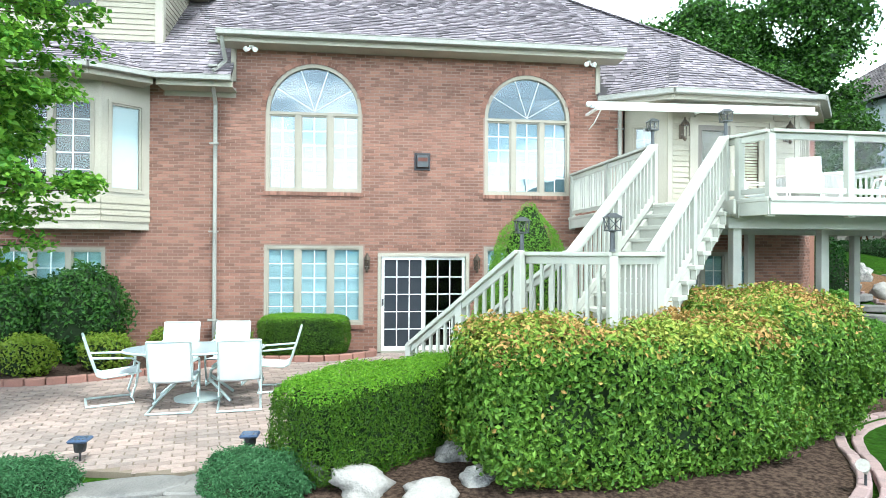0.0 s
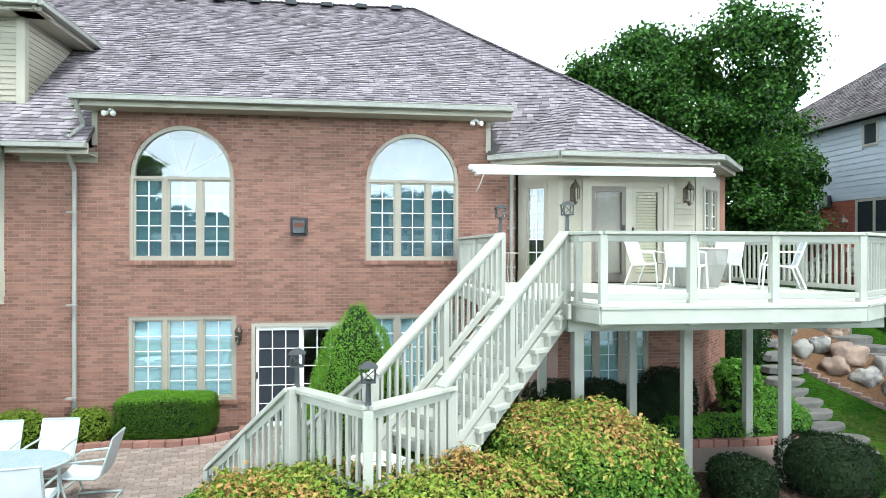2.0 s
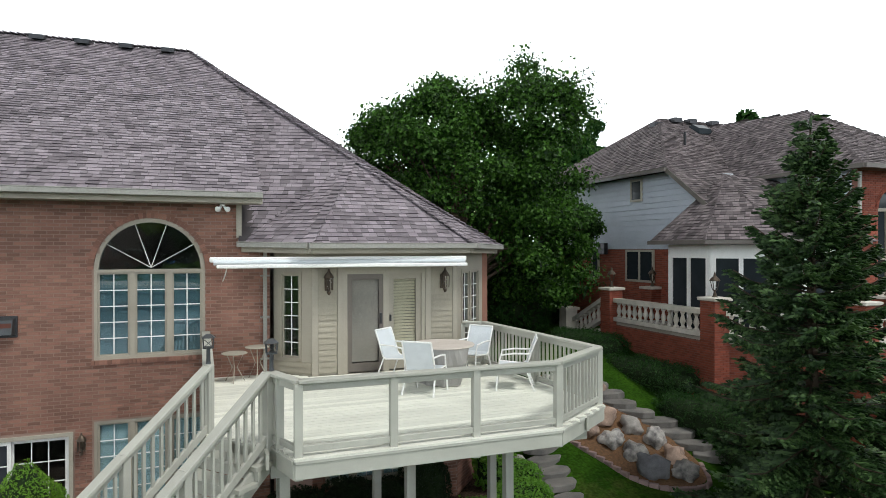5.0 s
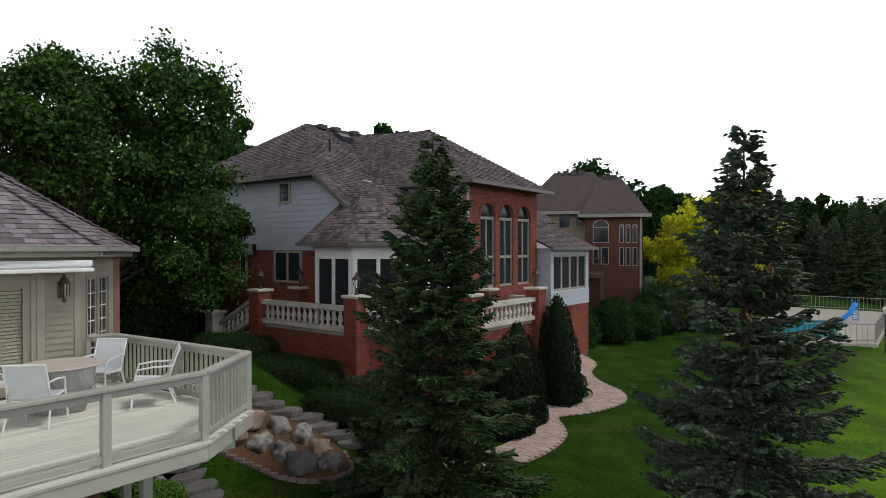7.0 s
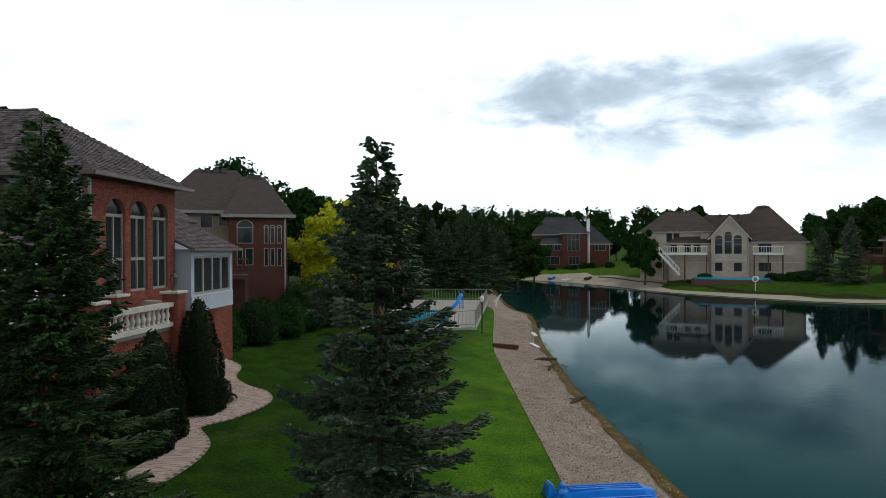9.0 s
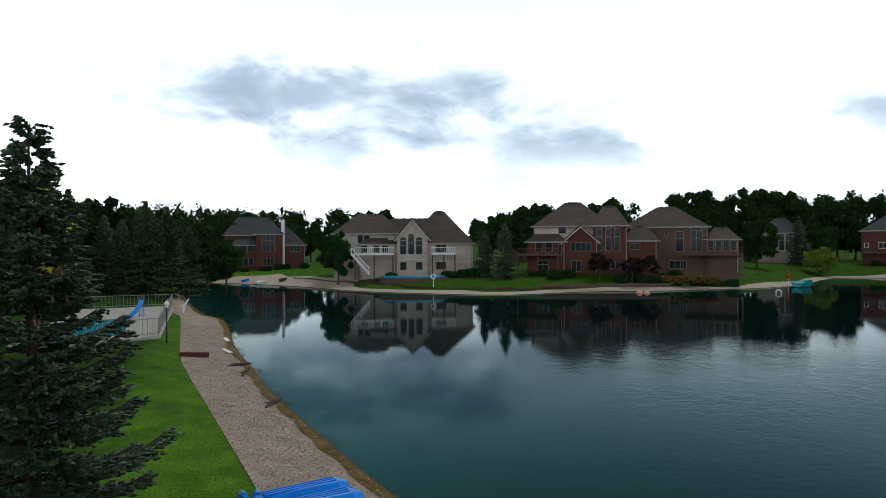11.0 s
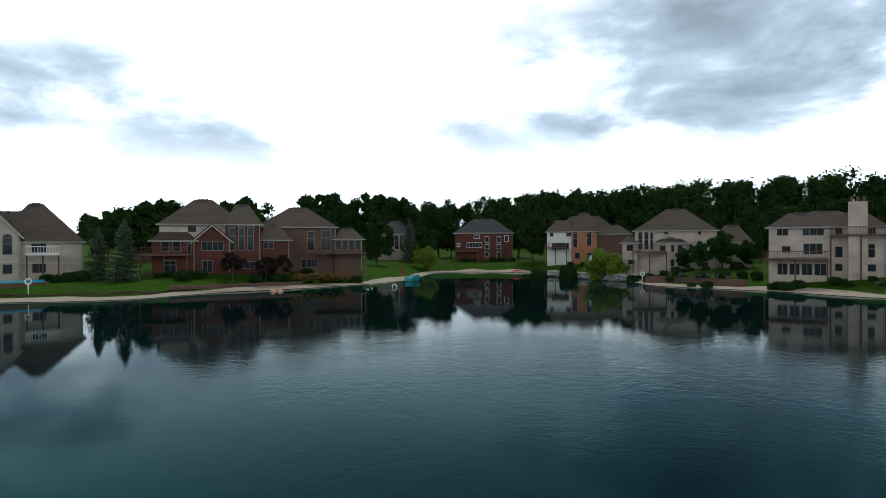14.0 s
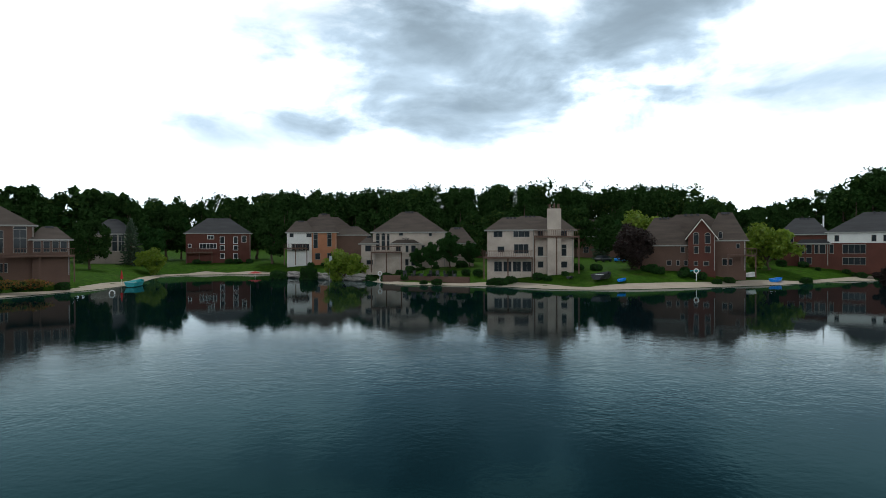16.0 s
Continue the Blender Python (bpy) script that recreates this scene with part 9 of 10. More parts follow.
        for i in range(3):
            q = x0 + 0.1 + (x1 - x0 - 0.2) * i / 2
            part("deck_post", Solid().box(q - 0.1, y0 - depth + 0.1, -1.0, q + 0.1, y0 - depth + 0.3, z - 0.2), FARBROWN, dk)
    if chimney:
        x, w_, z = chimney
        ch_ = part("chimney", Solid().box(x - w_ / 2, -0.7 if w_ > 2 else 0.35, -0.5, x + w_ / 2, 0.9, z), PALETAN if w_ > 2 else WHITE, h)
        for i in range(3 if w_ > 2 else 1):
            part("chimney_pot", Solid().lathe([(0.2, 0), (0.17, 0.7), (0.22, 0.75)], (x + (i - 1) * 0.7 if w_ > 2 else x, 0.1, z), 10), FARBROWN, ch_)
    if pool:
        oval = [(math.cos(2 * math.pi * i / 28), math.sin(2 * math.pi * i / 28)) for i in range(28)]
        cx_, hw_ = (pool[0] + pool[1]) / 2, (pool[1] - pool[0]) / 2
        part("pool_basin", Solid().prism([(cx_ + hw_ * a, pool[2] + 1.9 * b) for a, b in oval], -1.8, -0.52), FARBROWN, h, "low dark pool wall")
        part("pool_surface", Solid().prism([(cx_ + (hw_ - 0.5) * a, pool[2] + 1.6 * b) for a, b in oval], -0.515, -0.22), POOLWATER, h, "blue pool water")
    if stair:
        sx, sy, sz = stair
        st = part("stair", Solid().beam((sx, sy, sz), (sx + 3.0, sy, -0.1), 0.10, 0.28).beam((sx, sy - 1.0, sz), (sx + 3.0, sy - 1.0, -0.1), 0.10, 0.28), WHITE, h, "white outdoor stair")
        for i in range(12):
            part("tread", Solid().box(sx + i * 0.25, sy - 1.0, sz - 0.06 - i * sz / 12, sx + i * 0.25 + 0.28, sy, sz - i * sz / 12), WHITE, st)
        for dy in (0.0, -1.0):
            part("handrail", Solid().beam((sx, sy + dy, sz + 0.95), (sx + 3.0, sy + dy, 0.85), 0.08, 0.10), WHITE, st)
            for i in range(7):
                part("baluster", Solid().box(sx + i * 0.48 - 0.03, sy + dy - 0.03, sz * (1 - i * 0.48 / 3.0), sx + i * 0.48 + 0.03, sy + dy + 0.03, sz * (1 - i * 0.48 / 3.0) + 0.95), WHITE, st)
    return h


far_house((146.7, -27.4, 1.47), -95.8, "dark red brick house with a grey roof across the lake",
          [(-9.4, 3.2, 3, 13, 6.7, 10.9, 2.8, FARRED, FARROOF_G), (-2.6, 3.2, 0, 10, 6.9, 10.3, 2.75, FARRED, FARROOF_G), (-7.5, -2.4, 0.8, 8, 4.5, 7.3, 1.8, FARRED, FARROOF_G), (-0.8, 8.0, 1, 11, 4.5, 9.1, 4.2, FARRED, FARROOF_G)],
          [(-1.35, 1.35, 2.92, 6.85, 0, 0), (-6.01, -4.57, 2.92, 4.44, 0.8, 0), (-4.33, -2.98, 2.92, 4.44, 0.8, 0), (4.66, 6.97, 2.92, 4.61, 1, 0), (-6.25, -3.13, -0.17, 1.63, 0.8, 0), (-1.11, 1.20, -0.17, 1.63, 0, 0)], chimney=(3.2, 0.7, 10.1))
far_house((104.9, -46.7, 1.01), -108.6, "pale brick house with arched windows, white deck and balcony",
          [(-8.0, 8.2, 6, 15, 5.7, 9.7, "hip", PALETAN, FARROOF), (-13.5, -1.6, 3, 15, 6.75, 10.35, 3.6, PALETAN, FARROOF), (-8.9, -2.3, 1.5, 8, 4.85, 7.0, 2.6, PALETAN, FARROOF), (-4.1, -2.2, 2.4, 8, 6.75, 7.5, 0.8, PALETAN, FARROOF), (-2.5, 2.8, 0, 12, 6.0, 9.1, "gable", PALETAN, FARROOF), (-0.5, 10.5, 1, 13, 5.0, 10.8, 4.6, PALETAN, FARROOF)],
          [(-9.37, -8.41, 5.08, 6.46, 3, 1), (-8.28, -7.27, 5.08, 6.46, 3, 1), (-8.63, -7.53, 3.37, 4.71, 1.5, 0), (-6.57, -5.48, 3.37, 4.71, 1.5, 0), (-5.13, -4.03, 3.37, 4.71, 1.5, 0), (-1.97, -0.83, 3.14, 5.54, 0, 1), (-0.61, 0.48, 3.14, 6.14, 0, 1), (0.70, 1.88, 3.14, 5.54, 0, 1), (-1.97, -0.83, 0.46, 1.85, 0, 0), (0.70, 1.88, 0.46, 1.85, 0, 0), (4.07, 5.96, 3.37, 4.75, 1, 0), (4.16, 5.91, 0.46, 1.85, 1, 0)], decks=((-9.4, -3.0, 3.3, 2.6, 1), (3.4, 7.4, 3.3, 1.4, 1)), pool=(-5.2, 5.9, -4.6), stair=(-9.9, -2.4, 3.3))
far_house((90.6, -72.9, 1.08), -124.9, "red brick and cream lake house with a tall hip roof",
          [(-9.4, 3.1, 1.0, 13, 7.7, 12.0, "hip", PALETAN, FARROOF), (0.3, 5.7, 0.4, 13, 7.7, 11.2, "hip", FARRED, FARROOF), (-4.4, 1.0, 0, 3, 5.2, 7.6, "gable", FARRED, FARROOF), (-10.4, -4.2, -0.3, 4, 5.1, 7.1, "hip", FARRED, FARROOF), (5.5, 10.4, 1.5, 10, 5.2, 7.8, "hip", FARRED, FARROOF)],
          [(-5.35, -4.04, 6.41, 7.72, 1.0, 0), (0.77, 1.76, 3.49, 7.19, 0.4, 1), (2.23, 3.22, 3.49, 7.19, 0.4, 1), (3.61, 4.60, 3.49, 7.19, 0.4, 1), (-3.29, -0.02, 3.49, 5.01, 0, 0), (-9.09, -7.91, 3.36, 4.93, -0.3, 0), (-7.44, -6.25, 3.36, 4.93, -0.3, 0), (-5.35, -4.75, 2.83, 4.67, -0.3, 0), (1.36, 4.71, 0.57, 1.74, 0.4, 0), (6.09, 7.79, 3.71, 4.80, 1.5, 0), (-8.70, -6.92, 0.00, 2.05, -0.3, 0), (-3.18, -1.60, 0.09, 1.96, 0, 0)], decks=((-11.9, -5.2, 3.0, 2.2, 0),))
far_house((85.9, -86.9, 1.07), -132.3, "brown brick lake house with a broad deck",
          [(-8.9, 4.4, 1, 13, 7.5, 11.2, "hip", FARBROWN, FARROOF), (4.1, 8.9, 0.4, 9, 5.4, 7.4, "hip", FARBROWN, FARROOF)],
          [(-0.59, 0.64, 3.36, 6.73, 1, 0), (1.78, 3.48, 3.36, 6.87, 1, 1), (4.21, 5.22, 3.46, 5.14, 0.4, 0), (5.45, 6.36, 3.46, 5.14, 0.4, 0), (6.59, 7.50, 3.46, 5.14, 0.4, 0), (7.64, 8.56, 3.46, 5.14, 0.4, 0), (-2.33, -1.88, 6.01, 6.97, 1, 0), (-1.65, 1.10, 0.48, 1.92, 1, 0)], decks=((0.5, 9.4, 3.0, 2.4, 0),))
far_house((112.7, -141.4, 1.72), -139.9, "grey-roofed tan house behind shore trees",
          [(-5.1, 5.1, 0, 10, 6.6, 10.2, "hip", TAN, FARROOF_G)],
          [(-0.26, 0.86, 2.43, 6.07, 0, 1), (1.08, 2.43, 2.43, 6.07, 0, 1), (2.73, 3.92, 2.43, 6.07, 0, 1), (2.73, 3.77, 0.15, 1.52, 0, 0)])
far_house((93.0, -154.5, 1.14), -148.0, "dark red brick house with white trim across the lake",
          [(-7.7, 7.7, 0, 10, 7.4, 11.3, "hip", FARRED, FARROOF_G)],
          [(0.27, 1.43, 4.69, 6.49, 0, 0), (3.46, 4.62, 4.69, 6.49, 0, 0), (0.27, 1.43, 3.03, 4.33, 0, 0), (3.46, 4.62, 3.03, 4.33, 0, 0), (3.46, 4.62, 0.87, 2.31, 0, 0), (0.27, 1.43, 0.87, 2.31, 0, 0), (-4.55, -0.48, 3.39, 4.83, 0, 0), (-7.20, -6.38, 3.68, 4.69, 0, 0), (-2.65, -1.09, 5.84, 6.85, 0, 0), (5.50, 6.65, 5.05, 6.71, 0, 0)], decks=((-7.6, -1.5, 2.6, 2.2, 2),), trim=WHITE, bar=0.10)
far_house((63.3, -154.1, 1.70), -157.4, "orange brick and white lake house with arched windows",
          [(-8.7, 7.0, 4, 13, 6.8, 10.8, "hip", PALETAN, FARROOF), (-9.8, -3.6, 0.6, 10, 6.8, 9.7, "hip", FARWHITE, FARROOF), (-4.0, 1.9, 0, 11, 6.8, 11.5, "hip", FARORANGE, FARROOF), (1.7, 9.8, 1.5, 11, 6.2, 8.4, "hip", FARBROWN, FARROOF)],
          [(-9.21, -8.25, 5.59, 6.56, 0.6, 0), (-5.27, -4.04, 5.59, 6.56, 0.6, 0), (-3.63, -2.55, 2.97, 6.35, 0, 1), (-0.37, 0.71, 3.32, 6.35, 0, 1), (-8.66, -4.59, 2.28, 4.01, 0.6, 0), (-3.23, -2.00, 0.21, 1.80, 0, 0), (-0.37, 0.85, 0.21, 1.80, 0, 0)], decks=((-10.4, -5.0, 3.0, 2.0, 0),))
far_house((34.6, -129.1, 1.21), -165.5, "tan stucco lake house with a tall hip roof",
          [(-8.7, 5.3, 1, 13, 6.7, 10.9, "hip", PALETAN, FARROOF), (-10.9, -8.1, 0.5, 6, 4.5, 5.8, "hip", PALETAN, FARROOF), (-5.0, 0.2, 0, 3, 4.5, 5.5, "hip", PALETAN, FARROOF), (5.1, 10.9, 2, 12, 4.5, 7.7, "hip", PALETAN, FARROOF)],
          [(-8.12, -7.35, 3.19, 6.11, 1, 1), (-7.04, -6.27, 3.19, 6.11, 1, 1), (-6.02, -5.45, 3.19, 6.11, 1, 1), (-3.66, -2.84, 5.95, 6.80, 1, 0), (-10.16, -8.88, 2.92, 4.14, 0.5, 0), (-4.28, -3.25, 2.92, 3.98, 0, 0), (-2.38, -1.77, 2.76, 4.09, 0, 0), (-1.31, -0.38, 2.76, 4.09, 0, 0), (-2.48, -1.77, 0.16, 1.49, 0, 0), (-1.31, -0.38, 0.16, 1.49, 0, 0), (-9.91, -8.63, 0.42, 1.33, 0.5, 0), (0.69, 1.36, 3.19, 4.14, 1, 0), (2.13, 2.74, 5.84, 6.64, 1, 0)], decks=((-8.9, -3.0, 2.9, 2.2, 2),))
far_house((12.2, -116.6, 0.76), -175.7, "pale brick three-storey house with chimney and decks",
          [(-7.1, 7.1, 1.2, 12, 7.1, 9.6, "hip", PALETAN, FARROOF), (-7.1, 0.7, 0, 8, 7.1, 9.3, "hip", PALETAN, FARROOF), (0.5, 7.1, 0.6, 8, 7.1, 9.2, "hip", PALETAN, FARROOF)],
          [(-6.06, -4.54, 5.85, 6.89, 0, 0), (-2.79, -0.08, 5.85, 6.89, 0, 0), (1.20, 2.17, 5.94, 6.89, 0.6, 0), (4.97, 6.06, 5.94, 6.89, 0.6, 0), (-5.40, -4.23, 3.36, 4.35, 0, 0), (-2.68, -0.27, 3.14, 4.73, 0, 0), (1.20, 2.17, 2.71, 4.30, 0.6, 0), (5.09, 5.94, 2.71, 4.65, 0.6, 0), (1.20, 2.17, 0.77, 1.85, 0.6, 0), (4.97, 6.06, 0.77, 1.85, 0.6, 0), (-5.98, -4.62, 0.13, 1.85, 0, 0), (-4.43, -3.07, 0.13, 1.85, 0, 0), (-2.87, -1.51, 0.13, 1.85, 0, 0), (-1.32, 0.23, 0.13, 1.85, 0, 0)], chimney=(3.9, 2.2, 10.5), decks=((-7.6, 0.4, 2.6, 2.4, 0), (0.6, 7.9, 6.0, 1.3, 0)))
far_house((-13.8, -123.4, 1.01), 170.6, "brown brick lake house with gables and many windows",
          [(-7.3, 7.8, 4, 14, 5.3, 9.7, "hip", FARBROWN, FARROOF), (-8.5, -0.1, 1, 13, 4.2, 9.1, "hip", FARBROWN, FARROOF), (-0.3, 3.9, 0, 10, 5.8, 8.6, "gable", FARRED, FARROOF), (2.9, 8.5, 1.2, 13, 5.0, 9.8, "hip", FARBROWN, FARROOF)],
          [(-3.73, -2.93, 0.72, 1.67, 1, 0), (-2.18, -1.60, 0.72, 1.67, 1, 0), (-0.98, -0.31, 0.72, 1.67, 1, 0), (-1.51, -0.80, 2.87, 3.92, 1, 0), (0.49, 1.38, 4.30, 5.92, 0, 1), (2.27, 3.15, 4.40, 5.83, 0, 1), (0.58, 1.33, 2.72, 4.01, 0, 0), (2.27, 3.15, 2.87, 4.06, 0, 0), (0.58, 1.24, 0.72, 1.53, 0, 0), (2.04, 2.93, 0.72, 1.53, 0, 0), (4.35, 5.06, 5.26, 6.07, 1.2, 1), (7.02, 7.64, 3.58, 4.40, 1.2, 0), (4.93, 6.48, 0.81, 2.01, 1.2, 0)], decks=((5.6, 9.8, 2.6, 2.0, 2),))
wide_h = far_house((-42.6, -144.8, 1.20), 160.4, "dark brick and white lake house with a long dark roof",
                   [(-8.7, -0.3, 0.6, 11, 6.0, 9.3, "hip", FARRED, FARROOF_G), (-0.5, 17.0, 0, 12, 6.3, 10.2, "hip", FARRED, FARROOF_G), (-5.4, -0.3, -0.4, 5, 4.2, 6.0, "hip", FARRED, FARROOF_G)],
                   [(-7.81, -7.30, 4.58, 5.50, 0.6, 0), (-7.12, -6.19, 4.41, 5.67, 0.6, 0), (-7.26, -6.05, 2.49, 3.69, 0.6, 0), (-5.17, -4.33, 2.18, 3.98, -0.4, 0), (-4.06, -3.04, 2.18, 3.98, -0.4, 0), (-2.67, -1.97, 2.18, 3.98, -0.4, 0), (-1.83, -0.81, 2.18, 3.98, -0.4, 0), (1.9, 5.6, 2.18, 3.98, 0, 0), (-0.16, 0.53, 2.18, 3.98, 0, 0), (1.9, 5.6, 0.11, 1.53, 0, 0), (-5.17, -4.33, 0.16, 1.47, -0.4, 0), (-4.06, -3.04, 0.16, 1.47, -0.4, 0)])
part("upper_siding", Solid().box(-0.52, -0.07, 4.25, 17.02, 0.02, 6.15), FARWHITE, wide_h, "white clapboard upper storey")
for x_ in (0.6, 6.4, 8.2):
    win = part("window", frame_ring(x_, x_ + 0.8, 4.5, 5.75, -0.12, -0.06, 0.07), TRIM, wide_h)
    part("pane", Solid().box(x_ + 0.05, -0.10, 4.55, x_ + 0.75, -0.08, 5.7), FARGLASS, win)
part("chimney_flue", Solid().tube([(-1.2, 3.0, 6.0), (-1.2, 3.0, 9.6)], 0.14, 8), WHITE, wide_h, "white metal flue pipe")
far_house((43.3, 5.6, -0.16), -64.5, "brown brick house with arched windows beyond the terrace",
          [(-4.1, 3.2, 1.5, 11, 8.1, 11.4, "hip", TAN, N2ROOF), (0.4, 4.1, 0, 11, 7.8, 10.9, "hip", N2BRICK, N2ROOF)],
          [(-1.43, -0.61, 6.92, 8.10, 1.5, 0), (-0.28, 0.20, 7.03, 8.10, 1.5, 0), (0.87, 1.91, 5.89, 6.96, 0, 1), (0.87, 1.24, 4.45, 5.59, 0, 0), (1.39, 1.91, 4.45, 5.59, 0, 0), (2.58, 2.88, 5.89, 6.96, 0, 1), (2.99, 3.29, 5.89, 6.96, 0, 1), (3.43, 3.73, 5.89, 6.96, 0, 1), (2.58, 2.88, 4.37, 5.59, 0, 0), (2.99, 3.29, 4.37, 5.59, 0, 0), (3.43, 3.73, 4.37, 5.59, 0, 0)], decks=((-3.4, 1.5, 3.9, 2.6, 2),), trim=WINTRIM, bar=0.05)

# ---- woods and trees round the lake ----
def bearing(b, d):
    """A place at a bearing (degrees from +y towards -x) and a distance from the camera's final spot."""
    return 4.5 - math.sin(radians(b)) * d, -12.9 + math.cos(radians(b)) * d


r_w = np.random.default_rng(77)
WP, WN = [], []
wood_trunks = Solid()
for i in range(430):
    b = r_w.uniform(-215, -131) if i < 330 else r_w.uniform(-131, -64)
    d = r_w.uniform(262, 360)
    top = np.interp(-b, [64, 90, 110, 131, 136, 141, 146, 152, 160, 168, 176, 184, 190, 193, 197, 203, 215], [14, 12.5, 11, 12, 14, 15, 17.5, 19.5, 20.5, 22, 23, 21.5, 20, 13, 15, 23, 25])
    x, y = bearing(b, d)
    z = gz(x, y)
    hgt = ((top - 2.5) / 185 * d + 5.5 - z) * r_w.uniform(0.90, 1.0)
    if i >= 330:
        hgt *= r_w.uniform(1.0, 1.35)
    rad_ = hgt * (r_w.uniform(0.17, 0.25) if i < 330 else r_w.uniform(0.30, 0.42))
    n_cl = 20
    for c in range(n_cl):
        q = unit(r_w.normal(size=3))
        cc = np.array([x, y, z + hgt * 0.47]) + q * [rad_ * 0.9, rad_ * 0.9, hgt * 0.48] * r_w.uniform(0.55, 0.90)
        m_ = 56
        dq = unit(r_w.normal(size=(m_, 3)))
        WP.append(cc + dq * rad_ * 0.66 * r_w.uniform(0.1, 0.78, (m_, 1)))
        WN.append(unit(dq + [0, 0, 0.6]))
    wood_trunks.tube([(x, y, z - 0.5), (x, y, z + hgt * 0.6)], [0.4, 0.15], 5, False)
for i in range(420):
    x, y = bearing(r_w.uniform(-216, -62), r_w.uniform(262, 350))
    m_ = 45
    dq = unit(r_w.normal(size=(m_, 3)))
    hh = r_w.uniform(2.5, 6.0)
    WP.append(np.array([x, y, gz(x, y) - 0.5 + hh]) + dq * [5.0, 5.0, hh] * r_w.uniform(0.2, 0.85, (m_, 1)))
    WN.append(unit(dq + [0, 0, 0.6]))
wood = new("woodland", leaves_mesh("woodland", np.concatenate(WP), np.concatenate(WN), 1.3, FAR_LEAF, 9, 0.6, 0.8))
tagged(wood, "dense dark green woodland behind the lake houses", "woods", kind="stuff")
wt = new("woodland_trunks", wood_trunks.mesh("woodland_trunks", BARK))
wt.parent = wood

far_a = broadleaf(0, 0, 0, 12, 4.6, 200, FAR_LEAF, "dark green broad tree near the lake houses", 7600, 0.6, 0.10, "tree", 0.3, 46, "trees round the lake", full=1.35)
far_b = broadleaf(0, 0, 0, 9, 3.4, 201, DARK_LEAF, "rounded dark green tree near the lake houses", 5600, 0.54, 0.08, "tree", 0.22, 38, "trees round the lake", full=1.35)
spots = [(-70, 85, 1.0), (-72.5, 90, 1.1), (-76, 98, 1.1), (-79.5, 100, 1.1), (-83, 106, 1.15), (-86.5, 112, 1.1), (-97.5, 165, 1.3), (-95.5, 170, 1.2), (-93.0, 150, 1.0), (-108, 128, 0.95), (-110.5, 132, 0.9), (-104.5, 165, 1.15), (-99.5, 172, 1.1), (-118.5, 150, 1.15), (-120, 150, 1.2), (-112, 150, 0.9),
         (-125.5, 150, 1.2), (-127, 152, 1.3), (-116.0, 150, 1.3), (-132.5, 175, 1.55), (-134.0, 178, 1.6), (-136.0, 180, 1.6), (-137.6, 182, 1.65), (-139.2, 180, 1.6), (-130.7, 175, 1.4), (-140.6, 178, 1.5), (-138.2, 140, 0.85), (-142.6, 165, 1.1), (-152.4, 160, 1.1), (-143.8, 185, 1.3), (-145.0, 190, 1.4), (-151.2, 185, 1.35), (-161.3, 165, 1.15), (-162.4, 175, 1.3), (-163.5, 160, 1.0), (-170.3, 150, 1.05), (-171.6, 165, 1.2), (-173.0, 160, 1.1), (-182.6, 150, 0.95), (-183.4, 175, 1.2), (-193.2, 150, 1.0), (-195.8, 165, 1.15), (-197.0, 170, 1.2), (-155.0, 185, 1.3), (-179.8, 165, 1.15), (-187.5, 160, 1.15), (-189.8, 165, 1.2),
         (-90.8, 110, 1.0), (-92.3, 120, 1.05), (-86.0, 160, 1.2), (-84.0, 150, 1.2), (-81.5, 130, 1.15), (-78, 110, 1.1), (-75, 105, 1.05), (-72, 100, 1.0), (-66.5, 75, 0.95), (-69, 80, 0.95), (-63.5, 70, 0.85), (-101.8, 119, 0.85), (-106, 170, 1.2), (-121.5, 165, 1.1), (-167, 150, 1.2), (-191.5, 150, 1.15), (-194, 160, 1.1), (-176.5, 165, 1.2)]
for i, (b, d, s) in enumerate(spots):
    x, y = bearing(b, d)
    copy_thing(far_a if i % 3 else far_b, pose(x, y, gz(x, y) - 0.2, 0, 0, i * 47) @ Matrix.Scale(s, 4))
copy_thing(far_b, pose(107.9, -34.8, gz(107.9, -34.8) - 0.1, 0, 0, 30) @ Matrix.Diagonal((0.82, 0.82, 1.08, 1)))
for t_ in (far_a, far_b):
    x, y = bearing(-123.5, 168)
    t_.matrix_basis = pose(x + (8 if t_ is far_a else 0), y, gz(x, y) - 0.2)
far_c = broadleaf(0, 0, 0, 5.0, 2.0, 202, PURPLE_LEAF, "small dark purple-leaved tree by the shore", 2600, 0.4, 0.30, "tree", 0.1, 30, "purple trees")
for i, (b, d, s) in enumerate(((-118.8 - 3.9, 95, 1.0), (-128.4, 101, 0.95), (-125.6, 101, 1.0), (-203.5, 118, 1.2))):
    x, y = bearing(b, d)
    if i == 0:
        far_c.matrix_basis = pose(*bearing(-129.6, 102), gz(*bearing(-129.6, 102)))
    else:
        copy_thing(far_c, pose(x, y, gz(x, y) - 0.1, 0, 0, i * 80) @ Matrix.Scale(s, 4))
beech = bearing(-184.7, 112)
broadleaf(*beech, gz(*beech), 9.1 - gz(*beech), 4.3, 205, PURPLE_LEAF, "broad dark copper beech on the far lawn", 15000, 0.42, 0.05, "beech tree", 0.22, 90, full=1.35)
for b, d, s in ((-166.7, 114, 0.62), (-168.4, 116, 0.80), (-165.4, 118, 0.5), (-170.2, 119, 0.6)):
    copy_thing(far_b, pose(*bearing(b, d), gz(*bearing(b, d)) - 0.1, 0, 0, b * 3) @ Matrix.Scale(s, 4))
far_d = broadleaf(0, 0, 0, 4.6, 2.6, 203, LIME_LEAF, "rounded lime-green tree on the far shore", 5200, 0.36, 0.06, "tree", 0.12, 44, "lime trees", full=1.3)
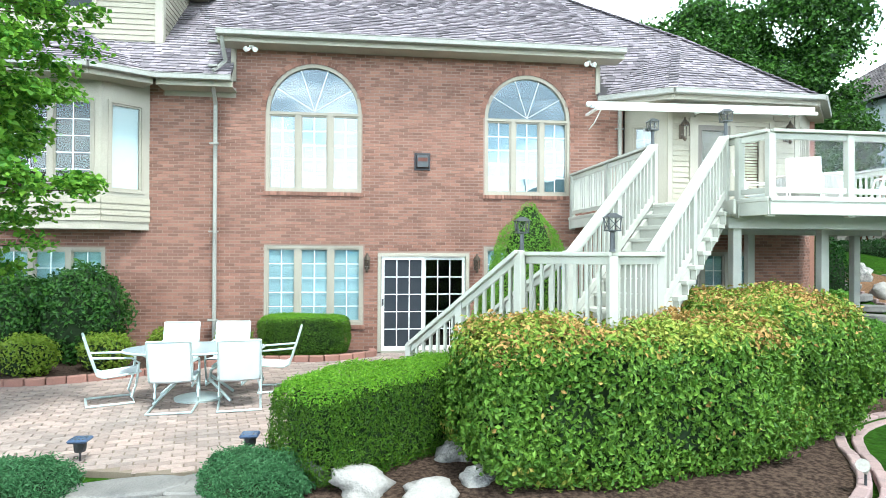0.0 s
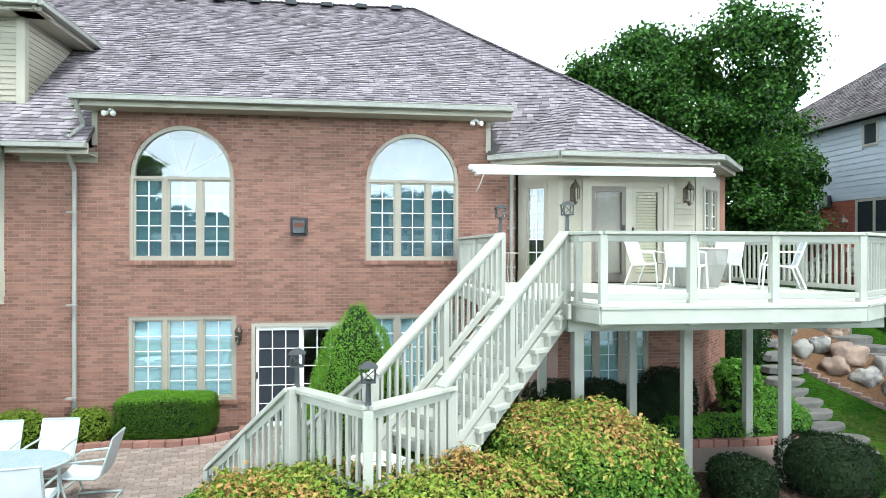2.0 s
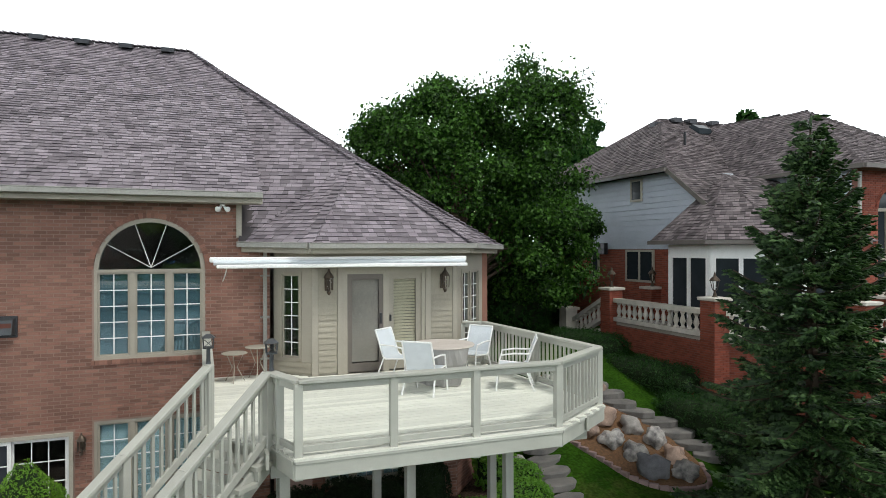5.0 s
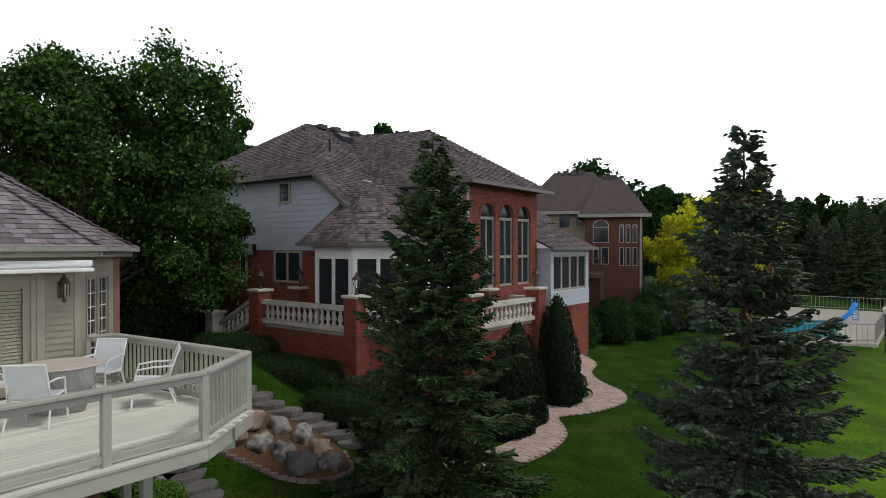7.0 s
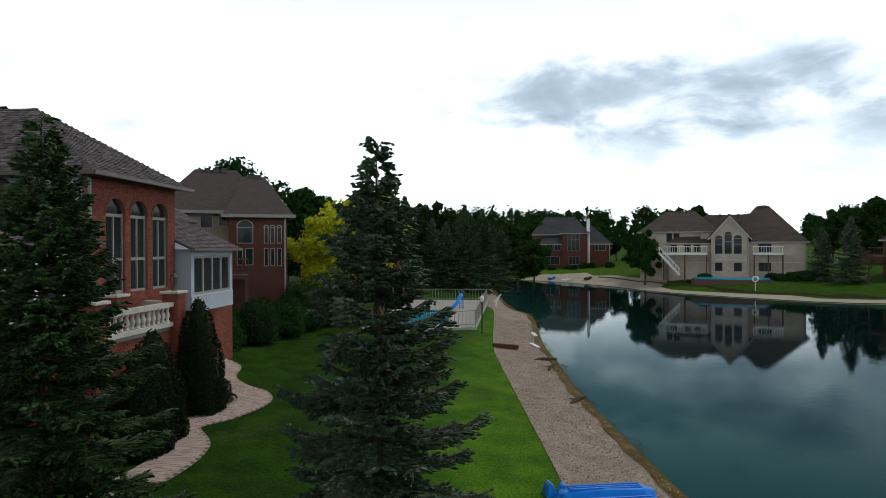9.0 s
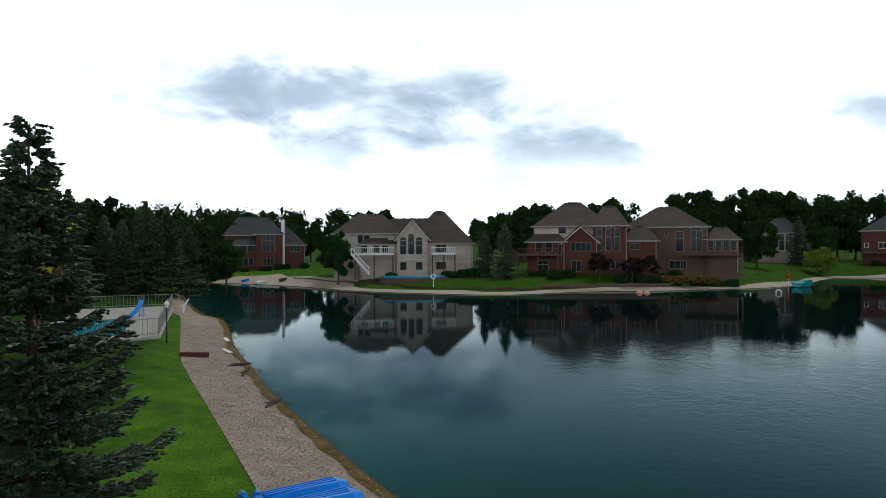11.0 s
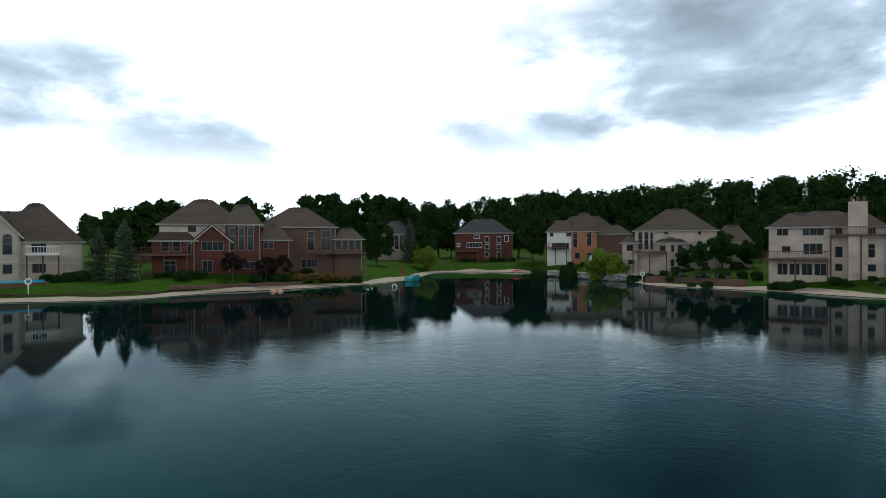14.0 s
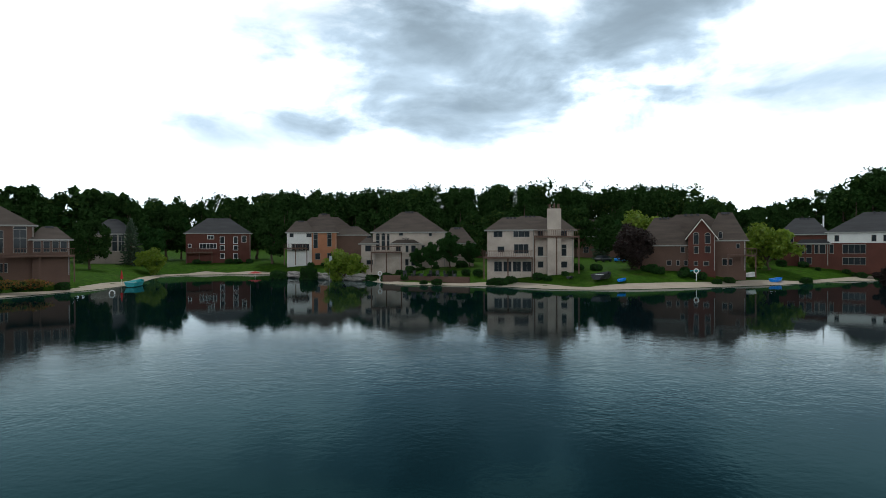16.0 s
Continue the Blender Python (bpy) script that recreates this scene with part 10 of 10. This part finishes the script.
far_d.matrix_basis = pose(*bearing(-142.6, 150), gz(*bearing(-142.6, 150))) @ Matrix.Scale(1.35, 4)
for b, d, s in ((-158.8, 120, 1.15), (-195.3, 128, 1.5), (-185.5, 180, 2.2)):
    x, y = bearing(b, d)
    copy_thing(far_d, pose(x, y, gz(x, y), 0, 0, b) @ Matrix.Scale(s, 4))
sp_f = spruce(0, 0, 0, 9.0, 2.6, 210, SPRUCE_BLUE, "bluish spruce on the far lawn", 0.14, "spruce tree", "spruces round the lake", 0.4, bulk=2.5)
sp_g = spruce(0, 0, 0, 12.0, 4.2, 211, SPRUCE_LEAF, "tall dark spruce by the pool", 0.13, "spruce tree", "spruces round the lake", 0.4, bulk=2.3)
sp_f.matrix_basis = pose(*bearing(-117.2, 101), gz(*bearing(-117.2, 101)))
for b, d, s in ((-115.3, 103, 0.85), (-141.2, 160, 1.2), (-182.0, 150, 1.1), (-84.3, 88, 1.05), (-83.0, 92, 1.1), (-107.0, 160, 1.0), (-97.0, 150, 0.8)):
    x, y = bearing(b, d)
    copy_thing(sp_f, pose(x, y, gz(x, y) - 0.1, 0, 0, b * 7) @ Matrix.Scale(s, 4))
sp_g.matrix_basis = pose(*bearing(-86.0, 86), gz(*bearing(-86.0, 86)) - 0.1)
for b, d, s in ((-87.6, 90, 1.0), (-80.5, 95, 1.1), (-77.0, 90, 0.95), (-89.3, 100, 0.85), (-74.0, 92, 1.0), (-79.0, 80, 0.75)):
    x, y = bearing(b, d)
    copy_thing(sp_g, pose(x, y, gz(x, y) - 0.1, 0, 0, b * 5) @ Matrix.Scale(s, 4))
for i, (x, y, s) in enumerate(((38.5, 1.2, 1.35), (41.5, 0.6, 1.2), (44.8, 0.6, 1.7), (36.5, 2.5, 1.2), (47.8, -0.6, 1.5), (34.6, 1.4, 0.95))):
    shrub("shrub", "leafy green shrub below the far terrace", [(x, y, s * 0.85, s, s * 0.9, s, 0, 2.2)], 2600, 0.18, DARK_LEAF, "shrub", None, 300 + i, 0.16, group="terrace shrubs")
# clipped shrubs along the far gardens
bush_me = shrub("garden_shrub", "low rounded shrub in a lakeside garden", [(0, 0, 0.7, 1.2, 1.0, 0.8, 0, 2.3)], 700, 0.32, DARK_LEAF, "shrub", None, 320, 0.12, group="lakeside shrubs")
bush_me.matrix_basis = pose(*bearing(-104.6, 112), gz(*bearing(-104.6, 112)))
r_b = np.random.default_rng(9)
for b, d in ((-164.4, 109), (-165.6, 109), (-167.0, 108), (-168.6, 108), (-169.9, 108), (-171.0, 107), (-114.2, 103), (-121.7, 100), (-122.4, 101), (-129.8, 103), (-131.0, 104), (-132.2, 104), (-133.4, 105), (-134.6, 107), (-151.0, 138), (-152.2, 134), (-156.8, 128), (-158.0, 126), (-161.4, 115), (-162.5, 112), (-166.0, 104), (-167.2, 103), (-173.5, 106), (-175.0, 105), (-180.0, 108), (-181.6, 108), (-189.0, 112), (-190.5, 113), (-198.0, 120), (-199.5, 120), (-95.8, 138), (-97.4, 140)):
    x, y = bearing(b, d)
    copy_thing(bush_me, pose(x, y, gz(x, y) - 0.1, 0, 0, b * 11) @ Matrix.Scale(r_b.uniform(0.45, 0.85) if b < -145 else r_b.uniform(0.5, 1.1), 4))
# planting along the house fronts across the water
r_f = np.random.default_rng(41)
for (hx, hy), turn_, wide_ in (((104.9, -46.7), -108.6, 10), ((90.6, -72.9), -124.9, 10), ((85.9, -86.9), -132.3, 8), ((93.0, -154.5), -148.0, 8), ((63.3, -154.1), -157.4, 9), ((34.6, -129.1), -165.5, 10), ((12.2, -116.6), -175.7, 7), ((-13.8, -123.4), 170.6, 8), ((-42.6, -144.8), 160.4, 9), ((146.7, -27.4), -95.8, 8)):
    m_h = pose(hx, hy, 0, 0, 0, turn_)
    for i in range(9):
        q = m_h @ Vector((r_f.uniform(-wide_, wide_), r_f.uniform(-4.2, -1.6), 0))
        copy_thing(bush_me, pose(q.x, q.y, gz(q.x, q.y) - 0.1, 0, 0, r_f.uniform(0, 360)) @ Matrix.Scale(r_f.uniform(0.45, 0.95), 4))
# tall clipped arborvitae by the far orange house
for i, (b, d) in enumerate(((-153.0, 128), (-155.6, 124))):
    x, y = bearing(b, d)
    shrub("arborvitae", "clump of tall clipped arborvitae on the far shore", [(x, y, gz(x, y) + 1.6, 1.6, 1.2, 2.2, 0, 4)], 1500, 0.35, DARK_LEAF, "shrub", None, 340 + i, 0.12, group="far arborvitaes")


# ---- far shore things ----
def life_ring(b, d):
    x, y = bearing(b, d)
    t = thing("life_ring", "white life ring on a post at the shore", "life ring", pose(x, y, gz(x, y), 0, 0, b), group="life rings")
    part("post", Solid().box(-0.06, -0.06, 0, 0.06, 0.06, 1.3), WHITE, t)
    part("ring", Solid().tube([(0.34 * math.cos(a), -0.1, 1.6 + 0.34 * math.sin(a)) for a in [2 * math.pi * i / 16 for i in range(17)]], 0.10, 6, False), WHITE, t)


for b, d in ((-110.6, 94), (-139.8, 99), (-152.7, 128), (-162.0, 112), (-189.9, 108)):
    life_ring(b, d)


def rowboat(b, d, mat, label, dz=0.05, s=1.0):
    x, y = bearing(b, d)
    t = thing("small_boat", label, "boat", pose(x, y, max(gz(x, y), WATER_Z) + dz, 0, 0, b + 70) @ Matrix.Scale(s, 4), group="small boats")
    secs = []
    for u, w_, h_ in ((-1.3, 0.45, 0.38), (-0.6, 0.6, 0.40), (0.4, 0.6, 0.42), (1.1, 0.35, 0.48), (1.5, 0.05, 0.52)):
        secs.append([(u, -w_, h_), (u, -w_ * 0.6, 0), (u, w_ * 0.6, 0), (u, w_, h_)])
    vs = [v for s_ in secs for v in s_]
    part("hull", Solid().add(vs, [(i * 4 + j, i * 4 + j + 1, (i + 1) * 4 + j + 1, (i + 1) * 4 + j) for i in range(4) for j in range(3)] + [(0, 3, 2, 1), (16, 17, 18, 19)]), mat, t)
    part("seat", Solid().box(-0.3, -0.5, 0.28, 0.0, 0.5, 0.34), WHITE, t)


rowboat(-93.9, 124, BLUEPLASTIC, "small blue boat on the far beach")
rowboat(-95.3, 118.5, WHITE, "white boat moored off the far beach", 0.0, 1.3)
rowboat(-97.1, 119, DARKMETAL, "dark boat on the far beach")
rowboat(-141.5, 115, TEAL, "teal boat drawn up on the far shore", 0.1, 1.9)
rowboat(-183.8, 100.6, BLUEPLASTIC, "blue boat on the far beach", 0.1, 0.9)
rowboat(-179.3, 100, DARKMETAL, "small dark boat on the far beach", 0.1, 0.7)
rowboat(-182.1, 100.4, DARKMETAL, "dark boat under a cover on the far beach", 0.1, 2.0)
rowboat(-190.0, 113, TEAL, "pale blue boat on the far shore", 0.1, 1.4)
rowboat(-194.0, 117, WHITE, "white boat on the far shore", 0.1, 1.4)
rowboat(-195.9, 118, BLUEPLASTIC, "blue boat on the far shore", 0.1, 1.3)
fx, fy = bearing(-157.44, 119)
fp = thing("flagpole", "slim pale flagpole on the far lawn", "flagpole", pose(fx, fy, gz(fx, fy)))
part("pole", Solid().tube([(0, 0, -0.2), (0, 0, 5.9)], [0.06, 0.04], 8), GUTTER, fp)
part("flag", Solid().box(-0.55, -0.015, 4.7, -0.05, 0.015, 5.7), GREYSIDE, fp, "hanging pale flag")
for i in range(2):
    x, y = bearing(-129.0 - i * 0.6, 93.0)
    tagged(new("buoy", Solid().lathe([(0.16, 0.0), (0.5, 0.22), (0.56, 0.5), (0.4, 0.85), (0.12, 0.98)], (x, y, gz(x, y)), 12).mesh("buoy", ORANGEISH, smooth=True)), "round peach-coloured float on the far beach", "float", "floats")
# stone shore wall and garden walls opposite
sw = thing("stone_wall", "pale rough stone wall along the far shore", "stone wall")
r_s = np.random.default_rng(4)
for i in range(60):
    b = -154.0 - 6.6 * (i % 30) / 30
    d = np.interp(-b, [154, 157, 160.6], [133.0, 124.0, 116.5]) + (0.8 if i >= 30 else 0)
    x, y = bearing(b, d)
    me = ROCKS[i % 6].copy()
    me.materials.clear()
    me.materials.append(PALER)
    ob = new("stone", me)
    ob.parent = sw
    s = r_s.uniform(0.45, 0.75)
    ob.matrix_basis = pose(x, y, WATER_Z + 0.35 + (0.55 if i >= 30 else 0), 0, 0, i * 40) @ Matrix.Diagonal((s * 1.4, s, s * 0.8, 1))
for b0, b1, d0, d1, z, hgt, m_, lb in ((-162.3, -170.2, 111, 103.5, -0.5, 1.1, FARBROWN, "low brown block garden wall opposite"), (-120.5, -131.5, 93.5, 97.5, -0.4, 0.5, FARBROWN, "low dark timber retaining wall opposite"), (-183.5, -190.5, 108, 113, -0.4, 0.5, FARRED, "low red block wall on the far shore")):
    p, q = bearing(b0, d0), bearing(b1, d1)
    gw_ = thing("garden_wall", lb, "garden wall", group="lakeside walls")
    part("wall", Solid().beam((*p, z), (*q, z), 0.5, hgt), m_, gw_)
ed = thing("lawn_edging", "low dark timber edging between lawn and far beach", "edging")
last = None
for b in np.arange(-98.0, -131.0, -1.1):
    ds = np.arange(70.0, 160.0, 0.5)
    px_, py_ = 4.5 - np.sin(np.radians(b)) * ds, -12.9 + np.cos(np.radians(b)) * ds
    wet = inside(LAKE, px_, py_)
    d = float(ds[np.nonzero(wet)[0].max()]) + float(np.interp(-b, [98, 104, 110], [9.5, 8.0, 4.2])) + 0.4 * math.sin(b * 1.7)
    x, y = bearing(b, d)
    p = Vector((x, y, gz(x, y) + 0.12))
    if last is not None:
        part("edging_board", Solid().beam(last, p, 0.10, 0.34), BARK, ed)
    last = p
# flowers, furniture and cars of the far gardens
fl_me = shrub("flower_bed", "bed of orange and red flowers in a lakeside garden", [(*bearing(-133.0, 103), 0.2, 5.0, 1.0, 0.5, -133, 3)], 2500, 0.30, leafy("flower_mix", (0.06, 0.12, 0.02), (0.30, 0.10, 0.03)), "flower bed", None, 360, 0.15)
for b, d, lb in ((-140.5, 118, "closed red garden parasol"), (-178.4, 112, "closed red garden parasol"), (-151.0, 140, "open red garden parasol")):
    x, y = bearing(b, d)
    um = thing("parasol", lb, "parasol", pose(x, y, gz(x, y)), group="parasols")
    part("pole", Solid().tube([(0, 0, 0), (0, 0, 2.5)], 0.03, 6), WHITE, um)
    part("canopy", Solid().lathe([(0.25 if "closed" in lb else 1.5, 1.1 if "closed" in lb else 2.2), (0.05, 2.6)], n=10), REDCLOTH, um)
for i in range(7):
    x, y = bearing(-164.3 - 0.75 * i, 106.5 - 0.3 * i)
    fu = thing("garden_chair", "dark garden chair on the far terrace", "chair", pose(x, y, 0.05, 0, 0, i * 50), group="far garden chairs")
    part("seat", Solid().box(-0.3, -0.3, 0.35, 0.3, 0.3, 0.45), DARKMETAL, fu)
    part("backrest", Solid().box(-0.3, 0.25, 0.45, 0.3, 0.32, 1.0), DARKMETAL, fu)
    part("leg_frame", Solid().box(-0.28, -0.28, 0, -0.22, 0.28, 0.35).box(0.22, -0.28, 0, 0.28, 0.28, 0.35), DARKMETAL, fu)
for b, d, m_ in ((-182.2, 138, DARKMETAL), (-183.9, 138, BLUEPLASTIC)):
    x, y = bearing(b, d)
    car = thing("car", "parked dark car beside a lake house", "car", pose(x, y, gz(x, y), 0, 0, b + 60), group="parked cars")
    part("body", Solid().add([(-2.2, -0.9, 0.35), (2.2, -0.9, 0.35), (2.2, 0.9, 0.35), (-2.2, 0.9, 0.35), (-2.2, -0.88, 0.9), (2.1, -0.88, 0.85), (2.1, 0.88, 0.85), (-2.2, 0.88, 0.9)], [(3, 2, 1, 0), (4, 5, 6, 7), (0, 1, 5, 4), (1, 2, 6, 5), (2, 3, 7, 6), (3, 0, 4, 7)]), m_, car, bevel=0.1)
    part("cabin", Solid().add([(-1.9, -0.82, 0.88), (1.0, -0.82, 0.88), (1.0, 0.82, 0.88), (-1.9, 0.82, 0.88), (-1.5, -0.7, 1.45), (0.3, -0.7, 1.45), (0.3, 0.7, 1.45), (-1.5, 0.7, 1.45)], [(4, 5, 6, 7), (0, 1, 5, 4), (1, 2, 6, 5), (2, 3, 7, 6), (3, 0, 4, 7)]), FARGLASS, car)
    for sx in (-1.35, 1.35):
        for sy in (-0.9, 0.9):
            part("wheel", Solid().tube([(sx, sy - 0.1, 0.33), (sx, sy + 0.1, 0.33)], 0.33, 12), DARKMETAL, car)
# far roofs behind the first row of houses
for b, d, w_, ev, rd in ((-120.4, 150, 15, 5.5, 10.5), (-136.6 + 14.0, 160, 12, 5.2, 9.5), (-181.5, 165, 16, 5.5, 10), (-192.8, 165, 14, 5, 9.0), (-171.0, 170, 14, 5.0, 9.5)):
    x, y = bearing(b, d)
    far_house((x, y, gz(x, y)), b, "brown house standing behind the first row", [(-w_ / 2, w_ / 2, 0, 10, ev, rd, "hip", FARBROWN, FARROOF)], [(-3, -1.6, 1.2, 2.8, 0, 0), (1.6, 3.0, 1.2, 2.8, 0, 0)])

# ---- single bricks of the wall and pavers of the patio ----
for a, z, w_, h_ in near_cells[:300]:
    share("brick", brick_piece(w_, h_), house_wall, pose(a, r_p.uniform(-0.002, 0.003), z))
pav_me = Solid().add([(*low_q[i], -0.02) for i in range(4)] + [(*top_q[i], 0.0) for i in range(4)], [(4, 5, 6, 7), (0, 1, 5, 4), (1, 2, 6, 5), (2, 3, 7, 6), (3, 0, 4, 7)]).mesh("paver", PAVER)
for x, y in PAVER_LIST:
    share("paver", pav_me, patio, pose(float(x), float(y), r_p.uniform(-0.003, 0.004)))
